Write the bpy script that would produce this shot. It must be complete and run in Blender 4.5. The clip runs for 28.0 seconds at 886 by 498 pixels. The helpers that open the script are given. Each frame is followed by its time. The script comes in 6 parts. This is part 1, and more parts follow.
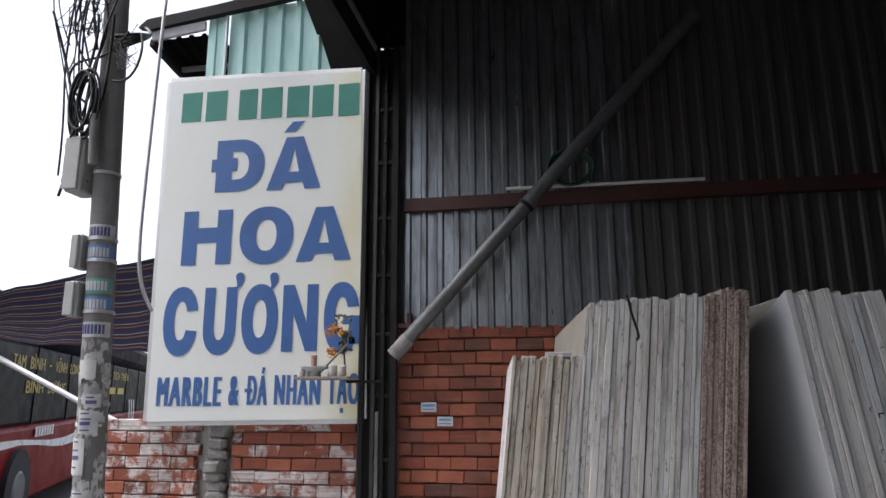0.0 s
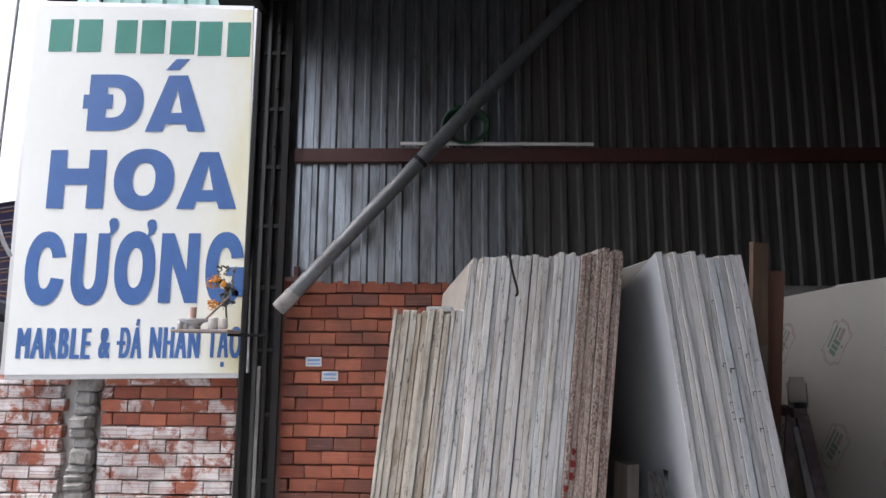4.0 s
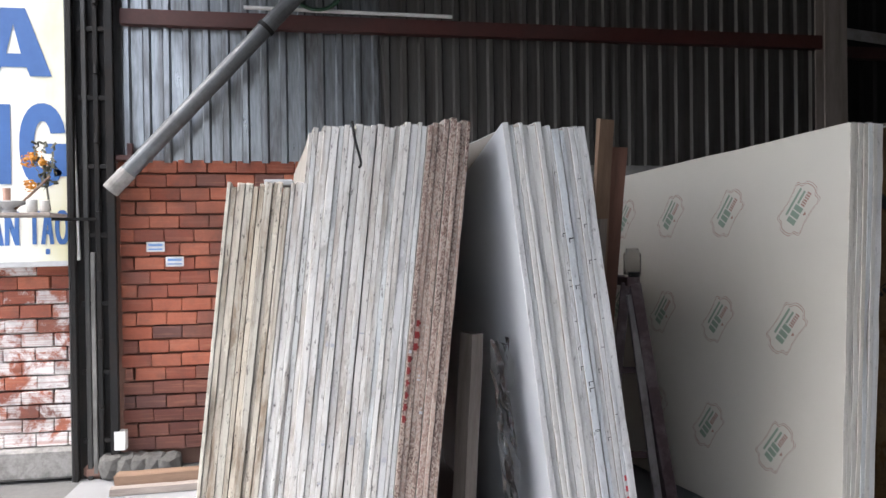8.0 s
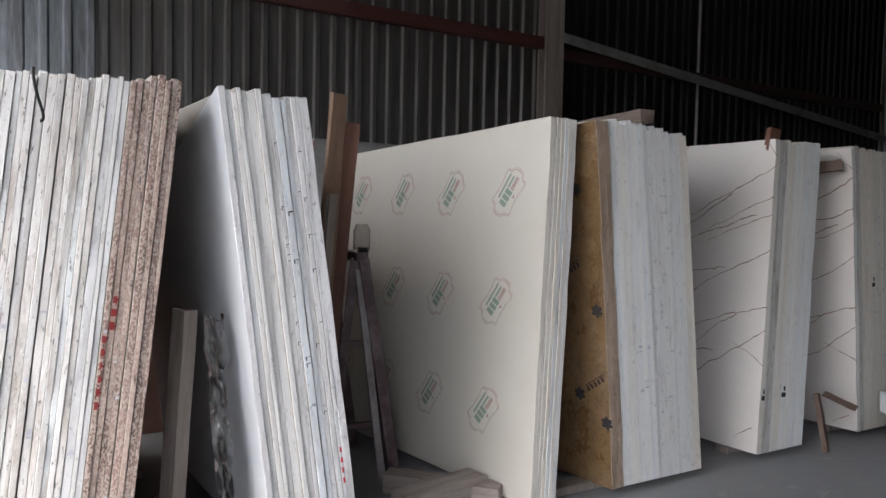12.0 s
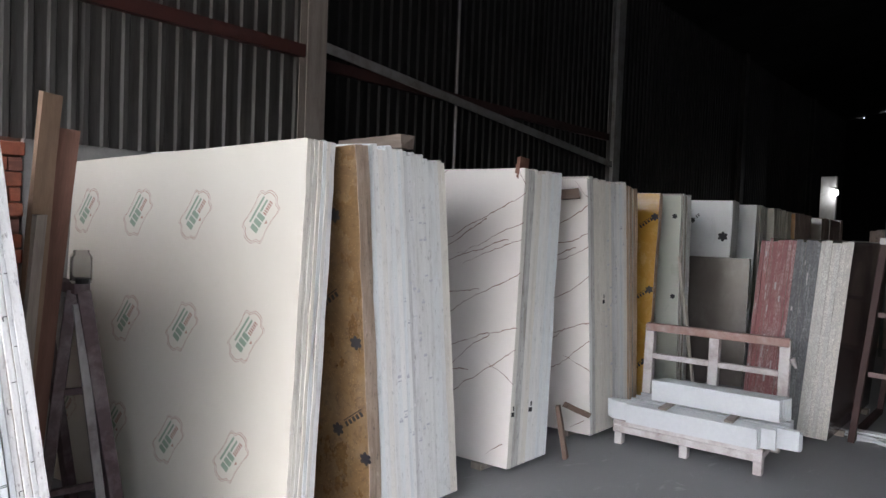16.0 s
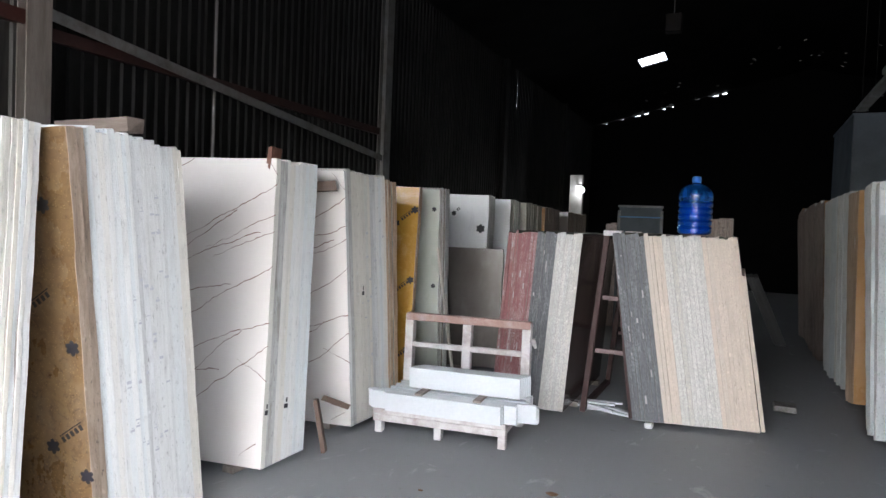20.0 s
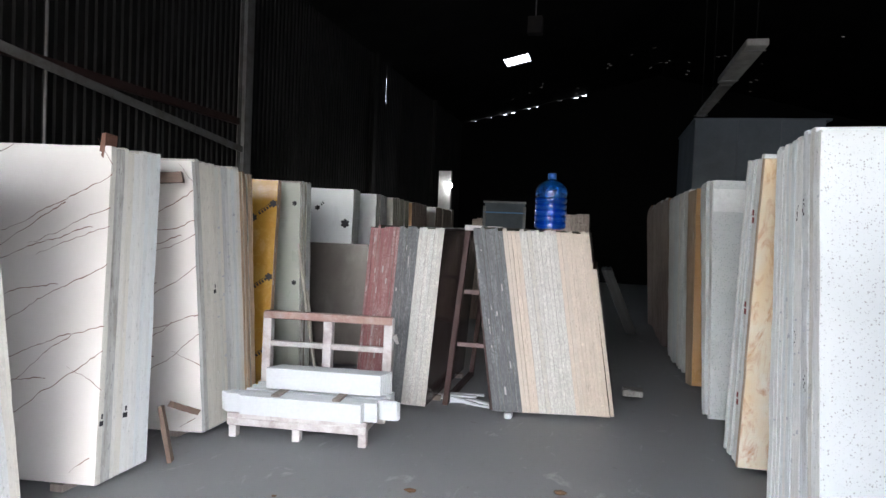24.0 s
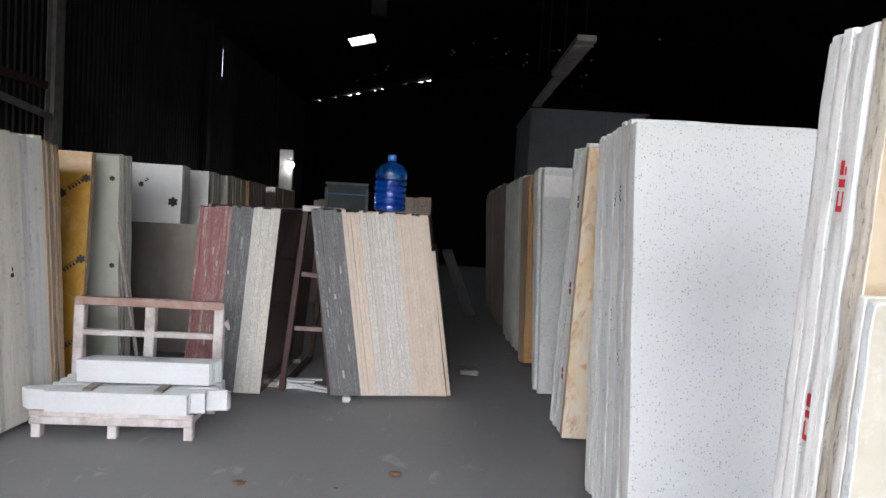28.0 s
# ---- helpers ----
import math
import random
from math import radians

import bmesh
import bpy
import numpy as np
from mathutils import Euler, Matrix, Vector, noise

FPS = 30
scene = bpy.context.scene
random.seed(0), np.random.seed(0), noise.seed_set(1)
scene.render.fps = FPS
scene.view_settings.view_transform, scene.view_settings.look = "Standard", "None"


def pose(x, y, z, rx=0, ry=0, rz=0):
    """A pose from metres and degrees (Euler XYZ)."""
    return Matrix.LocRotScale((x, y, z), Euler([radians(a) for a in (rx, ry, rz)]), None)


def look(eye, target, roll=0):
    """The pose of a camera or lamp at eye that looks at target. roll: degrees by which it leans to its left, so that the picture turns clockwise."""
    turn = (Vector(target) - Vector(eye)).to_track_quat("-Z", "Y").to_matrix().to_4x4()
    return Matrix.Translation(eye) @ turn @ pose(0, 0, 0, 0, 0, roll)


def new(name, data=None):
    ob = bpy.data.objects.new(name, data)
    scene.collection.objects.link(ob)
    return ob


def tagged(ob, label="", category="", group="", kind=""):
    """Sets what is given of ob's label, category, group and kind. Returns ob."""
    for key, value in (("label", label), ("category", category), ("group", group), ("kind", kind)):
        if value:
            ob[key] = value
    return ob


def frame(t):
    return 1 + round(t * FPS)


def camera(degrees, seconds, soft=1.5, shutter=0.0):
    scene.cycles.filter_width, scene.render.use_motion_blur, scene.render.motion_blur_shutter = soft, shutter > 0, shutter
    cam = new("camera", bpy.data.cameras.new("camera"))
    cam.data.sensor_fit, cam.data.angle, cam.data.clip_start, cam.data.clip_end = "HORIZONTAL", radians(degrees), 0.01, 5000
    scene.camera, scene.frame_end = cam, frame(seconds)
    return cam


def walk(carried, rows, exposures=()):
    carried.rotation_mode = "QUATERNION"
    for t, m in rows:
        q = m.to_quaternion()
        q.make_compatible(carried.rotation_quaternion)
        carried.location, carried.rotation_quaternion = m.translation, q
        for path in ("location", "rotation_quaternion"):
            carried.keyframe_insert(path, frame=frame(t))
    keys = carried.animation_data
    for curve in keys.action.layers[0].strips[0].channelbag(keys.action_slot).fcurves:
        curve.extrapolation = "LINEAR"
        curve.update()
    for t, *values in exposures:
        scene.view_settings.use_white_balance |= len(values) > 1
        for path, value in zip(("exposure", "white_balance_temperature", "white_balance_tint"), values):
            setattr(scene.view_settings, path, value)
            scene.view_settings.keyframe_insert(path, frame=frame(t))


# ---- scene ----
cam = camera(66.36, 28.0)
ROWS = [
    (0, 0.232, 0.026, 1.568, 102.24, 0.18, 10.21),
    (0.5, 0.230, 0.028, 1.564, 102.06, 0.33, 9.65),
    (1, 0.225, 0.029, 1.563, 102.04, 0.25, 9.27),
    (1.5, 0.231, 0.035, 1.560, 102.03, 0.24, 8.92),
    (2, 0.239, 0.041, 1.554, 101.90, 0.39, 8.41),
    (2.5, 0.249, 0.047, 1.559, 102.39, 0.38, 7.01),
    (3, 0.261, 0.060, 1.549, 101.85, 0.21, 5.62),
    (3.5, 0.268, 0.073, 1.553, 100.35, -0.15, 4.00),
    (4, 0.293, 0.085, 1.550, 98.81, -0.37, 1.56),
    (4.5, 0.280, 0.085, 1.531, 97.38, -0.35, -0.47),
    (6.5, 0.354, 0.169, 1.509, 92.69, 1.36, -4.93),
    (7, 0.366, 0.177, 1.504, 91.27, 0.78, -5.43),
    (7.5, 0.384, 0.190, 1.493, 90.15, 0.58, -7.16),
    (8, 0.414, 0.201, 1.486, 89.54, 0.77, -9.10),
    (8.5, 0.437, 0.191, 1.484, 89.57, 1.04, -11.18),
    (9, 0.477, 0.187, 1.495, 89.51, 1.60, -13.86),
    (9.5, 0.495, 0.180, 1.499, 89.14, 1.14, -15.93),
    (10, 0.514, 0.161, 1.501, 88.86, 0.92, -18.98),
    (10.5, 0.520, 0.150, 1.489, 88.87, 0.31, -20.87),
    (11, 0.549, 0.141, 1.485, 88.40, -1.06, -23.28),
    (11.5, 0.571, 0.156, 1.485, 87.88, -1.14, -26.30),
    (12, 0.594, 0.184, 1.485, 87.43, -1.11, -28.86),
    (12.5, 0.624, 0.193, 1.487, 87.27, -1.50, -30.74),
    (14.5, 0.706, 0.292, 1.541, 86.87, -2.06, -39.38),
    (15, 0.706, 0.310, 1.578, 87.29, -2.26, -41.20),
    (15.5, 0.737, 0.318, 1.610, 87.62, -2.11, -45.00),
    (16, 0.767, 0.332, 1.621, 88.03, -2.19, -48.36),
    (16.5, 0.808, 0.327, 1.626, 88.80, -2.47, -50.98),
    (17, 0.840, 0.307, 1.640, 89.08, -2.61, -53.08),
    (17.5, 0.853, 0.283, 1.645, 89.56, -2.93, -55.67),
    (18, 0.848, 0.254, 1.641, 89.65, -2.66, -57.95),
    (18.5, 0.879, 0.225, 1.636, 89.18, -2.41, -60.45),
    (19, 0.896, 0.196, 1.627, 88.48, -2.74, -62.58),
    (19.5, 0.911, 0.188, 1.629, 88.24, -2.47, -63.84),
    (20, 0.919, 0.172, 1.630, 88.08, -2.29, -66.18),
    (20.5, 0.945, 0.177, 1.633, 87.85, -2.84, -68.40),
    (21, 0.959, 0.169, 1.628, 87.73, -2.98, -70.13),
    (21.5, 0.973, 0.176, 1.613, 87.84, -2.80, -72.28),
    (23.5, 1.007, 0.110, 1.627, 88.19, -2.21, -75.52),
    (24, 1.026, 0.094, 1.630, 88.11, -2.38, -76.77),
    (24.5, 1.026, 0.096, 1.630, 88.32, -2.42, -77.68),
    (25, 1.029, 0.093, 1.629, 88.20, -2.47, -78.97),
    (25.5, 1.047, 0.080, 1.628, 88.04, -2.36, -80.95),
    (26, 1.068, 0.071, 1.624, 87.42, -3.13, -83.44),
    (26.5, 1.083, 0.068, 1.618, 87.51, -3.23, -84.75),
    (27, 1.095, 0.063, 1.621, 87.26, -2.85, -86.28),
    (27.5, 1.098, 0.045, 1.618, 87.22, -3.06, -87.71),
    (28, 1.101, 0.045, 1.623, 87.29, -3.25, -89.73),
]
walk(cam, [(t, pose(x, y, z, rx, ry, rz)) for t, x, y, z, rx, ry, rz in ROWS], exposures=[(0.0, 1.0, 6540, 13), (4.0, 1.65, 6480, 14), (8.0, 2.37, 6480, 12), (11.0, 2.59, 6550, 12), (12.0, 2.67, 6600, 12), (14.5, 2.95, 6620, 13), (17.0, 3.42, 6540, 11), (19.0, 3.63, 6500, 10), (21.0, 4.0, 6500, 10), (24.5, 3.95, 6550, 10), (28.0, 3.67, 6720, 12)])

# ---- light ----
SUN_EL, SUN_AZ = radians(60), radians(257)
world = bpy.data.worlds.new("world")
scene.world = world
world.use_nodes = True
wn = world.node_tree
wn.nodes.clear()
sky = wn.nodes.new("ShaderNodeTexSky")
sky.sky_type, sky.sun_disc = "NISHITA", False
sky.sun_elevation, sky.sun_rotation = SUN_EL, SUN_AZ
sky.air_density, sky.dust_density = 1.0, 4.0
soft_sky = wn.nodes.new("ShaderNodeHueSaturation")
soft_sky.inputs["Saturation"].default_value = 0.5
back = wn.nodes.new("ShaderNodeBackground")
back.inputs["Strength"].default_value = 0.17
world_out = wn.nodes.new("ShaderNodeOutputWorld")
wn.links.new(sky.outputs[0], soft_sky.inputs["Color"])
wn.links.new(soft_sky.outputs[0], back.inputs[0])
wn.links.new(back.outputs[0], world_out.inputs[0])
sun = new("sun", bpy.data.lights.new("sun", "SUN"))
sun.data.energy, sun.data.angle, sun.data.color = 0.5, radians(30), (1.0, 0.97, 0.93)
sun.matrix_world = look((-14.6, -3.4, 26), (0, 0, 0))


# ---- materials ----
def base_mat(name, rough=0.6, metal=0.0):
    m = bpy.data.materials.new(name)
    m.use_nodes = True
    nt = m.node_tree
    b = nt.nodes["Principled BSDF"]
    b.inputs["Roughness"].default_value, b.inputs["Metallic"].default_value = rough, metal
    return m, nt, b


def vec_of(nt, scale=(1, 1, 1), shift=True):
    """Object coordinates, moved at random from object to object and stretched."""
    tc = nt.nodes.new("ShaderNodeTexCoord")
    out = tc.outputs["Object"]
    if shift:
        oi = nt.nodes.new("ShaderNodeObjectInfo")
        mul = nt.nodes.new("ShaderNodeMath")
        mul.operation = "MULTIPLY"
        mul.inputs[1].default_value = 53.0
        nt.links.new(oi.outputs["Random"], mul.inputs[0])
        add = nt.nodes.new("ShaderNodeVectorMath")
        nt.links.new(out, add.inputs[0])
        nt.links.new(mul.outputs[0], add.inputs[1])
        out = add.outputs[0]
    mp = nt.nodes.new("ShaderNodeMapping")
    mp.inputs["Scale"].default_value = scale
    nt.links.new(out, mp.inputs["Vector"])
    return mp.outputs[0]


def noise_of(nt, vec, scale, detail=4.0, rough=0.55, twist=0.0):
    n = nt.nodes.new("ShaderNodeTexNoise")
    n.inputs["Scale"].default_value, n.inputs["Detail"].default_value = scale, detail
    n.inputs["Roughness"].default_value, n.inputs["Distortion"].default_value = rough, twist
    nt.links.new(vec, n.inputs["Vector"])
    return n.outputs["Fac"]


def ramp_of(nt, fac, stops):
    r = nt.nodes.new("ShaderNodeValToRGB")
    e = r.color_ramp.elements
    while len(e) < len(stops):
        e.new(0.5)
    for k, (p, c) in zip(e, stops):
        k.position = p
        k.color = (*c, 1) if len(c) == 3 else c
    nt.links.new(fac, r.inputs[0])
    return r.outputs[0]


def grey(v):
    return (v, v, v)


def mix_of(nt, fac, a, b, mode="MIX"):
    m = nt.nodes.new("ShaderNodeMix")
    m.data_type, m.blend_type = "RGBA", mode
    for sock, v in ((m.inputs[0], fac), (m.inputs[6], a), (m.inputs[7], b)):
        if isinstance(v, bpy.types.NodeSocket):
            nt.links.new(v, sock)
        else:
            sock.default_value = v if isinstance(v, float) else (*v, 1)
    return m.outputs[2]


def bump_to(nt, b, height, strength=0.3, dist=0.004):
    bp = nt.nodes.new("ShaderNodeBump")
    bp.inputs["Strength"].default_value, bp.inputs["Distance"].default_value = strength, dist
    nt.links.new(height, bp.inputs["Height"])
    nt.links.new(bp.outputs[0], b.inputs["Normal"])


def random_of(nt):
    return nt.nodes.new("ShaderNodeObjectInfo").outputs["Random"]


def worn(name, c1, c2, stain=(0.2, 0.15, 0.1), amount=0.35, scale=3.0, grain=60.0, rough=0.6, metal=0.0, stretch=(1, 1, 1), relief=0.25, shift=True):
    """A surface between two colours, with fine grain and larger stains."""
    m, nt, b = base_mat(name, rough, metal)
    v = vec_of(nt, stretch, shift)
    fine = noise_of(nt, v, grain, 3)
    broad = noise_of(nt, v, scale, 5, 0.65, 0.3)
    col = mix_of(nt, fine, c1, c2)
    spots = ramp_of(nt, broad, [(0.45, grey(0)), (0.75, grey(amount))])
    col = mix_of(nt, spots, col, stain)
    nt.links.new(col, b.inputs["Base Color"])
    nt.links.new(ramp_of(nt, broad, [(0.3, grey(max(0.05, rough - 0.12))), (0.8, grey(min(1, rough + 0.15)))]), b.inputs["Roughness"])
    bump_to(nt, b, fine, relief)
    return m


def slab_edge(name, c1, c2, stain, amount=0.5, speck=None, rough=0.55, dark=(0.06, 0.05, 0.045), dirt=0.35):
    """The sawn narrow side of stone slabs: tone from slab to slab, smears and runs along the height, pits and chips."""
    m, nt, b = base_mat(name, rough)
    v = vec_of(nt)
    cool = tuple(x * k for x, k in zip(c1, (0.9, 0.95, 0.985)))
    warm = tuple(x * k for x, k in zip(c2, (1.0, 0.95, 0.88)))
    mid = tuple((p + q) / 2 for p, q in zip(c1, c2))
    tone = ramp_of(nt, random_of(nt), [(0.0, c1), (0.16, mid), (0.32, c1), (0.48, mid), (0.62, cool), (0.78, c2), (0.88, c1), (1.0, warm)])
    smear = noise_of(nt, vec_of(nt, (15, 15, 2.2)), 1.0, 8, 0.74, 0.4)
    runs = noise_of(nt, vec_of(nt, (36, 36, 0.8)), 1.0, 3, 0.55)
    fine = noise_of(nt, v, 130, 2)
    col = mix_of(nt, ramp_of(nt, smear, [(0.47, grey(0)), (0.64, grey(amount))]), tone, stain)
    col = mix_of(nt, ramp_of(nt, runs, [(0.55, grey(0)), (0.7, grey(dirt))]), col, tuple((p + q) / 2 for p, q in zip(stain, dark)))
    blot = noise_of(nt, vec_of(nt, (5, 6, 2.4)), 1.6, 7, 0.72, 0.5)
    col = mix_of(nt, ramp_of(nt, blot, [(0.56, grey(0)), (0.74, grey(dirt))]), col, dark)
    if speck:
        vo = nt.nodes.new("ShaderNodeTexVoronoi")
        vo.inputs["Scale"].default_value = 190.0
        nt.links.new(vec_of(nt, (1, 1, 0.6)), vo.inputs["Vector"])
        col = mix_of(nt, ramp_of(nt, vo.outputs["Color"], [(0.42, grey(0)), (0.58, grey(0.75))]), col, speck)
    pits = noise_of(nt, vec_of(nt, (1.5, 1.5, 0.45)), 44, 5, 0.75)
    col = mix_of(nt, ramp_of(nt, pits, [(0.585, grey(0)), (0.66, grey(min(1.0, dirt * 1.7)))]), col, dark)
    chips = noise_of(nt, vec_of(nt, (1, 1, 0.5)), 26, 4, 0.7)
    col = mix_of(nt, ramp_of(nt, chips, [(0.62, grey(0)), (0.68, grey(0.5))]), col, tuple(min(0.85, x * 1.25 + 0.03) for x in c1))
    col = mix_of(nt, 0.25, col, mix_of(nt, fine, grey(0.3), grey(1.0)), "MULTIPLY")
    nt.links.new(col, b.inputs["Base Color"])
    bump_to(nt, b, mix_of(nt, 0.5, runs, mix_of(nt, 0.5, pits, fine)), 0.6, 0.005)
    return m


def slab_face(name, c1, c2, rough=0.18, scale=2.0, cloud=None, speck=None, stretch=(1, 1, 1)):
    """The polished broad side: clouds, and chips where the stone has them."""
    m, nt, b = base_mat(name, rough)
    v = vec_of(nt, stretch)
    big = noise_of(nt, v, scale, 6, 0.6, 0.6)
    col = mix_of(nt, ramp_of(nt, big, [(0.3, grey(0)), (0.7, grey(1))]), c1, c2)
    if cloud:
        col = mix_of(nt, ramp_of(nt, noise_of(nt, v, scale * 3.5, 8, 0.7, 1.2), [(0.5, grey(0)), (0.68, grey(0.8))]), col, cloud)
    if speck:
        tint, size, share = speck
        vo = nt.nodes.new("ShaderNodeTexVoronoi")
        vo.inputs["Scale"].default_value = size
        nt.links.new(v, vo.inputs["Vector"])
        near = ramp_of(nt, vo.outputs["Distance"], [(0.2, grey(1)), (0.3, grey(0))])
        some = ramp_of(nt, vo.outputs["Color"], [(share, grey(1)), (share + 0.02, grey(0))])
        col = mix_of(nt, mix_of(nt, 1.0, near, some, "MULTIPLY"), col, tint)
    dust = noise_of(nt, vec_of(nt, (1.2, 1, 0.7)), 3.0, 6, 0.7)
    col = mix_of(nt, ramp_of(nt, dust, [(0.5, grey(0)), (0.85, grey(0.16))]), col, (0.62, 0.6, 0.56))
    nt.links.new(col, b.inputs["Base Color"])
    nt.links.new(ramp_of(nt, dust, [(0.35, grey(rough)), (0.8, grey(min(1, rough + 0.14)))]), b.inputs["Roughness"])
    bump_to(nt, b, dust, 0.05, 0.002)
    return m


def terrazzo():
    """White ground with broken chips of two sizes in grey, brown and green."""
    m, nt, b = base_mat("white_terrazzo", 0.5)
    v = vec_of(nt)
    warp = nt.nodes.new("ShaderNodeTexNoise")
    warp.inputs["Scale"].default_value = 160.0
    nt.links.new(v, warp.inputs["Vector"])
    bent = mix_of(nt, 0.012, v, warp.outputs["Color"], "ADD")
    col = mix_of(nt, ramp_of(nt, noise_of(nt, v, 1.5, 5, 0.6, 0.5), [(0.3, grey(0)), (0.7, grey(1))]), (0.52, 0.545, 0.553), (0.565, 0.583, 0.588))
    for size, share, strength in ((66.0, 0.42, 0.85), (120.0, 0.36, 0.55)):
        vo = nt.nodes.new("ShaderNodeTexVoronoi")
        vo.inputs["Scale"].default_value = size
        nt.links.new(bent, vo.inputs["Vector"])
        chip = ramp_of(nt, vo.outputs["Distance"], [(0.22, grey(strength)), (0.3, grey(0))])
        sep = nt.nodes.new("ShaderNodeSeparateColor")
        nt.links.new(vo.outputs["Color"], sep.inputs[0])
        some = ramp_of(nt, sep.outputs[0], [(share, grey(1)), (share + 0.02, grey(0))])
        tint = ramp_of(nt, sep.outputs[1], [(0.0, (0.13, 0.145, 0.15)), (0.4, (0.25, 0.28, 0.28)), (0.7, (0.2, 0.185, 0.165)), (1.0, (0.33, 0.35, 0.36))])
        col = mix_of(nt, mix_of(nt, 1.0, chip, some, "MULTIPLY"), col, tint)
    dust = noise_of(nt, vec_of(nt, (1.2, 1, 0.7)), 3.0, 6, 0.7)
    col = mix_of(nt, ramp_of(nt, dust, [(0.5, grey(0)), (0.85, grey(0.2))]), col, (0.46, 0.45, 0.43))
    nt.links.new(col, b.inputs["Base Color"])
    bump_to(nt, b, dust, 0.05, 0.002)
    return m


def plain(name, c, rough=0.6, metal=0.0, vary=0.12):
    return worn(name, tuple(x * (1 - vary) for x in c), tuple(min(1, x * (1 + vary)) for x in c), tuple(x * 0.5 for x in c), 0.3, 4.0, 50.0, rough, metal)


def dusty_floor():
    """Concrete under trodden stone dust: broad tones, pale scuffs, dark spots and fine grit."""
    m, nt, b = base_mat("dusty_concrete", 0.6)
    v = vec_of(nt, (1, 1, 1), False)
    fine, broad = noise_of(nt, v, 70, 3), noise_of(nt, v, 0.8, 6, 0.65, 0.4)
    col = mix_of(nt, ramp_of(nt, broad, [(0.3, grey(0)), (0.7, grey(1))]), (0.2, 0.205, 0.214), (0.27, 0.275, 0.28))
    scuff = noise_of(nt, vec_of(nt, (1, 2.2, 1), False), 2.3, 8, 0.7, 0.8)
    col = mix_of(nt, ramp_of(nt, scuff, [(0.6, grey(0)), (0.76, grey(0.75))]), col, (0.48, 0.48, 0.48))
    col = mix_of(nt, ramp_of(nt, noise_of(nt, v, 9, 4, 0.6), [(0.66, grey(0)), (0.74, grey(0.5))]), col, (0.13, 0.125, 0.12))
    col = mix_of(nt, 0.2, col, mix_of(nt, fine, grey(0.5), grey(1)), "MULTIPLY")
    nt.links.new(col, b.inputs["Base Color"])
    nt.links.new(ramp_of(nt, broad, [(0.3, grey(0.45)), (0.8, grey(0.75))]), b.inputs["Roughness"])
    bump_to(nt, b, fine, 0.12)
    return m


M_FLOOR = dusty_floor()
M_GROUND = worn("street_asphalt", (0.09, 0.09, 0.09), (0.14, 0.14, 0.135), (0.07, 0.065, 0.06), 0.5, 0.5, 30, 0.85, 0, (1, 1, 1), 0.4, False)
M_MORTAR = worn("grey_mortar", (0.15, 0.085, 0.065), (0.22, 0.13, 0.1), (0.1, 0.06, 0.05), 0.5, 5, 60, 0.9)
M_PLASTER = worn("whitewashed_plaster", (0.55, 0.54, 0.52), (0.66, 0.65, 0.62), (0.3, 0.28, 0.26), 0.6, 2, 40, 0.85)
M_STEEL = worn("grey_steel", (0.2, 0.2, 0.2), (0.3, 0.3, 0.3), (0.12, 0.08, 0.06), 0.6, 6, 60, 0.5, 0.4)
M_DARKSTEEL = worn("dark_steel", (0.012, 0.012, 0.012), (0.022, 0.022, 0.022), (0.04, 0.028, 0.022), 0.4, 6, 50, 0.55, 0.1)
M_REDSTEEL = worn("red_oxide_steel", (0.055, 0.016, 0.014), (0.082, 0.026, 0.022), (0.05, 0.028, 0.025), 0.6, 4, 50, 0.6)
M_GALV = worn("galvanised_pipe", (0.085, 0.093, 0.099), (0.15, 0.16, 0.168), (0.055, 0.05, 0.047), 0.7, 5, 40, 0.5, 0.4)
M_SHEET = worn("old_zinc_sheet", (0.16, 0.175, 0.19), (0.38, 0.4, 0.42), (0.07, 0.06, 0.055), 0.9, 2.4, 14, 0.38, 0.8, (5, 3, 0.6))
# smoked sheets, toned down further to imitate the dim upper wall
M_SHEETMID = worn("smoked_dimmed_zinc_sheet", (0.08, 0.076, 0.072), (0.14, 0.134, 0.126), (0.045, 0.036, 0.031), 0.85, 1.4, 30, 0.55, 0.5, (9, 3, 0.45))
# zinc colour lowered to hold the dark of the unlit interior
M_SHEETDARK = worn("shade_dark_zinc_sheet", (0.011, 0.011, 0.011), (0.022, 0.022, 0.022), (0.01, 0.009, 0.0085), 0.7, 2.0, 30, 0.65, 0.2, (1.5, 1.5, 0.5))
M_GREENSHEET = worn("pale_green_sheet", (0.4, 0.64, 0.6), (0.46, 0.7, 0.66), (0.28, 0.46, 0.43), 0.5, 3, 30, 0.45, 0.1, (2, 1, 0.6))
# near-black base colour stands for the unlit roof, end walls and soffit
M_ROOF = worn("shade_dark_roof_sheet", (0.004, 0.004, 0.004), (0.007, 0.007, 0.007), (0.008, 0.0075, 0.007), 0.5, 1, 20, 0.85)
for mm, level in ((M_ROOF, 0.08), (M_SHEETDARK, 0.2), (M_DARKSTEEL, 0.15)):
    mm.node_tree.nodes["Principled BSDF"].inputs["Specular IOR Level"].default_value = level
M_WOOD = worn("raw_plank", (0.17, 0.105, 0.07), (0.26, 0.17, 0.115), (0.1, 0.065, 0.045), 0.6, 3, 30, 0.75, 0, (6, 6, 0.6))
M_REDWOOD = worn("reddish_plank", (0.13, 0.06, 0.042), (0.2, 0.095, 0.065), (0.08, 0.04, 0.03), 0.6, 3, 30, 0.7, 0, (6, 6, 0.6))
M_GREYWOOD = worn("dusty_timber", (0.22, 0.185, 0.165), (0.32, 0.28, 0.25), (0.13, 0.1, 0.085), 0.6, 3, 30, 0.85, 0, (6, 6, 0.6))
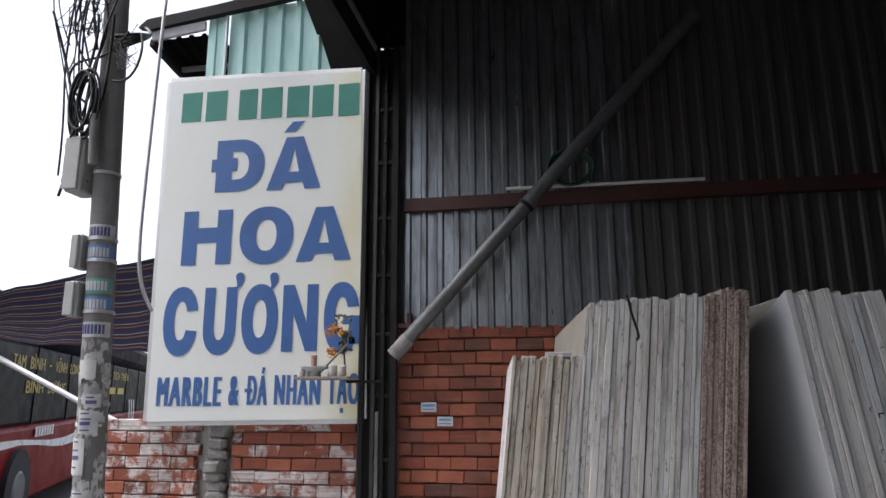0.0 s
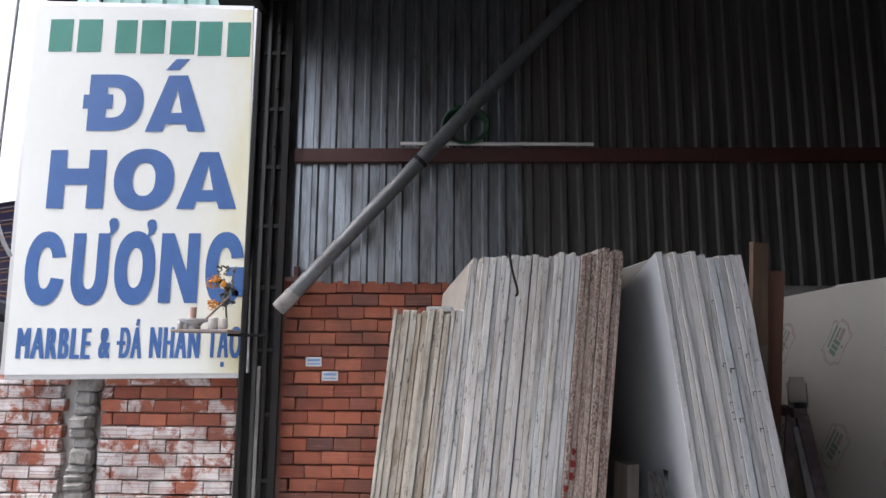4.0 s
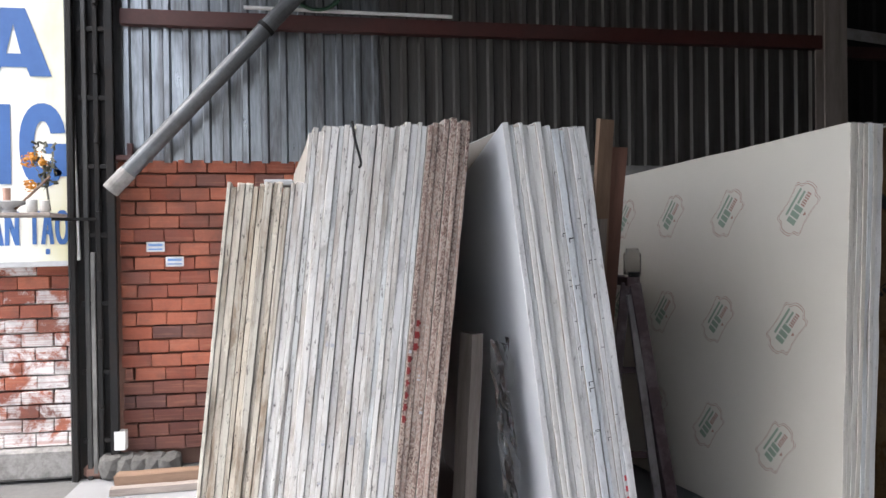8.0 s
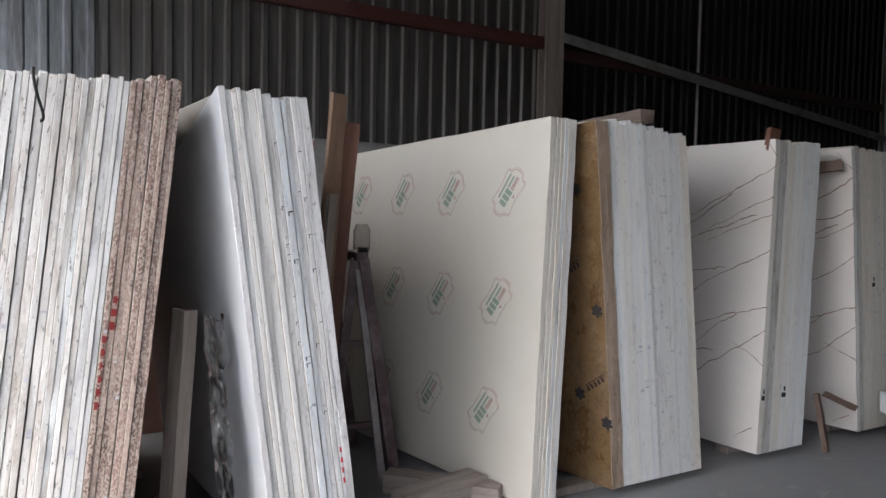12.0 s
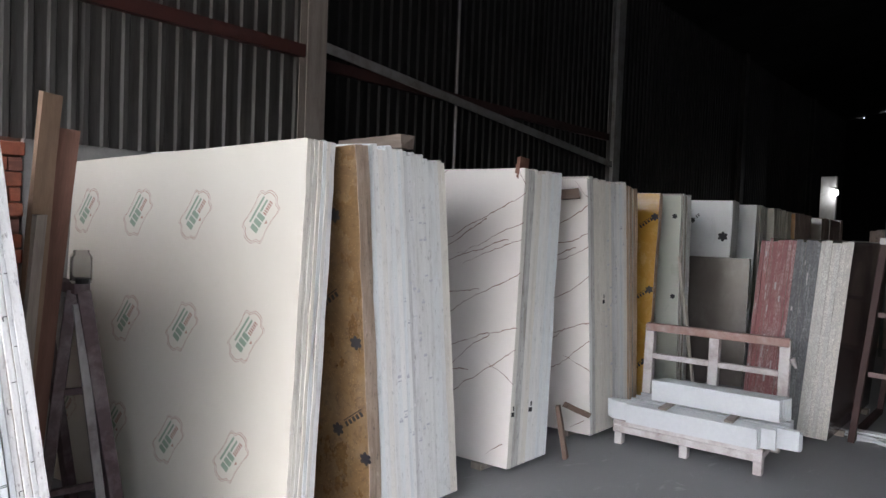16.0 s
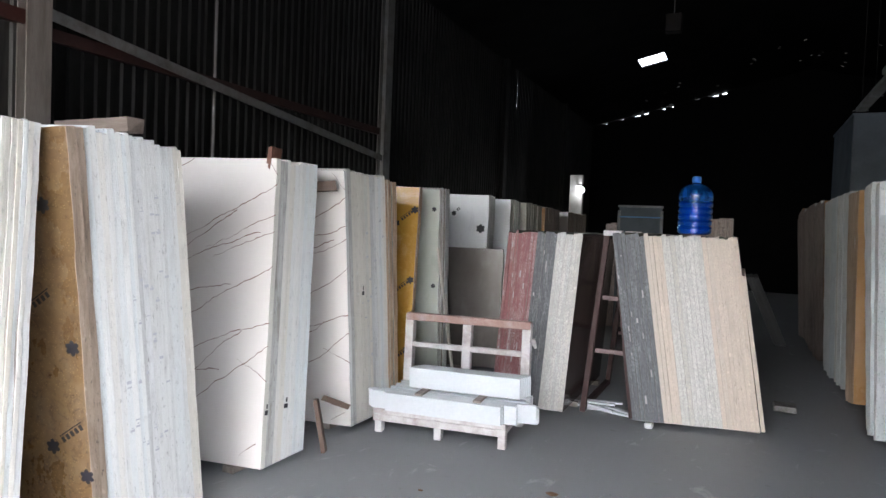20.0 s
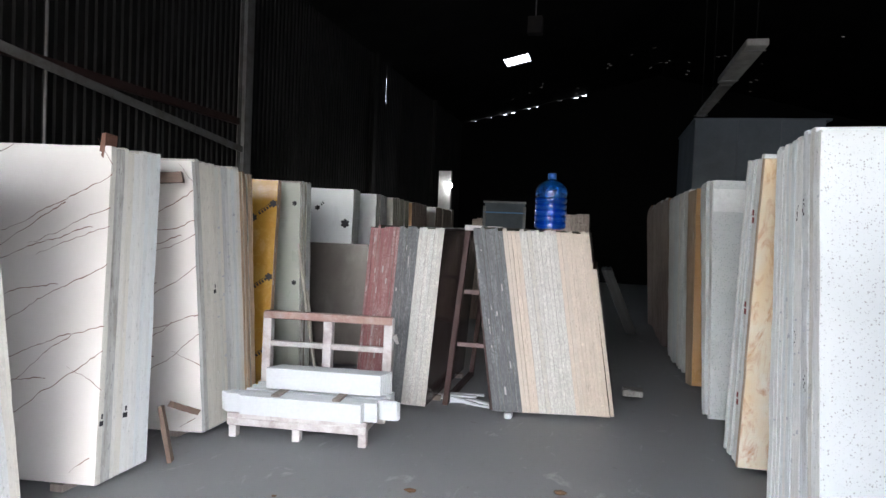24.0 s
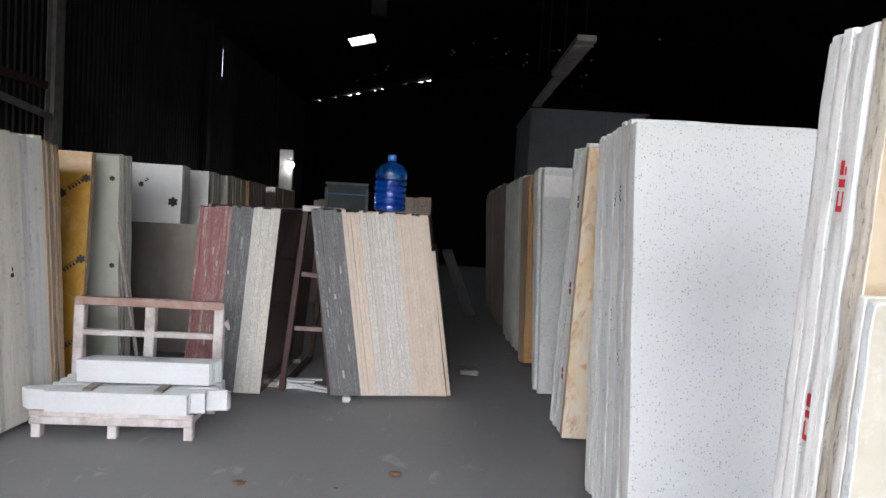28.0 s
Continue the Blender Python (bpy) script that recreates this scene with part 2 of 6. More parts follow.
M_DUSTWOOD = worn("grimy_timber", (0.15, 0.115, 0.095), (0.23, 0.185, 0.155), (0.08, 0.06, 0.05), 0.7, 3, 30, 0.85, 0, (6, 6, 0.6))
M_DUSTYFRAME = worn("dust_covered_steel", (0.47, 0.445, 0.44), (0.6, 0.58, 0.575), (0.22, 0.135, 0.125), 0.7, 6, 40, 0.85)
# red oxide steel again, with shade mixed into the colour
M_DARKRED = worn("shaded_red_steel", (0.03, 0.011, 0.01), (0.05, 0.017, 0.015), (0.03, 0.02, 0.018), 0.6, 4, 50, 0.65)
# dusty rungs, coloured down for the dim space inside the rack
M_DIMFRAME = worn("dim_dusty_steel", (0.15, 0.1, 0.095), (0.22, 0.16, 0.15), (0.08, 0.05, 0.045), 0.6, 6, 40, 0.8)
M_DARKWOOD = worn("dark_brown_wood", (0.1, 0.065, 0.05), (0.16, 0.11, 0.085), (0.06, 0.04, 0.03), 0.6, 3, 30, 0.75, 0, (6, 6, 0.6))
M_RUSTFRAME = worn("rust_red_rail", (0.26, 0.15, 0.13), (0.36, 0.23, 0.2), (0.5, 0.46, 0.44), 0.55, 7, 40, 0.8)
M_PURPLE = worn("flaking_maroon_steel", (0.045, 0.026, 0.03), (0.08, 0.045, 0.05), (0.3, 0.27, 0.27), 0.5, 7, 40, 0.6)

E_WHITE = slab_edge("white_slab_edge", (0.77, 0.765, 0.745), (0.64, 0.63, 0.605), (0.36, 0.295, 0.235), 0.7, dirt=0.48)
E_BRIGHT = slab_edge("bright_slab_edge", (0.75, 0.755, 0.755), (0.62, 0.63, 0.63), (0.4, 0.395, 0.385), 0.55, dirt=0.32)
E_GREY = slab_edge("grey_white_slab_edge", (0.71, 0.715, 0.7), (0.76, 0.765, 0.75), (0.48, 0.465, 0.445), 0.4, dirt=0.25)
E_YELLOWED = slab_edge("yellowed_slab_edge", (0.68, 0.63, 0.54), (0.53, 0.47, 0.38), (0.25, 0.175, 0.115), 0.9, dirt=0.65)
E_BROWN = slab_edge("brown_speckled_slab_edge", (0.42, 0.305, 0.26), (0.28, 0.175, 0.145), (0.09, 0.044, 0.036), 0.9, (0.5, 0.42, 0.365), dirt=0.65)
E_MOSS = slab_edge("dirty_grey_slab_edge", (0.56, 0.56, 0.54), (0.48, 0.48, 0.46), (0.28, 0.24, 0.2), 0.65, dirt=0.4)
E_RED = slab_edge("red_granite_edge", (0.28, 0.1, 0.1), (0.2, 0.07, 0.072), (0.52, 0.42, 0.42), 0.75, (0.2, 0.07, 0.07))
E_DARK = slab_edge("dark_granite_edge", (0.1, 0.105, 0.112), (0.15, 0.155, 0.165), (0.3, 0.3, 0.31), 0.7, (0.07, 0.072, 0.078))
E_PEPPER = slab_edge("peppered_granite_edge", (0.64, 0.615, 0.575), (0.55, 0.53, 0.495), (0.42, 0.39, 0.355), 0.6, (0.4, 0.385, 0.365), dirt=0.18)
E_BEIGE = slab_edge("beige_granite_edge", (0.62, 0.515, 0.425), (0.55, 0.46, 0.385), (0.4, 0.33, 0.27), 0.5, (0.5, 0.42, 0.35), dirt=0.2)
E_OCHRE = slab_edge("ochre_brown_slab_edge", (0.47, 0.37, 0.29), (0.36, 0.27, 0.2), (0.2, 0.13, 0.085), 0.7, dirt=0.4)
E_TAN = slab_edge("tan_slab_edge", (0.58, 0.42, 0.29), (0.48, 0.34, 0.23), (0.35, 0.22, 0.14), 0.5)
E_CLEAN = slab_edge("clean_white_slab_edge", (0.83, 0.83, 0.81), (0.77, 0.775, 0.755), (0.58, 0.575, 0.55), 0.35, dirt=0.18)
# edge colour with the far end's darkness painted in
E_UNLIT = slab_edge("unlit_slab_edge", (0.02, 0.02, 0.019), (0.033, 0.032, 0.031), (0.05, 0.05, 0.05), 0.4)
E_CREAM = slab_edge("cream_slab_edge", (0.76, 0.725, 0.65), (0.68, 0.65, 0.59), (0.57, 0.53, 0.47), 0.45, dirt=0.2)
F_WHITE = slab_face("white_polished_stone", (0.72, 0.74, 0.76), (0.78, 0.79, 0.8), 0.25)
F_CREAM = slab_face("cream_polished_stone", (0.5, 0.478, 0.42), (0.525, 0.5, 0.44), 0.36)
F_MUSTARD = slab_face("mustard_brown_stone", (0.19, 0.118, 0.055), (0.125, 0.075, 0.037), 0.25, 5.0, (0.06, 0.03, 0.014), ((0.27, 0.175, 0.085), 90.0, 0.4))
F_SIENNA = slab_face("pinkish_cream_veined_stone", (0.7, 0.662, 0.63), (0.668, 0.625, 0.588), 0.28, 1.4)
F_GOLD = slab_face("golden_yellow_stone", (0.52, 0.29, 0.055), (0.45, 0.24, 0.04), 0.2, 2.0, (0.57, 0.36, 0.11))
F_PALEGREEN = slab_face("pale_green_stone", (0.43, 0.455, 0.4), (0.48, 0.5, 0.445), 0.25)
F_GREYSTONE = slab_face("grey_polished_stone", (0.145, 0.125, 0.115), (0.18, 0.16, 0.148), 0.12, 2.0)
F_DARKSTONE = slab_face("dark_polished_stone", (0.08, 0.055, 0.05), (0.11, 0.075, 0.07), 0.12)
F_TERRAZZO = terrazzo()
F_DULLWHITE = slab_face("dull_white_stone", (0.41, 0.43, 0.455), (0.47, 0.485, 0.505), 0.45, 2.5)
# dull raw face; inside stacks its dark tone imitates shade in the gaps
F_RAWGAP = slab_face("dull_stone_dark_gaps", (0.24, 0.22, 0.19), (0.3, 0.275, 0.24), 0.8, 4.0)
F_ONYX = slab_face("orange_onyx", (0.86, 0.81, 0.72), (0.83, 0.6, 0.33), 0.2, 1.5, (0.52, 0.17, 0.018), None, (1.5, 1, 0.7))
F_ORANGE = slab_face("tan_orange_stone", (0.5, 0.28, 0.12), (0.42, 0.23, 0.1), 0.25)
F_GREYWHITE = slab_face("grey_white_stone", (0.56, 0.59, 0.59), (0.64, 0.66, 0.655), 0.25, 2.0, None, ((0.36, 0.4, 0.4), 60.0, 0.42))
F_BEIGE = slab_face("beige_onyx", (0.27, 0.215, 0.14), (0.3, 0.245, 0.175), 0.3, 1.6, (0.22, 0.155, 0.09))
F_CREAMY = slab_face("ivory_clouded_stone", (0.26, 0.248, 0.212), (0.23, 0.217, 0.18), 0.3, 3.0, (0.32, 0.307, 0.275))


# ---- building blocks ----
def part(name, bm, material, parent=None, label="", smooth=False):
    """Links a bmesh as one mesh object, under a thing or a part."""
    me = bpy.data.meshes.new(name)
    bm.to_mesh(me)
    bm.free()
    for mm in material if isinstance(material, (list, tuple)) else [material]:
        me.materials.append(mm)
    if smooth:
        me.shade_smooth()
    ob = new(name, me)
    ob.parent = parent
    if label:
        ob["label"] = label
    return ob


def thing(name, label, category, group="", kind="", at=(0, 0, 0)):
    ob = new(name)
    ob.location = at
    return tagged(ob, label, category, group, kind)


def add_box(bm, c, s, bevel=0.0, m=None):
    r = bmesh.ops.create_cube(bm, size=1.0, matrix=(m or Matrix()) @ Matrix.Translation(c) @ Matrix.Diagonal((*s, 1)))
    if bevel:
        edges = {e for v in r["verts"] for e in v.link_edges}
        bmesh.ops.bevel(bm, geom=list(edges), offset=bevel, segments=1, affect="EDGES")
    return bm


def box_bm(c, s, bevel=0.0, m=None):
    return add_box(bmesh.new(), c, s, bevel, m)


def along(a, b):
    """The frame whose z runs from a to b, with its origin at a."""
    a, b = Vector(a), Vector(b)
    return Matrix.Translation(a) @ (b - a).to_track_quat("Z", "Y").to_matrix().to_4x4(), (b - a).length


def add_bar(bm, a, b, w, d=None, bevel=0.0):
    m, n = along(a, b)
    return add_box(bm, (0, 0, n / 2), (w, d or w, n), bevel, m)


def bar_bm(a, b, w, d=None, bevel=0.003):
    return add_bar(bmesh.new(), a, b, w, d, bevel)


def add_tube(bm, a, b, r, r2=None, seg=14):
    m, n = along(a, b)
    bmesh.ops.create_cone(bm, cap_ends=True, segments=seg, radius1=r, radius2=r if r2 is None else r2, depth=n, matrix=m @ Matrix.Translation((0, 0, n / 2)))
    return bm


def tube_bm(a, b, r, r2=None, seg=14):
    return add_tube(bmesh.new(), a, b, r, r2, seg)


def wire(name, pts, r, material, parent=None, label=""):
    cu = bpy.data.curves.new(name, "CURVE")
    cu.dimensions, cu.bevel_depth, cu.bevel_resolution, cu.resolution_u = "3D", r, 2, 6
    sp = cu.splines.new("NURBS")
    sp.points.add(len(pts) - 1)
    for p, q in zip(sp.points, pts):
        p.co = (*q, 1)
    sp.use_endpoint_u, sp.order_u = True, min(4, len(pts))
    cu.materials.append(material)
    ob = new(name, cu)
    ob.parent = parent
    if label:
        ob["label"] = label
    return ob


def lathe(profile, seg=24, m=None):
    """A turned body from (radius, height) pairs."""
    bm = bmesh.new()
    rings = []
    for r, h in profile:
        rings.append([bm.verts.new((r * math.cos(2 * math.pi * k / seg), r * math.sin(2 * math.pi * k / seg), h)) for k in range(seg)])
    for lo, hi in zip(rings, rings[1:]):
        for k in range(seg):
            bm.faces.new((lo[k], lo[(k + 1) % seg], hi[(k + 1) % seg], hi[k]))
    bm.faces.new(rings[0][::-1])
    bm.faces.new(rings[-1])
    if m:
        bm.transform(m)
    return bm


rng = random.Random(7)


def slab_mesh(length, height, thick, cut=0.0, rough=0.003, top=0.004, skew=0.0, bite=0.0):
    """One slab standing on its long side: x into the stack, y its thickness, z up; rims slightly broken."""
    j = rng.uniform
    rim = [(0, 0)]
    n = 16
    for k in range(1, n):
        rim.append((j(-rough, rough) + (0.006 * j(0, 1) if rng.random() < 0.12 else 0), height * (k + j(-0.3, 0.3)) / n))
    rim.append((0.004, height - 0.004 - (cut * 0.0)))
    steps = 6
    for k in range(steps + 1):
        u = 0.012 + (length - 0.02) * k / steps
        rim.append((u, height - cut * (u / length) ** 1.0 + j(-top, top)))
    rim.append((length, 0))
    cnt = len(rim)
    shear = thick * (math.tan(skew) - math.tan(bite))
    # four rings across the thickness: the outer two set back, so that the arrises are broken
    arris = min(0.0022, thick * 0.1) * (1 if rough > 0.002 else 0.12)
    verts = []
    for y, back in ((0.0, 1), (arris, 0), (thick - arris, 0), (thick, 1)):
        slip = shear * y / thick
        for k, (x, z) in enumerate(rim):
            a = arris * back * (0.6 + 0.8 * ((k * 7 + round(thick * 9999)) % 5) / 5)
            verts.append((x + (slip + a if x < 0.1 else 0), y, z - (a if 16 <= k < cnt - 1 else 0)))
    faces = [tuple(range(cnt)), tuple(range(4 * cnt - 1, 3 * cnt - 1, -1))]
    for r in range(3):
        o = r * cnt
        faces += [(o + k, o + k + cnt, o + (k + 1) % cnt + cnt, o + (k + 1) % cnt) for k in range(cnt)]
    me = bpy.data.meshes.new("marble_sheet")
    me.from_pydata(verts, [], faces)
    for p in me.polygons:
        p.material_index = 1 if p.index < 2 else 0
    me.update()
    return me


def slab_frame(x, y, lean, skew, side, z0):
    """Side +1: the slab runs away from the aisle towards +y, -1: towards -y. lean: how far the top goes to +x per metre."""
    ax = Vector((-math.sin(skew) * side, math.cos(skew) * side, 0)) if side else Vector((1, math.tan(skew), 0)).normalized()
    up = Vector((lean, 0, 1)) if side else Vector((0, lean, 1))
    up = (up - ax * up.dot(ax)).normalized()
    wide = up.cross(ax)
    return Matrix(((ax.x, wide.x, up.x, x), (ax.y, wide.y, up.y, y), (ax.z, wide.z, up.z, z0), (0, 0, 0, 1)))


def slab_stack(b0, b1, t0, t1, height, count, bands, face, group, front, side=1, length=1.8, skew=0.1, z0=0.05, cut=0.0, jitter=0.012, hjit=0.014, hslope=0.0, fill=0.998, inner=None, bite=0.0, rough=0.003, slant=0.0):
    """Slabs side by side: b0..b1 along the aisle at the foot, t0..t1 at the top. bands: (share, rim material, label)."""
    made = []
    w = [rng.choice((0.7, 0.9, 1.0, 1.05, 1.4)) for _ in range(count)]
    tot = sum(w)
    acc = 0.0
    for k in range(count):
        f0, f1 = acc / tot, (acc + w[k]) / tot
        acc += w[k]
        mid = (f0 + f1) / 2
        band = next(bd for bd in bands if mid <= bd[0] + 1e-6)
        foot0, foot1 = b0 + (b1 - b0) * f0, b0 + (b1 - b0) * f1
        top0, top1 = t0 + (t1 - t0) * f0, t0 + (t1 - t0) * f1
        h = (height + hslope * mid) / 1.0 + rng.uniform(-hjit, hjit)
        lean = (top0 - foot0) / (height)
        lean1 = (top1 - foot1) / (height)
        lean = (lean + lean1) / 2
        gap = rng.choice((0.0, 0.0, 0.2, 0.5, 1.0, 2.2)) * (1 - fill) * 4
        thick = max(0.008, (abs(foot1 - foot0) * 0.5 + abs(top1 - top0) * 0.5) * math.cos(skew) * (1 - gap) - 0.0006)
        me = slab_mesh(length * rng.uniform(0.97, 1.0), h * math.sqrt(1 + lean * lean), thick, cut if k in (0, count - 1) or cut < 0.12 else 0, rough=rough, skew=skew if side else 0.0, bite=bite)
        me.materials.append(band[1])
        # hidden faces default to the dull dark stone, painting the gaps shaded
        me.materials.append(face if k in (0, count - 1) else inner or F_RAWGAP)
        ob = tagged(new("granite_sheet" if "granite" in band[2] else "marble_sheet", me), band[2], "stone slab", group)
        fr = front + slant * mid - (side if side else -1) * rng.uniform(-jitter, jitter)
        # the mesh's thickness runs to -x on side +1, to +x on side -1
        if side == 1:
            ob.matrix_world = slab_frame(max(foot0, foot1), fr, lean, skew, 1, z0)
        elif side == -1:
            ob.matrix_world = slab_frame(min(foot0, foot1), fr, lean, skew, -1, z0)
        else:
            ob.matrix_world = slab_frame(fr, min(foot0, foot1), lean, skew, 0, z0)
        made.append(ob)
    return made


def corrugated(x0, x1, z0, z1, y, pitch=0.125, depth=0.022):
    """A ribbed sheet in the plane y, with its ribs upright, towards -y."""
    bm = bmesh.new()
    xs = []
    n = max(1, round((x1 - x0) / pitch))
    p = (x1 - x0) / n
    for k in range(n):
        a = x0 + k * p
        xs += [(a, 0), (a + p * 0.52, 0), (a + p * 0.62, depth), (a + p * 0.88, depth), (a + p * 0.98, 0)]
    xs.append((x1, 0))
    cols = [(bm.verts.new((x, y - d, z0)), bm.verts.new((x, y - d, z1)), bm.verts.new((x, y - d + 0.0012, z1)), bm.verts.new((x, y - d + 0.0012, z0))) for x, d in xs]
    for a, b in zip(cols, cols[1:]):
        for i in range(4):
            bm.faces.new((a[i], b[i], b[(i + 1) % 4], a[(i + 1) % 4]))
    bm.normal_update()
    return bm


# ---- the setting ----
WALL, FRONT, BACK_X, RIGHT = 5.0, -1.2, 24.0, -8.5
EAVE, RIDGE_Y, SLOPE = 5.2, -1.5, 0.24


def roof_z(y):
    return EAVE + SLOPE * (WALL - y) if y > RIDGE_Y else EAVE + SLOPE * (WALL - RIDGE_Y) - SLOPE * (RIDGE_Y - y)


part("ground", box_bm((0, 0, -0.17), (900, 900, 0.3)), M_GROUND)
tagged(bpy.data.objects["ground"], "worn grey asphalt street and yard", "ground", kind="structure")
floor = part("floor", box_bm(((FRONT + BACK_X) / 2, (WALL + RIGHT) / 2, -0.06), (BACK_X - FRONT, WALL - RIGHT + 0.3, 0.12)), M_FLOOR)
tagged(floor, "dusty grey concrete floor of the warehouse", "floor", kind="structure")

# long side wall: bricks below, zinc sheets above
wall_north = part("wall_north", box_bm((1.55, WALL + 0.09, 1.06), (5.4, 0.1, 2.1)), M_MORTAR)
tagged(wall_north, "warehouse side wall of bare red bricks below zinc sheets", "wall", kind="structure")
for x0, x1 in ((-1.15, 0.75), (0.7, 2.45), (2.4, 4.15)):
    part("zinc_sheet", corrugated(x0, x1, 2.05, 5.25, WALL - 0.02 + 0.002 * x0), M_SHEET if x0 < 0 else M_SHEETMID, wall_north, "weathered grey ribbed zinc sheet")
# sheets past the first column carry the missing light in their colour
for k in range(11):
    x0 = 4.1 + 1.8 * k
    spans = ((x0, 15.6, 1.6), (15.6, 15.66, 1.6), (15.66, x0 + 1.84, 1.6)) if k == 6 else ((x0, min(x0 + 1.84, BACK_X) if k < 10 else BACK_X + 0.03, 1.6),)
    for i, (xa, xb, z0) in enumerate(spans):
        part("zinc_sheet", corrugated(xa, xb, z0, 4.35 if len(spans) > 1 and i == 1 else 5.25, WALL - 0.02 + 0.0015 * (k % 2)), M_SHEETDARK, wall_north, "ribbed zinc sheet coloured near-black for the unlit depth")
M_OLDPLASTER = worn("dirty_whitewash", (0.28, 0.27, 0.26), (0.38, 0.37, 0.35), (0.16, 0.15, 0.14), 0.7, 3, 40, 0.9)
part("plaster_band", box_bm((3.1, WALL + 0.04, 1.07), (1.9, 0.1, 2.14), 0.005), M_OLDPLASTER, wall_north, "whitewashed plaster on the lower wall")
part("lower_wall", box_bm((14.1, WALL + 0.1, 0.8), (19.8, 0.12, 1.6)), M_PLASTER, wall_north)

# far gable: a sheet wall with gaps under the roof
gable = bmesh.new()
gy = [WALL - 13.6 * k / 52 for k in range(53)]
for k, (a, b) in enumerate(zip(gy, gy[1:])):
    gap = {1: 0.03, 3: 0.025, 5: 0.05, 6: 0.05, 8: 0.035, 9: 0.035, 12: 0.02, 14: 0.055, 15: 0.055}.get(k, -0.1)
    add_box(gable, (BACK_X, (a + b) / 2, (roof_z((a + b) / 2) - gap) / 2), (0.06, a - b, roof_z((a + b) / 2) - gap))
# blackness of the unlit far end is put into the sheet colour
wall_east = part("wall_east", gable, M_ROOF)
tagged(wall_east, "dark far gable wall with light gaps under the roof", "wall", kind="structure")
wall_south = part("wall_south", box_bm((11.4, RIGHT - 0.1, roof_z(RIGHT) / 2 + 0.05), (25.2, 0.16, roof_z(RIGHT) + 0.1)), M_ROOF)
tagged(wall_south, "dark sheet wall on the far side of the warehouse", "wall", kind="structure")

# roof of two slopes with a few openings
HOLES = [(17.6, 18.4, 2.05, 2.65)] + [(20 + rng.uniform(0, 3.5), 0, rng.uniform(-4.5, 3.4), 0) for _ in range(26)] + [(8.0 + 3 * k, 0, -3.2 - 0.5 * k, 0) for k in range(4)]
roof_bm = bmesh.new()
xs = sorted({FRONT - 0.1, BACK_X + 0.2} | {v for h in HOLES for v in ((h[0], h[1]) if h[1] else (h[0], h[0] + 0.05))})
ys = sorted({RIGHT - 0.3, RIDGE_Y, WALL + 0.3} | {v for h in HOLES for v in ((h[2], h[3]) if h[1] else (h[2], h[2] + 0.07))})
grid = {}


def roof_vert(x, y):
    if (x, y) not in grid:
        grid[x, y] = roof_bm.verts.new((x, y, roof_z(y)))
    return grid[x, y]


for xa, xb in zip(xs, xs[1:]):
    for ya, yb in zip(ys, ys[1:]):
        cx, cy = (xa + xb) / 2, (ya + yb) / 2
        if any(h[0] < cx < (h[1] or h[0] + 0.05) and h[2] < cy < (h[3] or h[2] + 0.07) for h in HOLES):
            continue
        roof_bm.faces.new([roof_vert(*q) for q in ((xa, ya), (xb, ya), (xb, yb), (xa, yb))])
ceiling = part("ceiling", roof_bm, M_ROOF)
tagged(ceiling, "roof sheets darkened for the unlit interior, with a skylight opening", "roof", kind="structure")
md = ceiling.modifiers.new("thick", "SOLIDIFY")
md.thickness, md.offset = 0.03, 1.0

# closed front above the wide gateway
# unseen lower edge hangs below the beam to keep light off the wall
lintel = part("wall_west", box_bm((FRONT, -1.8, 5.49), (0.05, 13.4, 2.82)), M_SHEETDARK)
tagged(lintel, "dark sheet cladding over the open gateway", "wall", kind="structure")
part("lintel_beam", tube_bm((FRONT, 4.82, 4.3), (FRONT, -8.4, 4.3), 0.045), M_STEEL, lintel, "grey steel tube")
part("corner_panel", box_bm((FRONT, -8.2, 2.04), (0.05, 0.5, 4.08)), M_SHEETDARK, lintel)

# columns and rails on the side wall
# the two deepest columns take darker steel to imitate their dimness
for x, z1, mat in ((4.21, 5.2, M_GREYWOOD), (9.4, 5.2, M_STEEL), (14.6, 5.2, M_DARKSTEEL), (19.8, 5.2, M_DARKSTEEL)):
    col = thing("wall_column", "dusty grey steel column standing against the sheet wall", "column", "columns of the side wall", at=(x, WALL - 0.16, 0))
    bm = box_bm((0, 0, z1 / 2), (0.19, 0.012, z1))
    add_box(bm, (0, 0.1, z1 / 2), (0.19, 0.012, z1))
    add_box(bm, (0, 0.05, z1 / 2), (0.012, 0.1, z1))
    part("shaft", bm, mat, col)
    part("foot_plate", box_bm((0, 0.04, 0.01), (0.26, 0.22, 0.02), 0.003), M_STEEL, col)
purlin = thing("wall_rail", "red-brown channel rail along the sheet wall", "rail", at=(0, 0, 0))
part("web", box_bm((1.6, WALL - 0.09, 3.0), (5.1, 0.012, 0.1)), M_REDSTEEL, purlin)
for z in (3.044, 2.956):
    part("flange", box_bm((1.6, WALL - 0.059, z), (5.1, 0.05, 0.012)), M_REDSTEEL, purlin)
angle_rail = thing("sloping_rail", "long grey angle bar between two columns", "rail")
part("upright_leg", bar_bm((4.3, WALL - 0.14, 3.06), (9.36, WALL - 0.14, 2.55), 0.012, 0.085), M_STEEL, angle_rail)
part("flat_leg", bar_bm((4.3, WALL - 0.11, 3.1), (9.36, WALL - 0.11, 2.59), 0.06, 0.01), M_STEEL, angle_rail)
rail2 = thing("wall_rail", "red-brown channel rail along the dark sheet wall", "rail")
part("web", box_bm((6.8, WALL - 0.09, 2.93), (5.0, 0.012, 0.09)), M_DARKRED, rail2)
for z in (2.969, 2.891):
    part("flange", box_bm((6.8, WALL - 0.059, z), (5.0, 0.05, 0.012)), M_DARKRED, rail2)
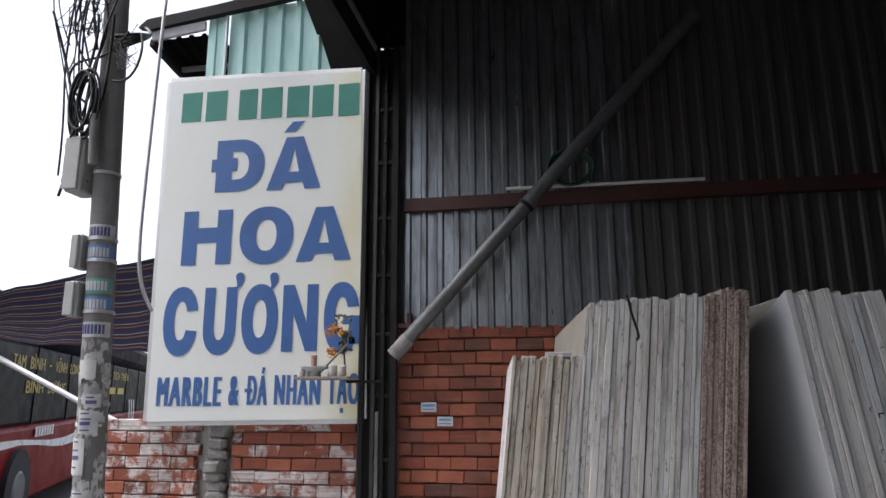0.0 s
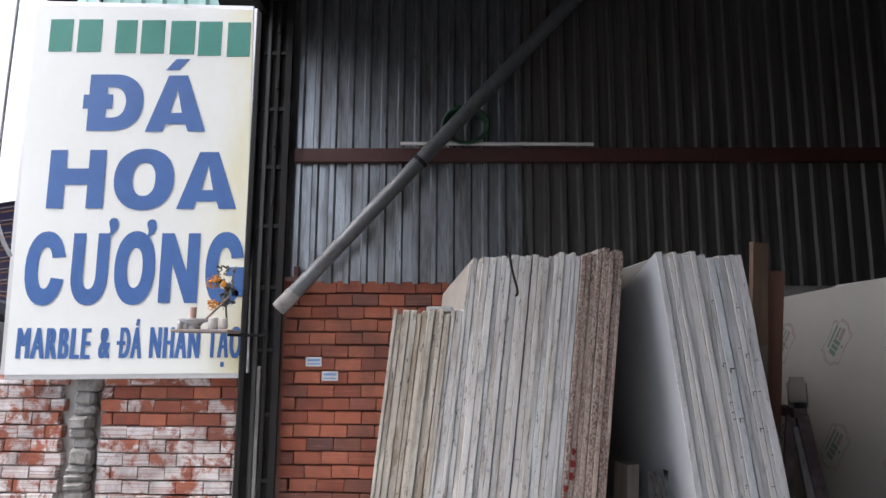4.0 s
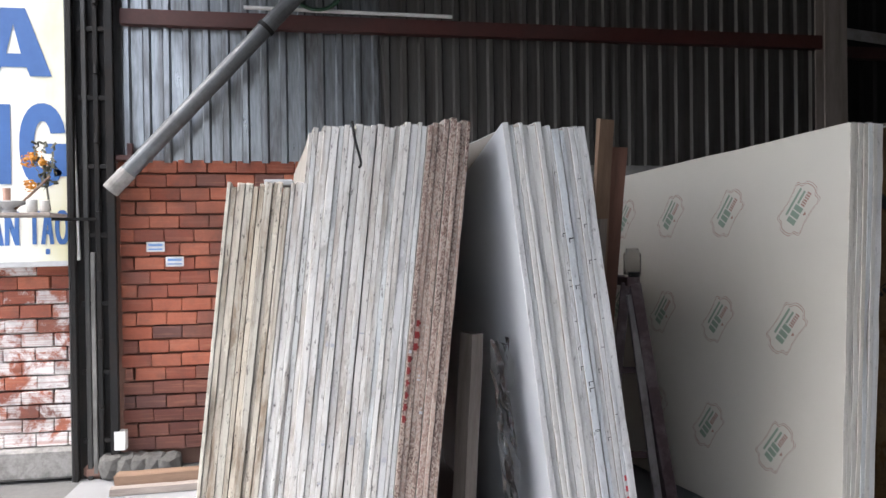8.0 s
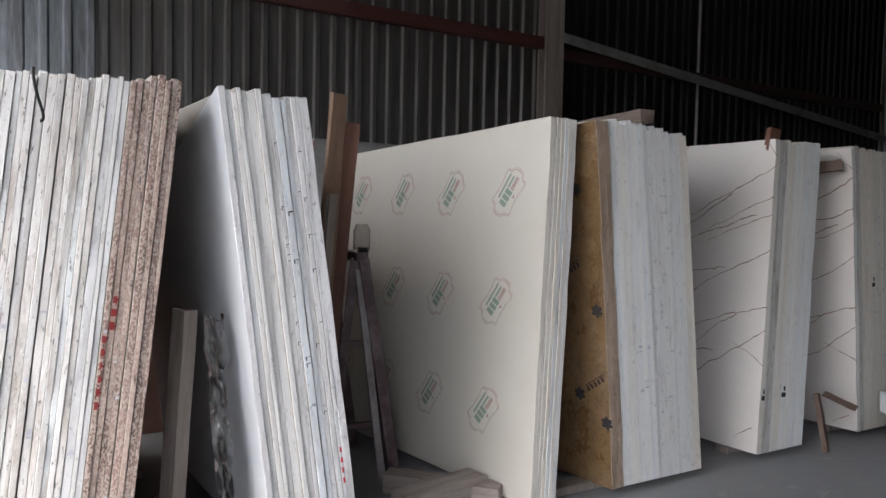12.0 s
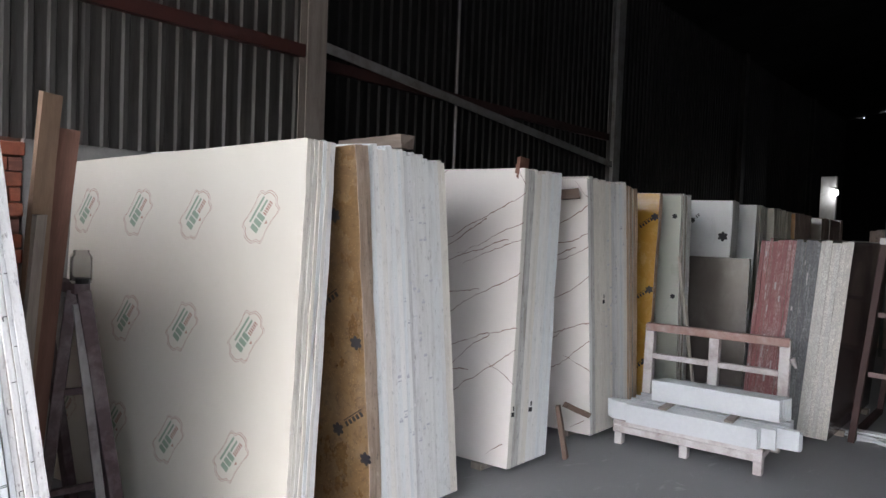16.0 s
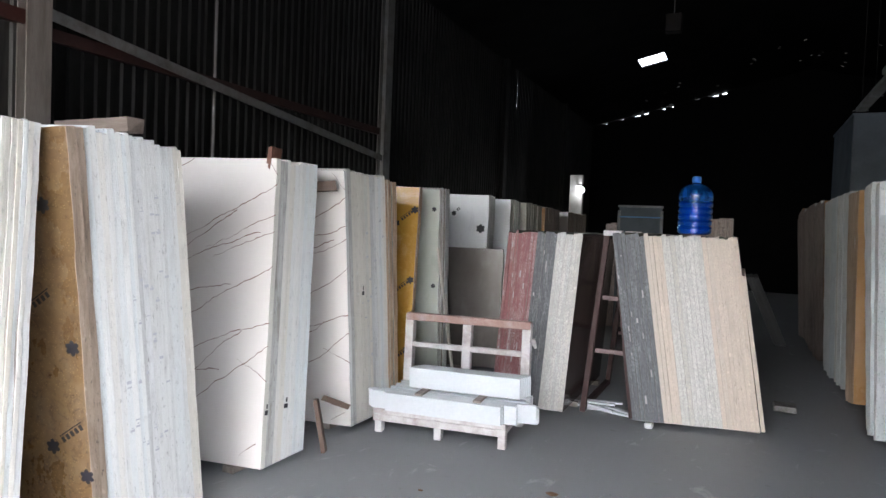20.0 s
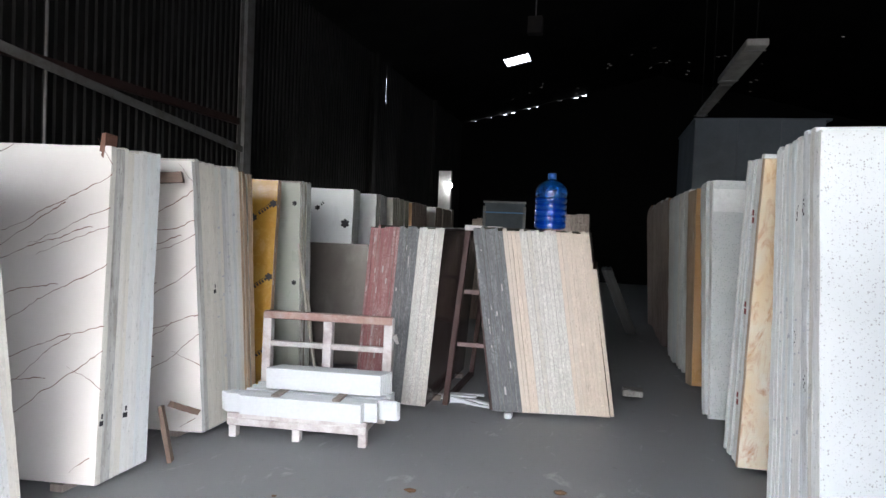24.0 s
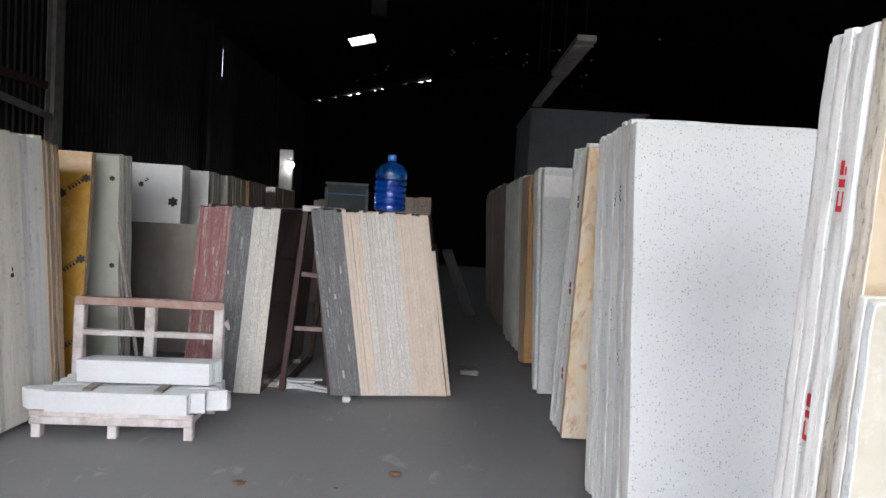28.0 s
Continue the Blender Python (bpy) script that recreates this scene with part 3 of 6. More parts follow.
drop = thing("wall_pipe", "thin upright grey pipe on the sheet wall", "pipe")
part("pipe", tube_bm((6.06, WALL - 0.08, 1.6), (6.06, WALL - 0.08, 5.2), 0.014), M_STEEL, drop)

# gate post of lattice steel
M_OLDSTEEL = worn("old_grey_paint", (0.022, 0.022, 0.022), (0.04, 0.04, 0.038), (0.05, 0.045, 0.04), 0.6, 5, 40, 0.6)
gate = thing("gate_post", "tall dark lattice steel gate post", "gate post", at=(-1.1, WALL - 0.15, 0))
part("edge_plate", box_bm((-0.125, -0.02, 2.15), (0.03, 0.05, 4.3), 0.004), M_DARKSTEEL, gate, "black flat edge strip")
part("thin_strip", box_bm((-0.148, -0.03, 2.15), (0.008, 0.02, 4.3)), M_OLDSTEEL, gate)
for dx in (-0.05, 0.02, 0.1):
    part("chord", box_bm((dx, 0, 2.15), (0.03 if dx < 0.05 else 0.05, 0.035, 4.3), 0.004), M_OLDSTEEL if dx < 0.0 else M_DARKSTEEL, gate)
M_SPLASH = worn("cement_splashed_steel", (0.12, 0.117, 0.11), (0.22, 0.215, 0.205), (0.04, 0.038, 0.035), 0.85, 7, 40, 0.85, 0, (1, 1, 0.4))
part("splashed_bar", box_bm((-0.015, -0.012, 0.75), (0.026, 0.02, 1.42), 0.003), M_SPLASH, gate, "cement-splashed grey bar")
for k in range(10):
    part("rung", box_bm((0.01, 0.002, 0.25 + 0.44 * k), (0.2, 0.025, 0.03), 0.003), M_DARKSTEEL, gate)
for k in range(10):
    part("hinge", tube_bm((0.03, -0.03, 0.4 + 0.44 * k), (0.03, -0.03, 0.46 + 0.44 * k), 0.016), M_DARKSTEEL, gate)
part("back_plate", box_bm((0.0, 0.025, 2.15), (0.24, 0.008, 4.3)), M_DARKSTEEL, gate, "black sheet behind the lattice")
part("foot", box_bm((0.02, 0.06, 0.05), (0.24, 0.16, 0.1), 0.03), M_MORTAR, gate, "lumpy cement footing")
stub = thing("angle_stub", "short red-brown angle stub beside the gate post", "bracket", at=(-0.95, WALL - 0.1, 2.07))
part("flange", box_bm((0, 0, 0), (0.16, 0.08, 0.035), 0.003), M_REDSTEEL, stub)
part("web", box_bm((0.05, 0.02, 0.05), (0.035, 0.03, 0.1), 0.003), M_REDSTEEL, stub)

M_BASE0 = worn("smeared_pipe_end", (0.17, 0.165, 0.16), (0.3, 0.29, 0.28), (0.1, 0.09, 0.08), 0.6, 12, 40, 0.8)
brace = thing("pipe_brace", "slanting galvanised pipe brace in front of the sheet wall", "pipe")
part("pipe", tube_bm((-0.9, WALL - 0.2, 1.95), (1.25, WALL - 0.25, 4.28), 0.052, None, 20), M_GALV, brace, smooth=False)
part("foot_cap", tube_bm((-0.99, WALL - 0.2, 1.853), (-0.88, WALL - 0.2, 1.972), 0.055, None, 20), M_BASE0, brace, "cement-smeared pipe end")
part("clamp", tube_bm((-0.02, WALL - 0.218, 2.904), (0.0, WALL - 0.218, 2.926), 0.06, None, 20), M_DARKSTEEL, brace)
tube = thing("white_tube", "thin white tube lying on the wall rail", "tube")
part("tube", tube_bm((-0.16, WALL - 0.12, 3.078), (1.25, WALL - 0.12, 3.07), 0.013), plain("white_plastic", (0.7, 0.7, 0.68), 0.4), tube)
coil = thing("hose_coil", "dark green hose coil hung on the wall rail", "hose")
for k in range(5):
    a0 = 0.4 * k
    wire("hose_turn", [(0.32 + (0.15 + 0.006 * k) * math.cos(a0 + 2 * math.pi * i / 12), WALL - 0.13 - 0.012 * k, 3.2 + (0.125 + 0.005 * k) * math.sin(a0 + 2 * math.pi * i / 12)) for i in range(14)], 0.011, plain("green_hose", (0.015, 0.06, 0.03), 0.4) if k == 0 else bpy.data.materials["green_hose"], coil)

# ---- outside, beside the gate ----
M_SIGN = worn("sign_board", (0.75, 0.78, 0.755), (0.79, 0.82, 0.8), (0.68, 0.69, 0.58), 0.35, 0.8, 20, 0.45, 0, (1, 1, 1), 0.05)
nt_sign = M_SIGN.node_tree
b_sign = nt_sign.nodes["Principled BSDF"]
sep_sign = nt_sign.nodes.new("ShaderNodeSeparateXYZ")
nt_sign.links.new(nt_sign.nodes.new("ShaderNodeTexCoord").outputs["Object"], sep_sign.inputs[0])
glue = nt_sign.nodes.new("ShaderNodeMapRange")
glue.inputs["From Min"].default_value, glue.inputs["From Max"].default_value = -1.75, -1.25
nt_sign.links.new(sep_sign.outputs[0], glue.inputs["Value"])
glue_patch = mix_of(nt_sign, 1.0, ramp_of(nt_sign, glue.outputs[0], [(0.0, grey(0)), (0.5, grey(0.2)), (0.78, grey(0.7)), (1.0, grey(1))]), ramp_of(nt_sign, noise_of(nt_sign, vec_of(nt_sign, (2.5, 1, 1.1), False), 1.4, 5, 0.6), [(0.3, grey(0.25)), (0.7, grey(1))]), "MULTIPLY")
nt_sign.links.new(mix_of(nt_sign, glue_patch, b_sign.inputs["Base Color"].links[0].from_socket, (0.68, 0.63, 0.33)), b_sign.inputs["Base Color"])
M_BLUE = plain("blue_letters", (0.04, 0.125, 0.35), 0.5, 0, 0.05)
M_TEAL = plain("teal_letters", (0.02, 0.22, 0.17), 0.5, 0, 0.05)
M_ALU = worn("aluminium_trim", (0.6, 0.6, 0.6), (0.7, 0.7, 0.7), (0.4, 0.38, 0.35), 0.4, 5, 40, 0.4, 0.5)
SY = 4.83
SIGN = [(-2.918, 1.385), (-1.228, 1.41), (-1.287, 4.115), (-2.965, 4.172)]
sign = thing("shop_sign", "tall cream shop sign with blue and green lettering", "sign", at=(0, 0, 0))


def prism(pts, y0, y1):
    """An upright plate with the outline pts (x, z) between two depths."""
    bm = bmesh.new()
    near, far = ([bm.verts.new((x, y, z)) for x, z in pts] for y in (y0, y1))
    bm.faces.new(near)
    bm.faces.new(far[::-1])
    for k in range(len(pts)):
        bm.faces.new((near[k - 1], near[k], far[k], far[k - 1]))
    bmesh.ops.recalc_face_normals(bm, faces=bm.faces)
    return bm


part("board", prism(SIGN, SY + 0.0025, SY + 0.0525), M_SIGN, sign)
for (ax, az), (bx, bz) in zip(SIGN, SIGN[1:] + SIGN[:1]):
    part("frame_strip", bar_bm((ax, SY + 0.022, az), (bx, SY + 0.022, bz), 0.028, 0.07, 0.004), M_ALU, sign)


def lettering(body, x0, x1, z0, cap, y, material, parent, bold=0.15, name="lettering", m=None):
    """Flat letters between x0 and x1 on the line z0, with capitals of the height cap; they face -y."""
    def outline(txt):
        cu = bpy.data.curves.new("text", "FONT")
        cu.body, cu.offset, cu.space_character, cu.resolution_u = txt, 0.0, 1.0 + bold * 1.6, 6
        ob = new("text", cu)
        bpy.context.view_layer.update()
        me = bpy.data.meshes.new_from_object(ob.evaluated_get(bpy.context.evaluated_depsgraph_get()))
        bpy.data.objects.remove(ob)
        return me
    h = outline("H")
    tall = max(v.co.y for v in h.vertices) - min(v.co.y for v in h.vertices)
    # heavy strokes: the outline laid side by side five times
    thin = outline(body)
    bm = bmesh.new()
    for i in range(5):
        shifted = thin.copy()
        shifted.transform(Matrix.Translation(((i - 2) * bold * 0.25, 0, 0.012 * i)))
        bm.from_mesh(shifted)
    me = bpy.data.meshes.new(name)
    bm.to_mesh(me)
    bm.free()
    lo, hi = min(v.co.x for v in me.vertices), max(v.co.x for v in me.vertices)
    sx, sz = (x1 - x0) / (hi - lo), cap / tall
    low = min(v.co.y for v in h.vertices)
    me.transform(Matrix(((sx, 0, 0, x0 - lo * sx), (0, 0, -0.03, y), (0, sz, 0, z0 - low * sz), (0, 0, 0, 1))))
    if m:
        me.transform(m)
    me.name = name
    me.materials.clear()
    me.materials.append(material)
    me.shade_flat()
    ob = new(name, me)
    ob.parent = parent
    return ob


def horn(x, z, s):
    """The comma-shaped hook of a Vietnamese letter: a round head with a tail bent down to the letter."""
    bm = bmesh.new()
    spine = [(0.0, 0.045, 0.0), (0.0, 0.04, 0.022), (0.0, 0.02, 0.036), (0.002, -0.005, 0.036), (0.004, -0.03, 0.03), (0.0, -0.055, 0.022), (-0.012, -0.08, 0.014), (-0.03, -0.1, 0.008)]
    rows = [(bm.verts.new((x + (a - w) * s, SY - 0.002, z + b * s)), bm.verts.new((x + (a + w) * s, SY - 0.002, z + b * s))) for a, b, w in spine]
    for p, q in zip(rows, rows[1:]):
        bm.faces.new((p[0], p[1], q[1], q[0]))
    bmesh.ops.remove_doubles(bm, verts=bm.verts, dist=0.0001)
    part("letter_horn", bm, M_BLUE, sign)




def arc(cx, cz, rx, rz, a0, a1, n=22, p=0.9):
    """Points of a slightly squared ellipse, from one angle to another."""
    out = []
    for k in range(n + 1):
        t = radians(a0 + (a1 - a0) * k / n)
        c, s = math.cos(t), math.sin(t)
        out.append((cx + rx * math.copysign(abs(c) ** p, c), cz + rz * math.copysign(abs(s) ** p, s)))
    return out


def band(outer, inner):
    return [[outer[k], outer[k + 1], inner[k + 1], inner[k]] for k in range(len(outer) - 1)]


def rect(x0, z0, x1, z1):
    return [[(x0, z0), (x1, z0), (x1, z1), (x0, z1)]]


HALF_A = [(0, 0), (0.29, 0), (0.335, 0.13), (0.5, 0.13), (0.5, 0.33), (0.405, 0.33), (0.5, 0.76), (0.5, 1), (0.34, 1)]
OPEN_RING = band(arc(0.5, 0.5, 0.5, 0.5, 15, 345), arc(0.5, 0.505, 0.18, 0.28, 26, 334))
# heavy capitals as flat pieces in a box of one by one
GLYPH = {
    "H": rect(0, 0, 0.3, 1) + rect(0.3, 0.4, 0.7, 0.68) + rect(0.7, 0, 1, 1),
    "O": band(arc(0.5, 0.5, 0.5, 0.5, 0, 360, 40), arc(0.5, 0.5, 0.19, 0.27, 0, 360, 40)),
    "A": [HALF_A, [(1 - x, z) for x, z in HALF_A][::-1]],
    "D": rect(0, 0, 0.33, 1) + rect(-0.1, 0.39, 0, 0.64) + rect(0.33, 0.39, 0.44, 0.64)
         + band([(0.33, 1)] + arc(0.46, 0.5, 0.54, 0.5, 90, -90) + [(0.33, 0)], [(0.33, 0.77)] + arc(0.44, 0.5, 0.24, 0.27, 90, -90) + [(0.33, 0.23)]),
    "C": OPEN_RING,
    "U": band([(0, 1)] + arc(0.5, 0.42, 0.5, 0.42, 180, 360) + [(1, 1)], [(0.33, 1)] + arc(0.5, 0.42, 0.17, 0.2, 180, 360) + [(0.67, 1)]),
    "N": [[(0, 0), (0.31, 0), (0.31, 0.56), (0.68, 0), (1, 0), (1, 1), (0.69, 1), (0.69, 0.44), (0.32, 1), (0, 1)]],
    "G": band(arc(0.5, 0.5, 0.5, 0.5, 15, 322), arc(0.5, 0.505, 0.18, 0.28, 26, 322)) + rect(0.55, 0.4, 1.0, 0.52) + rect(0.72, 0.13, 1.0, 0.4),
}


def letter(kind, x0, x1, z0, z1):
    bm = bmesh.new()
    for piece in GLYPH[kind]:
        bm.faces.new([bm.verts.new((x0 + (x1 - x0) * a, SY - 0.0015, z0 + (z1 - z0) * b)) for a, b in piece])
    part("letter", bm, M_BLUE, sign)


for a, b, z0, z1 in ((-2.84, -2.654, 3.79, 4.048), (-2.623, -2.428, 3.785, 4.045), (-2.33, -2.161, 3.775, 4.037), (-2.136, -1.945, 3.77, 4.035), (-1.912, -1.715, 3.762, 4.028), (-1.697, -1.511, 3.75, 4.02), (-1.478, -1.295, 3.74, 4.012)):
    part("name_bar", prism([(a + 0.006, z0), (b - 0.006, z0), (b - 0.006, z1), (a + 0.006, z1)], SY - 0.001, SY + 0.003), M_TEAL, sign, "green bar")
for kind, x0, x1, z0, z1 in (("D", -2.488, -2.075, 3.165, 3.603), ("A", -2.048, -1.598, 3.157, 3.592),
                             ("H", -2.735, -2.317, 2.578, 3.018), ("O", -2.249, -1.804, 2.565, 3.026), ("A", -1.776, -1.335, 2.574, 3.0),
                             ("C", -2.843, -2.549, 1.871, 2.409), ("U", -2.505, -2.237, 1.876, 2.395), ("O", -2.192, -1.897, 1.879, 2.411), ("N", -1.862, -1.582, 1.895, 2.396), ("G", -1.534, -1.256, 1.875, 2.407)):
    letter(kind, x0, x1, z0, z1)
part("accent", prism([(-1.92, 3.636), (-1.822, 3.636), (-1.747, 3.722), (-1.848, 3.722)], SY - 0.0015, SY + 0.002), M_BLUE, sign)
for hx, hz in ((-2.222, 2.465), (-1.942, 2.455)):
    horn(hx, hz, 0.95)
for word, x0, x1, z0 in (("MARBLE", -2.85, -2.317, 1.5), ("&", -2.261, -2.175, 1.508), ("DÁ", -2.112, -1.952, 1.507), ("NHÂN", -1.899, -1.542, 1.51), ("TẠO", -1.49, -1.245, 1.515)):
    lettering(word, x0, x1, z0, 0.213, SY, M_BLUE, sign, 0.16)
part("letter_bar", box_bm((-2.1, SY - 0.003, 1.612), (0.06, 0.004, 0.026)), M_BLUE, sign)

# low painted brick wall under the sign
M_PAINTED = worn("painted_mortar", (0.42, 0.4, 0.38), (0.56, 0.54, 0.52), (0.17, 0.09, 0.07), 0.85, 3.5, 50, 0.9)
M_CRUMBLE = worn("crumbling_cement", (0.18, 0.175, 0.165), (0.34, 0.33, 0.315), (0.06, 0.055, 0.05), 0.85, 9, 50, 0.95, relief=0.9)
fence = part("wall_street", box_bm((-2.35, WALL + 0.06, 0.7), (2.2, 0.1, 1.38)), M_PAINTED)
tagged(fence, "low street wall of red bricks with flaking white paint", "wall", kind="structure")
part("cement_foot", box_bm((-2.35, WALL - 0.03, 0.1), (2.2, 0.16, 0.2), 0.02), M_CRUMBLE, fence, "rough cement footing")
bm = bmesh.new()
z = 0.0
while z < 1.3:
    h = rng.uniform(0.05, 0.12)
    add_box(bm, (-2.38 + rng.uniform(-0.015, 0.015), WALL - 0.045 + rng.uniform(-0.015, 0.015), z + h / 2), (0.15 + rng.uniform(-0.03, 0.02), 0.12, h * 1.05), 0.02)
    z += h
for v in bm.verts:
    v.co += Vector((rng.uniform(-0.009, 0.009), rng.uniform(-0.009, 0.009), rng.uniform(-0.006, 0.006)))
part("pilaster", bm, M_CRUMBLE, fence, "broken cement pilaster")

canopy = thing("canopy", "small dark canopy roof above the sign", "canopy")
part("fascia", prism([(-3.2, 4.598), (-2.71, 4.655), (-2.71, 4.735), (-3.22, 4.683)], 4.87, 4.9), worn("dull_fascia", (0.34, 0.35, 0.36), (0.44, 0.45, 0.46), (0.25, 0.22, 0.2), 0.6, 6, 40, 0.6), canopy, "pale metal fascia strip")
part("top_rail", prism([(-3.33, 4.72), (-3.2, 4.69), (-2.7, 4.755), (-1.7, 4.87), (-1.7, 4.99), (-2.6, 4.86), (-3.25, 4.79)], 4.84, 4.9), M_DARKSTEEL, canopy)
# soffit takes the near-black sheet so its shade is in the colour
part("soffit", corrugated(-3.22, -2.62, 0, 1.6, 0, 0.12, 0.025), M_ROOF, canopy, "dark ribbed underside").matrix_local = Matrix.Translation((0, 4.96, 4.65)) @ Matrix.Rotation(radians(-98), 4, "X")
part("edge_angle", bar_bm((-3.22, 4.9, 4.6), (-3.22, 6.4, 4.4), 0.05, 0.07), M_DARKSTEEL, canopy)
part("cross_angle", bar_bm((-3.2, 5.35, 4.56), (-2.6, 5.35, 4.56), 0.04, 0.04), M_STEEL, canopy)
green = thing("green_sheet", "pale green ribbed metal sheet above the sign", "sheet")
part("sheet", corrugated(-2.51, -1.5, 4.13, 4.86, 4.94, 0.165, 0.03), M_GREENSHEET, green)
part("side_fold", corrugated(-2.7, -2.53, 4.2, 4.79, 4.92, 0.07, 0.012), M_GREENSHEET, green)
part("corner_trim", box_bm((-2.52, 4.9, 4.5), (0.022, 0.03, 0.64), 0.004), M_ALU, green, "pale corner strip")
# added plate, coloured black in place of the shaded area under the roof
part("dark_plate", prism([(-1.89, 5.02), (-1.69, 4.5), (-1.665, 4.5), (-1.55, 4.15), (-1.24, 4.15), (-1.22, 4.32), (-0.95, 4.32), (-0.95, 5.1), (-1.9, 5.1)], 4.85, 4.88), M_ROOF, green, "near-black plate standing for the shade under the roof")

shelf = thing("altar_shelf", "small wall shelf with offerings beside the gate post", "shelf", at=(-1.42, 4.62, 1.69))
part("board", box_bm((0, 0, 0), (0.38, 0.26, 0.02), 0.004), M_GREYWOOD, shelf)
part("bracket", bar_bm((0.1, 0.12, -0.02), (0.34, 0.2, -0.02), 0.02), M_DARKSTEEL, shelf)
bowl = tagged(part("incense_bowl", lathe([(0.04, 0), (0.045, 0.012), (0.03, 0.03), (0.1, 0.06), (0.105, 0.07), (0.09, 0.066), (0.02, 0.05)]), plain("grey_china", (0.5, 0.5, 0.5), 0.3), smooth=True), "shallow grey footed bowl on the altar shelf", "bowl")
bowl.location = (-1.5, 4.6, 1.702)
for k, (dx, r, h, c) in enumerate(((-0.11, 0.02, 0.045, (0.4, 0.4, 0.38)), (-0.07, 0.016, 0.038, (0.45, 0.43, 0.4)), (0.11, 0.03, 0.08, (0.5, 0.5, 0.48)), (0.18, 0.026, 0.075, (0.5, 0.48, 0.45)))):
    cup = tagged(part("altar_cup", lathe([(r * 0.8, 0), (r, h * 0.15), (r, h * 0.9), (r * 0.92, h), (r * 0.8, h * 0.9)], 16), plain("cup_china.%d" % k, c, 0.3), smooth=True), "small pale china cup on the altar shelf", "cup", "cups on the altar shelf")
    cup.location = (-1.47 + dx, 4.57, 1.702)
glass = tagged(part("incense_glass", lathe([(0.02, 0), (0.022, 0.09), (0.02, 0.09)], 12), plain("reddish_glass", (0.4, 0.25, 0.2), 0.2)), "small reddish glass on the altar shelf", "glass")
glass.location = (-1.51, 4.6, 1.76)
stick = tagged(part("wood_offcut", bar_bm((-1.48, 4.6, 1.71), (-1.29, 4.66, 1.93), 0.03, 0.012), M_WOOD), "leaning strip of raw wood on the altar shelf", "wood")
vase = thing("flower_vase", "orange flowers with grey leaves hung by the gate post", "flowers", at=(-1.36, 4.68, 1.9))
M_PETAL = plain("orange_petals", (0.6, 0.25, 0.02), 0.6, 0, 0.3)
M_LEAF = plain("dusty_leaves", (0.1, 0.1, 0.07), 0.7, 0, 0.3)
for k, (dx, dz, r) in enumerate(((-0.06, 0.12, 0.05), (-0.02, 0.15, 0.045), (-0.05, -0.02, 0.045), (0.02, 0.11, 0.035))):
    bm = bmesh.new()
    for i in range(40):
        d = Vector((rng.gauss(0, 1), rng.gauss(0, 1), rng.gauss(0, 1))).normalized()
        m = Matrix.Translation(Vector((dx, 0, dz)) + d * r * rng.uniform(0.4, 1)) @ d.to_track_quat("Z", "Y").to_matrix().to_4x4() @ Matrix.Diagonal((1, 0.6, 0.25, 1))
        bmesh.ops.create_icosphere(bm, subdivisions=1, radius=0.013, matrix=m)
    part("blossom", bm, M_PETAL, vase)
bm = bmesh.new()
for i in range(60):
    p = Vector((rng.uniform(-0.02, 0.1), rng.uniform(-0.03, 0.03), rng.uniform(-0.05, 0.24)))
    m = Matrix.Translation(p) @ Euler([rng.uniform(0, 6.28) for _ in range(3)]).to_matrix().to_4x4() @ Matrix.Diagonal((0.035, 0.014, 0.002, 1))
    bmesh.ops.create_cube(bm, size=1, matrix=m)
part("leaves", bm, M_LEAF, vase)
part("stem", tube_bm((0.05, 0.02, -0.18), (0.02, 0, 0.15), 0.006), M_LEAF, vase)

# utility pole with meter boxes, cables and pasted bills
M_CONC = worn("pole_concrete", (0.16, 0.155, 0.15), (0.24, 0.23, 0.22), (0.09, 0.085, 0.08), 0.5, 5, 40, 0.9)
M_CABLE = plain("black_cable", (0.012, 0.012, 0.013), 0.5)
M_BOX = worn("meter_box", (0.42, 0.43, 0.42), (0.5, 0.51, 0.5), (0.3, 0.28, 0.25), 0.4, 5, 40, 0.5)
PB, PT = Vector((-2.11, 3.25, -0.05)), Vector((-2.427, 3.25, 6.2))
pole = thing("utility_pole", "grey concrete utility pole plastered with paper bills", "utility pole")
part("shaft", tube_bm(PB, PT, 0.077, 0.061, 28), M_CONC, pole)


def on_pole(z, ang, out=0.0):
    f = (z - PB.z) / (PT.z - PB.z)
    c = PB.lerp(PT, f)
    r = 0.077 - 0.016 * f + out
    return Vector((c.x + r * math.cos(ang), c.y + r * math.sin(ang), z))


M_PAPER = [worn("paper_bill_%s" % n, c, tuple(x * 0.9 for x in c), (0.35, 0.34, 0.33), 0.7, 9, 50, 0.9) for n, c in (("white", (0.68, 0.68, 0.68)), ("grey", (0.5, 0.49, 0.47)), ("blue", (0.12, 0.3, 0.62)), ("green", (0.1, 0.4, 0.35)), ("navy", (0.08, 0.09, 0.25)))]


def bill(z0, z1, a0, a1, mat, out, ragged=0):
    bm = bmesh.new()
    n = 6
    torn = min(0.016, (z1 - z0) * 0.3) * ragged
    rows = [[bm.verts.new(on_pole(z + rng.uniform(-torn, torn), a0 + (a1 - a0) * k / n + rng.uniform(-2, 2) * torn, out)) for k in range(n + 1)] for z in (z0, z1)]
    for k in range(n):
        bm.faces.new((rows[0][k], rows[0][k + 1], rows[1][k + 1], rows[1][k]))
    return part("paper_bill", bm, mat, pole)


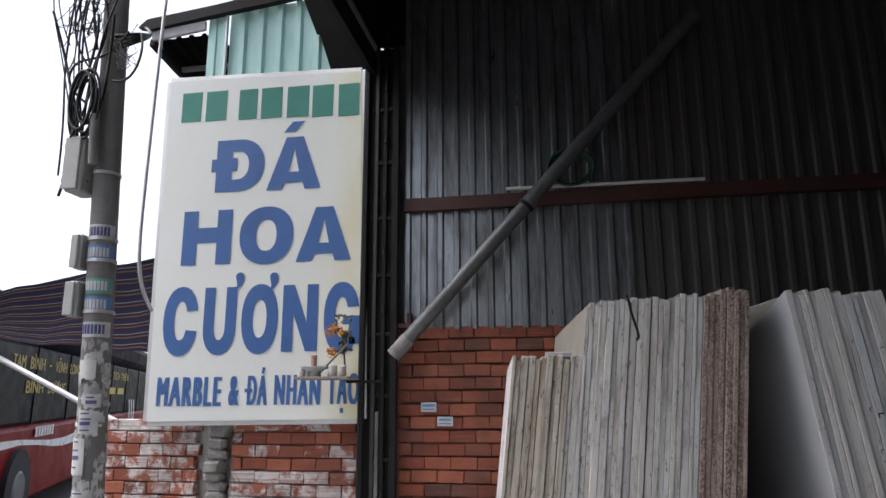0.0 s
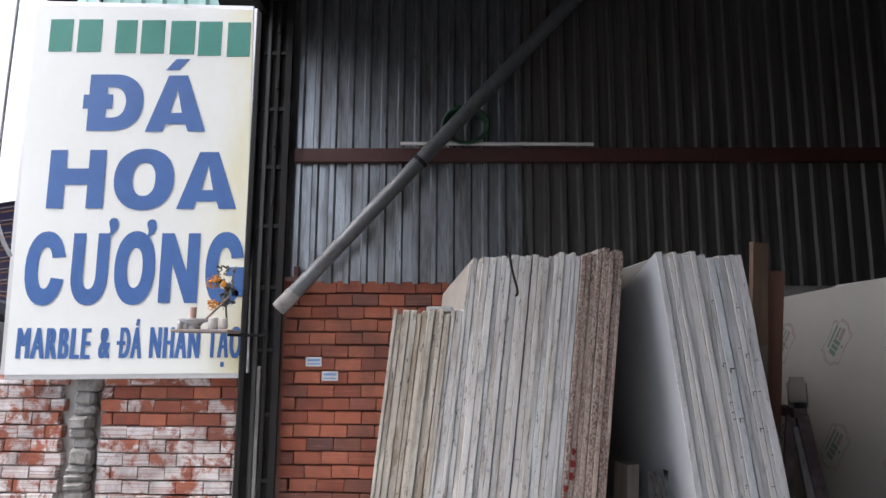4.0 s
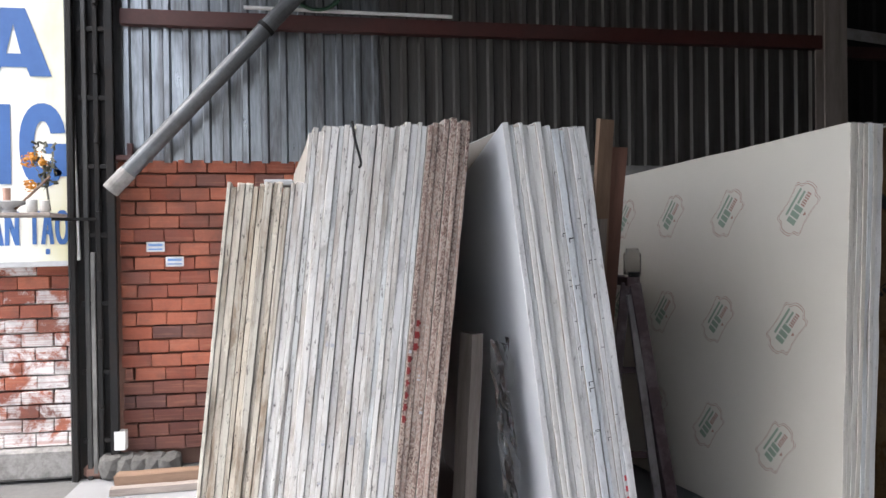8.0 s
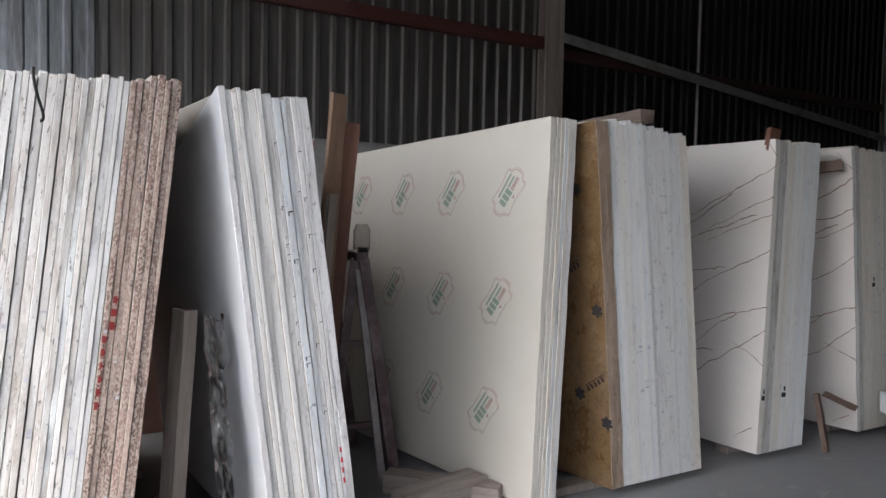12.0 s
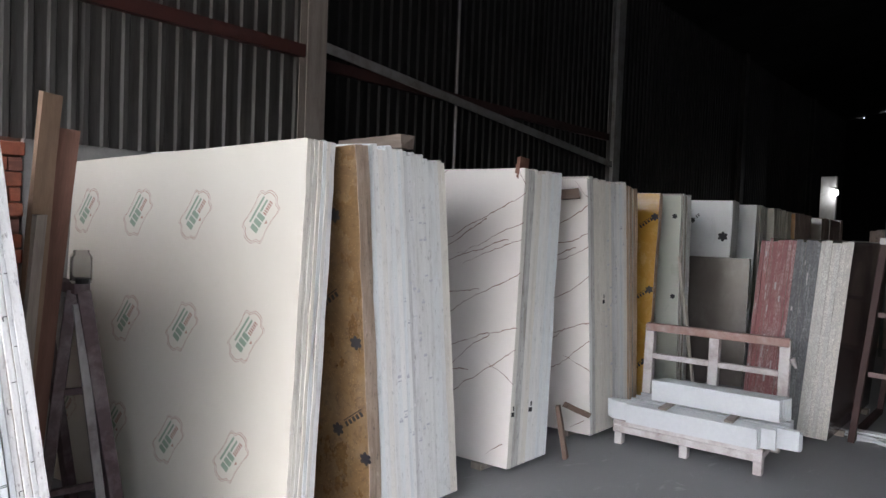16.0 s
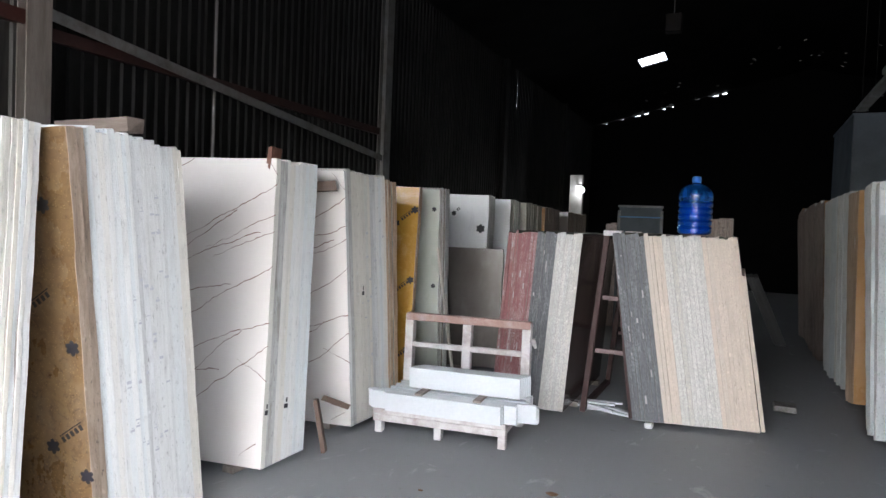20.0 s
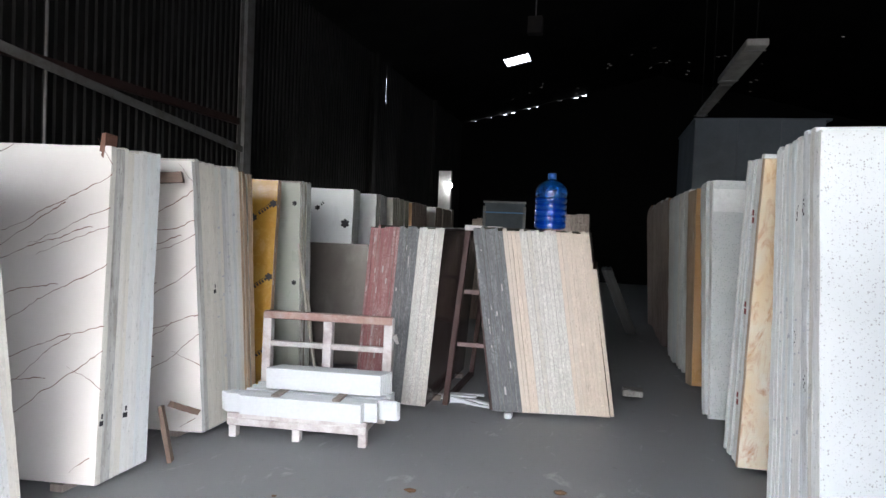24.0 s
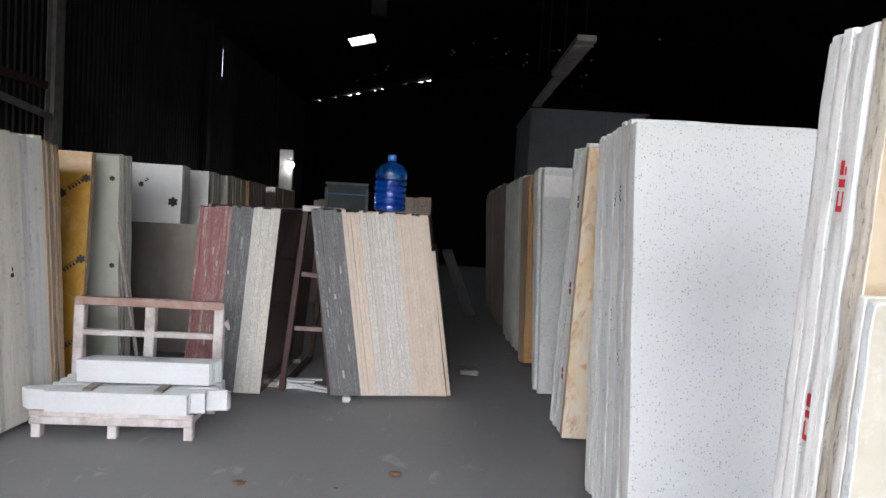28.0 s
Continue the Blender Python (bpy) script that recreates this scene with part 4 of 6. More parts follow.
for z, mat in ((2.44, 0), (2.325, 2), (2.143, 3), (2.045, 2), (1.913, 0)):
    bill(z - 0.04, z + 0.04, -2.2, 0.0, M_PAPER[0 if mat == 0 else mat], 0.002)
    for k in range(7):
        bill(z - 0.024, z + 0.026, -2.1 + 0.24 * k, -1.93 + 0.24 * k, M_PAPER[4 if mat in (0, 4) else 0], 0.004)
M_OLDBILL = [worn("weathered_bill_%s" % n, c, tuple(x * 0.8 for x in c), (0.22, 0.21, 0.205), 0.85, 14, 60, 0.9) for n, c in (("pale", (0.68, 0.675, 0.67)), ("dull", (0.45, 0.445, 0.44)))]
for k in range(170):
    z = rng.uniform(0.3, 1.85)
    a = rng.uniform(-2.3, 0.1)
    bill(z, z + rng.uniform(0.012, 0.05), a, a + rng.uniform(0.2, 0.7), M_OLDBILL[rng.choice((0, 0, 1))], 0.002 + 0.00004 * k, 1.2)
for z0, z1, a0, a1, lines in ((1.38, 1.5, -1.8, -0.6, 4), (1.19, 1.37, -2.3, -1.3, 4), (0.9, 1.12, -2.0, -0.85, 6), (1.51, 1.58, -1.5, -0.5, 2), (1.66, 1.76, -2.0, -0.9, 0)):
    bill(z0, z1, a0, a1, M_PAPER[0], 0.009, 0.5)
    for k in range(lines):
        z = z1 - (z1 - z0) * (k + 0.6) / (lines + 0.4)
        bill(z, z + (0.018 if k == lines // 2 else 0.007), a0 + 0.12, a1 - rng.uniform(0.12, 0.5) * (a1 - a0), M_PAPER[4], 0.011)
for z in (2.77, 2.395, 2.275, 2.0):
    bm = bmesh.new()
    rows = [[bm.verts.new(on_pole(z + dz, 2 * math.pi * k / 20, o)) for k in range(20)] for dz, o in ((0, 0.001), (0, 0.006), (0.018, 0.006), (0.018, 0.001))]
    for a, b in zip(rows, rows[1:]):
        for k in range(20):
            bm.faces.new((a[k], a[(k + 1) % 20], b[(k + 1) % 20], b[k]))
    part("steel_band", bm, M_ALU, pole)
for (x, z, w, d, h) in ((-2.365, 2.815, 0.1, 0.15, 0.315), (-2.315, 2.33, 0.045, 0.08, 0.19), (-2.315, 2.075, 0.06, 0.08, 0.19)):
    mb = thing("meter_box", "grey metal meter box strapped to the utility pole", "meter box", "meter boxes on the pole", at=(x, 3.2, z))
    part("case", box_bm((0, 0, 0), (w, d, h), 0.008), M_BOX, mb)
    part("lid", box_bm((-0.01, -d / 2 - 0.008, 0), (w * 0.94, 0.016, h * 0.94), 0.004), M_BOX, mb)
    for s in (-0.3, 0.3):
        part("hinge", box_bm((-w / 2 - 0.005, -d / 2, h * s), (0.012, 0.025, 0.025), 0.002), M_DARKSTEEL, mb)
    part("strap", box_bm((w * 0.5, 0.03, 0), (w, 0.02, 0.02)), M_DARKSTEEL, mb)
conduit = thing("conduit", "short grey conduit on the utility pole", "pipe")
part("pipe", tube_bm((-2.255, 3.13, 2.8), (-2.275, 3.13, 3.09), 0.025), M_CONC, conduit)
cables = thing("cable_tangle", "tangle of black cables round the utility pole", "cables")
for k in range(7):
    r = rng.uniform(0.15, 0.25)
    cx, cz = -2.345 + rng.uniform(-0.035, 0.025), 3.17 + rng.uniform(-0.04, 0.04)
    wire("cable_loop", [(cx + r * 0.4 * math.cos(2 * math.pi * i / 10 + k), 3.15 - 0.008 * k, cz + r * math.sin(2 * math.pi * i / 10 + k)) for i in range(12)], 0.006 + 0.003 * (k % 3 == 0), M_CABLE, cables)
for k in range(16):
    a = [(-2.38 + rng.uniform(-0.12, 0.1), 3.15 + rng.uniform(-0.05, 0.05), 2.6 + rng.uniform(0, 1.0))]
    for i in range(4):
        a.append((a[-1][0] + rng.uniform(-0.13, 0.13), 3.14 + rng.uniform(-0.05, 0.05), a[-1][2] + rng.uniform(0.1, 0.4)))
    wire("cable", a, rng.choice((0.004, 0.006, 0.008)), M_CABLE, cables)
for k in range(8):
    wire("loose_wire", [(-2.45 + rng.uniform(-0.25, 0.25), 3.15, 3.45 + rng.uniform(0, 0.5)) for _ in range(6)], 0.0025, M_CABLE, cables)
for k in range(5):
    wire("span_wire", [(-2.42 + 0.03 * k, 3.25, 3.9), (-2.5 + 0.06 * k, 3.9, 4.7), (-2.66 + 0.1 * k, 4.8, 5.0 + 0.03 * k)], 0.012, M_CABLE, cables)
for k in range(4):
    wire("service_cable", [(-2.24, 3.18, 3.5 + 0.03 * k), (-2.1, 3.2, 3.57 + 0.015 * k), (-2.08, 3.3, 3.62), (-2.9, 4.4, 4.4), (-3.3, 4.9, 4.75)], 0.011, M_CABLE, cables)
wire("service_cable", [(-2.22, 3.17, 3.31), (-2.13, 3.15, 3.27), (-2.04, 3.15, 3.36), (-2.05, 3.17, 3.53), (-2.09, 3.2, 3.6)], 0.007, M_CABLE, cables)
wire("service_cable", [(-2.36, 3.16, 3.18), (-2.5, 3.16, 3.28), (-2.5, 3.16, 3.42), (-2.4, 3.16, 3.46), (-2.24, 3.16, 3.45), (-2.14, 3.16, 3.6)], 0.007, M_CABLE, cables)
for k in range(14):
    wire("loose_wire", [(-2.15 + rng.uniform(-0.1, 0.12), 3.15, 3.45 + rng.uniform(-0.15, 0.2)) for _ in range(5)], 0.002, M_CABLE, cables)
rope = thing("white_conduit", "thin white conduit hanging down beside the sign", "cable")
wire("cable", [(-2.62, 4.2, 5.2), (-2.65, 4.2, 4.4), (-2.67, 4.2, 3.2), (-2.68, 4.2, 2.6), (-2.68, 4.25, 2.35), (-2.72, 4.4, 2.25), (-2.8, 4.6, 2.2)], 0.013, M_ALU, rope)

# parked coach and striped tarpaulin beyond the low wall
# coach colours are lowered to hold the shade under the tarpaulin
M_COACH = plain("coach_red", (0.19, 0.008, 0.009), 0.4, 0, 0.08)
M_COACHWHITE = plain("coach_white", (0.75, 0.75, 0.75), 0.3)
M_GLASS = plain("coach_window", (0.008, 0.009, 0.012), 0.45)
for mm in (M_GLASS, M_COACH):
    mm.node_tree.nodes["Principled BSDF"].inputs["Specular IOR Level"].default_value = 0.08
# roof colour is the tarpaulin's shade, painted near-black
M_COACHROOF = plain("coach_roof_shade", (0.012, 0.01, 0.016), 0.6)
M_COACHROOF.node_tree.nodes["Principled BSDF"].inputs["Specular IOR Level"].default_value = 0.05
M_HUB = plain("dull_wheel_steel", (0.16, 0.16, 0.165), 0.5, 0.4)
M_YELLOW = plain("yellow_letters", (0.5, 0.38, 0.1), 0.5)
M_TYRE = plain("tyre_rubber", (0.02, 0.02, 0.02), 0.8)
coach = thing("coach", "red and white parked coach with dark windows", "bus")
coach.matrix_world = Matrix.Translation((-5.6, 6.1, 0)) @ Matrix.Rotation(math.atan2(0.9, -0.44), 4, "Z")
part("body", box_bm((6.5, 1.25, 0.75), (13.0, 2.4, 0.95), 0.06), M_COACH, coach)
part("window_band", box_bm((6.5, 1.25, 1.72), (12.9, 2.36, 1.0), 0.05), M_GLASS, coach, "dark tinted windows")
part("roof", box_bm((6.5, 1.25, 2.5), (13.0, 2.4, 0.55), 0.15), M_COACHROOF, coach, "roof coloured near-black for the shade over it")
for k in range(8):
    part("window_post", box_bm((0.3 + 1.75 * k, 0.065, 1.72), (0.06, 0.02, 0.98)), M_GLASS, coach)
for x in (1.55, 10.4):
    wh = part("wheel", tube_bm((x, -0.01, 0.48), (x, 0.25, 0.48), 0.48, None, 28), M_TYRE, coach)
    part("hub", tube_bm((x, -0.03, 0.48), (x, 0.0, 0.48), 0.2, 0.24, 20), M_HUB, wh)
for k in range(3):
    bm = bmesh.new()
    pts = [(9.3 - 0.32 * k + 0.1 * i + 0.5 * math.sin(i * 0.5), 0.55 + 0.16 * i) for i in range(7)]
    vs = [(bm.verts.new((x, 0.03, z)), bm.verts.new((x + 0.14, 0.03, z))) for x, z in pts]
    for a, b in zip(vs, vs[1:]):
        bm.faces.new((a[0], a[1], b[1], b[0]))
    part("swoosh", bm, M_COACHWHITE, coach)
bm = bmesh.new()
vs = [(bm.verts.new((0.2 + 0.7 * i, 0.04, 0.93 + 0.07 * math.sin(i * 0.9))), bm.verts.new((0.2 + 0.7 * i, 0.04, 1.03 + 0.05 * math.sin(i * 0.9 + 0.6)))) for i in range(12)]
for a, b in zip(vs, vs[1:]):
    bm.faces.new((a[0], a[1], b[1], b[0]))
part("stripe", bm, M_COACHWHITE, coach)
for line, x0, x1, z0 in (("TAM BÌNH - VĨNH LONG", 1.0, 4.4, 1.92), ("BÌNH DƯƠNG", 1.6, 3.6, 1.62), ("VĨNH XUÂN - TÍCH THIỆN", 5.0, 9.2, 1.92)):
    step, at = (x1 - x0) / len(line), 0
    for word in line.split(" "):
        if word == "-":
            part("dash", box_bm((x0 + step * (at + 0.5), 0.055, z0 + 0.07), (step * 0.6, 0.006, 0.025)), M_YELLOW, coach)
        else:
            lettering(word, x0 + step * (at + 0.1), x0 + step * (at + len(word) - 0.1), z0, 0.15, 0.055, M_YELLOW, coach, 0.03)
        at += len(word) + 1
for k in range(4):
    part("route_bar", box_bm((5.3 + 1.0 * k, 0.055, 1.69), (0.75, 0.01, 0.13)), M_YELLOW, coach, "yellow bar")
for k in range(7):
    part("plate_bar", box_bm((2.2 + 0.13 * k, 0.03, 1.13), (0.08, 0.01, 0.13)), M_COACHWHITE, coach, "white bar")


def striped():
    m, nt, b = base_mat("striped_tarpaulin", 0.8)
    b.inputs["Specular IOR Level"].default_value = 0.1
    tc = nt.nodes.new("ShaderNodeTexCoord")
    sep = nt.nodes.new("ShaderNodeSeparateXYZ")
    nt.links.new(tc.outputs["UV"], sep.inputs[0])
    mu = nt.nodes.new("ShaderNodeMath")
    mu.operation, mu.inputs[1].default_value = "MULTIPLY", 8.0
    fr = nt.nodes.new("ShaderNodeMath")
    fr.operation = "FRACT"
    nt.links.new(sep.outputs[1], mu.inputs[0])
    nt.links.new(mu.outputs[0], fr.inputs[0])
    col = ramp_of(nt, fr.outputs[0], [(0.0, (0.009, 0.008, 0.03)), (0.3, (0.14, 0.115, 0.1)), (0.38, (0.009, 0.008, 0.024)), (0.6, (0.1, 0.05, 0.02)), (0.72, (0.009, 0.007, 0.028))])
    nt.links.new(mix_of(nt, ramp_of(nt, noise_of(nt, vec_of(nt), 6.0), [(0.3, grey(0)), (0.7, grey(0.4))]), col, grey(0.012)), b.inputs["Base Color"])
    for e in b.id_data.nodes:
        if e.type == "VALTORGB":
            e.color_ramp.interpolation = "CONSTANT" if len(e.color_ramp.elements) == 5 else "LINEAR"
    return m


tarp = thing("tarpaulin", "dark striped tarpaulin awning over the parked coach", "tarpaulin")
bm = bmesh.new()
uv = bm.loops.layers.uv.new("uv")
A, B, C, D = Vector((-5.2, 5.6, 2.53)), Vector((-2.9, 7.6, 3.6)), Vector((-2.9, 6.4, 1.9)), Vector((-5.05, 5.4, 2.1))
N = 14
gv = [[bm.verts.new((A.lerp(B, i / N)).lerp(D.lerp(C, i / N), k / N) + Vector((0, 0, -0.07 * math.sin(math.pi * k / N) + 0.02 * math.sin(i * 1.7)))) for i in range(N + 1)] for k in range(N + 1)]
for k in range(N):
    for i in range(N):
        f = bm.faces.new((gv[k][i], gv[k][i + 1], gv[k + 1][i + 1], gv[k + 1][i]))
        for lp, (a, c) in zip(f.loops, ((i, k), (i + 1, k), (i + 1, k + 1), (i, k + 1))):
            lp[uv].uv = (a / N, c / N)
part("cloth", bm, striped(), tarp, smooth=True)
part("front_pole", tube_bm((-5.3, 5.5, 2.1), (-3.7, 5.6, 1.35), 0.025), M_ALU, tarp, "pale slanting tent pole")
for px, py, pz in ((-5.25, 5.6, 2.5), (-3.05, 7.45, 3.5), (-5.05, 5.42, 2.1)):
    part("stay_pole", tube_bm((px, py, 0), (px, py, pz), 0.02), M_DARKSTEEL, tarp)
part("ridge_pole", tube_bm((-5.25, 5.6, 2.5), (-2.85, 7.62, 3.6), 0.02), M_DARKSTEEL, tarp)

# ---- left row of slabs ----
YF = 2.87
S_A = slab_stack(-0.17, 0.112, 0.014, 0.315, 1.67, 13, [(0.75, E_YELLOWED, "yellowed marble slab leaning in the low stack"), (1, E_WHITE, "stained white marble slab leaning in the low stack")], F_WHITE, "low stack by the brick wall", YF, jitter=0.008, skew=0.1, fill=0.985)
S_B = slab_stack(0.115, 0.757, 0.325, 0.965, 1.89, 28, [(0.62, E_WHITE, "dirty white marble slab leaning on a rack"), (0.72, E_BRIGHT, "clean white marble slab leaning on a rack"), (1, E_BROWN, "brown speckled granite slab leaning on a rack")], F_RAWGAP, "tall stack of white and brown slabs", YF, jitter=0.008, skew=0.1, cut=0.25, hslope=0.045, fill=0.985)
S_C = slab_stack(1.315, 1.70, 1.072, 1.42, 1.92, 15, [(0.12, E_BRIGHT, "white marble slab leaning in a narrow stack"), (0.55, E_GREY, "stained white marble slab leaning in a narrow stack"), (1, E_BRIGHT, "white marble slab with pencil marks leaning in a narrow stack")], F_DULLWHITE, "narrow stack of white slabs", YF, jitter=0.008, skew=0.12, cut=0.5, hslope=-0.02, fill=0.98)
S_D = slab_stack(2.60, 2.765, 2.69, 2.862, 1.95, 7, [(0.55, E_CREAM, "cream polished slab with printed badges, leaning"), (1, E_CLEAN, "white-edged cream slab leaning behind the badges")], F_CREAM, "cream slabs with badges", YF, skew=0.21, length=1.82, jitter=0.004, hjit=0.004, cut=0.09)
S_E0 = slab_stack(3.15, 3.235, 2.90, 2.99, 1.95, 2, [(1, E_OCHRE, "mustard brown slab with black stamps, leaning")], F_MUSTARD, "mustard slabs", YF, skew=0.21, jitter=0.004, length=1.7, hjit=0.004, cut=0.11)
S_E = slab_stack(3.235, 3.84, 2.99, 3.55, 1.96, 18, [(0.42, E_CLEAN, "bright white slab leaning in a full stack"), (0.52, E_BRIGHT, "white slab with ink marks leaning in a full stack"), (0.9, E_GREY, "grey-white slab leaning in a full stack"), (1, E_CREAM, "cream-edged slab leaning in a full stack")], F_WHITE, "stack of ivory slabs", YF, skew=0.16, hslope=-0.03, jitter=0.0006, fill=0.9993, inner=F_GREYWHITE, bite=-0.16, rough=0.0012)
S_F = slab_stack(4.34, 4.79, 4.43, 4.87, 1.96, 12, [(0.1, E_CREAM, "pinkish cream slab with dark red veins, leaning"), (0.26, E_MOSS, "dirty grey-edged cream slab leaning in a stack"), (1, E_CLEAN, "white-edged cream slab leaning in a stack")], F_SIENNA, "stack of veined slabs", YF, skew=0.12, jitter=0.0008, fill=0.999, inner=F_CREAM, bite=-0.14, rough=0.0015)
S_G0 = slab_stack(5.42, 5.46, 5.14, 5.18, 1.95, 2, [(1, E_GREY, "pinkish cream veined slab leaning")], F_SIENNA, "leaning veined slabs", YF, skew=0.12, jitter=0.004)
S_G = slab_stack(5.46, 6.04, 5.18, 5.74, 1.96, 14, [(0.08, E_MOSS, "dirty grey-edged slab leaning in a stack"), (0.55, E_CREAM, "cream-edged slab leaning in a stack"), (0.7, E_BRIGHT, "bluish grey stained slab leaning in a stack"), (1, E_CLEAN, "grey-white slab leaning in a stack")], F_CREAM, "stack of cream and grey slabs", YF, skew=0.12, jitter=0.0008, fill=0.999, inner=F_CREAM, bite=-0.14, rough=0.0015)
S_H = slab_stack(6.04, 6.2, 5.75, 5.95, 1.93, 5, [(1, E_TAN, "tan-edged slab leaning beside the golden one")], F_ORANGE, "tan slabs", YF, skew=0.12)
S_Y = slab_stack(6.36, 6.42, 6.58, 6.65, 1.94, 2, [(1, E_TAN, "golden yellow polished slab with black stamps, leaning")], F_GOLD, "golden slabs", YF, skew=0.2, jitter=0.004)
S_P = slab_stack(7.03, 7.28, 6.86, 7.14, 1.94, 7, [(1, E_GREY, "pale green polished slab leaning in a stack")], F_PALEGREEN, "pale green slabs", YF, skew=0.16)
S_W = slab_stack(8.25, 8.5, 8.33, 8.62, 1.96, 7, [(1, E_GREY, "white slab with a black stamp, leaning")], F_WHITE, "white stamped slabs", YF, skew=0.12)
S_GR = slab_stack(8.14, 8.18, 8.2, 8.24, 1.34, 1, [(1, E_WHITE, "low grey polished slab leaning in front of the white ones")], F_GREYSTONE, "low grey slabs", YF - 0.25, skew=0.16, length=2.0)
S_J1 = slab_stack(9.1, 9.5, 9.15, 9.6, 1.95, 8, [(1, E_GREY, "grey-white slab leaning in the back row")], F_WHITE, "back row of slabs", YF, skew=0.1)
S_J2 = slab_stack(9.9, 10.7, 9.75, 10.6, 1.94, 10, [(1, E_CREAM, "dull cream slab leaning in the back row")], F_CREAM, "back row of slabs", YF, skew=0.1)
S_J3 = slab_stack(10.8, 11.7, 10.7, 11.7, 1.92, 10, [(1, E_BROWN, "brown-grey slab leaning in the back row")], F_ORANGE, "back row of slabs", YF, skew=0.1)
S_J4 = slab_stack(12.2, 13.6, 12.3, 13.7, 1.9, 8, [(1, E_BROWN, "brown slab leaning at the dark end of the row")], F_GREYSTONE, "back row of slabs", YF, skew=0.1)

# ---- right row ----
YR = -0.9
R_1 = slab_stack(4.24, 5.15, 4.58, 5.36, 2.12, 24, [(0.06, E_GREY, "white terrazzo slab with dark chips, leaning"), (0.3, E_BRIGHT, "stained white marble slab leaning in the long stack"), (1, E_CLEAN, "white marble slab leaning in the long stack")], F_TERRAZZO, "stack behind the terrazzo slab", YR, -1, skew=0.03, jitter=0.016, hjit=0.022, fill=0.965, inner=F_GREYWHITE, bite=0.22)
R_2 = slab_stack(6.02, 6.55, 5.76, 6.28, 2.12, 12, [(0.16, E_TAN, "orange and white onyx slab leaning"), (1, E_CLEAN, "white slab behind the onyx, leaning")], F_ONYX, "onyx stack", YR, -1, skew=0.03, jitter=0.02, hjit=0.022, fill=0.945, inner=F_GREYWHITE, bite=0.22)
R_3 = slab_stack(7.28, 7.75, 7.72, 8.5, 2.12, 9, [(1, E_CLEAN, "grey-white slab under plastic film, leaning")], F_GREYWHITE, "grey-white stack", YR, -1, skew=0.03, jitter=0.024, hjit=0.03, fill=0.96, inner=F_GREYWHITE, bite=0.22)
R_4 = slab_stack(8.6, 8.95, 8.95, 9.5, 2.12, 6, [(1, E_TAN, "tan orange slab leaning in the dim row")], F_ORANGE, "tan stack", YR, -1, skew=0.03, jitter=0.016, inner=F_GREYWHITE, bite=0.22)
R_5 = slab_stack(9.3, 11.0, 9.7, 11.7, 2.15, 14, [(0.4, E_CLEAN, "grey-white slab leaning in the dim row"), (1, E_CLEAN, "grey slab leaning in the dim row")], F_GREYWHITE, "dim grey stack", YR, -1, skew=0.03, jitter=0.024, hjit=0.03, fill=0.96, inner=F_GREYWHITE, bite=0.22)
R_6 = slab_stack(11.3, 14.2, 12.0, 15.6, 2.18, 12, [(1, E_BROWN, "brown-grey slab leaning at the end of the row")], F_ORANGE, "end stack", YR, -1, skew=0.03, jitter=0.016, inner=F_GREYWHITE, bite=0.22)
R_K = slab_stack(2.86, 3.06, 2.70, 2.897, 2.08, 7, [(1, E_CLEAN, "white slab with red stamps, leaning by the gateway")], F_WHITE, "stack with red stamps", -0.92, -1, skew=0.03, length=0.95, jitter=0.008, fill=0.94, inner=F_GREYWHITE, bite=0.22)
R_B = slab_stack(2.79, 2.85, 2.635, 2.69, 2.08, 2, [(1, E_YELLOWED, "beige clouded slab leaning by the gateway")], F_BEIGE, "beige slabs by the gateway", -0.93, -1, skew=0.03, length=0.95, jitter=0.004, inner=F_GREYWHITE, bite=0.22)
R_L = slab_stack(2.72, 2.77, 2.62, 2.67, 1.44, 2, [(1, E_BRIGHT, "lower ivory clouded slab leaning in front")], F_CREAMY, "low ivory slabs", -0.92, -1, skew=0.03, length=0.95, inner=F_GREYWHITE, bite=0.22)

# ---- slabs on the middle rack ----
XF = 6.78
M_1 = slab_stack(1.53, 2.19, 1.42, 2.09, 1.56, 20, [(0.34, E_PEPPER, "peppered white granite slab on the steel rack"), (0.6, E_DARK, "dark grey granite slab on the steel rack"), (1, E_RED, "red granite slab on the steel rack")], F_DARKSTONE, "slabs on the rack", 6.73, 0, length=1.7, skew=0.0, z0=0.05, jitter=0.003, fill=0.998, rough=0.0018)
M_2 = slab_stack(-0.045, 0.945, 0.205, 1.19, 1.58, 28, [(0.29, E_BEIGE, "beige granite slab on the steel rack"), (0.59, E_PEPPER, "peppered grey granite slab on the steel rack"), (0.73, E_BEIGE, "thin beige granite slab on the steel rack"), (1, E_DARK, "dark grey granite slab on the steel rack")], F_DARKSTONE, "slabs on the rack", 7.02, 0, length=1.5, skew=0.0, z0=0.05, jitter=0.003, fill=0.998, slant=-0.2, rough=0.0018)
M_3 = slab_stack(-0.085, -0.05, 0.13, 0.16, 1.28, 1, [(1, E_BEIGE, "lower beige granite slab on the steel rack")], F_DARKSTONE, "slabs on the rack", 7.04, 0, length=1.4, skew=0.0)
rack = thing("slab_rack", "red-brown steel frame holding granite slabs", "rack")
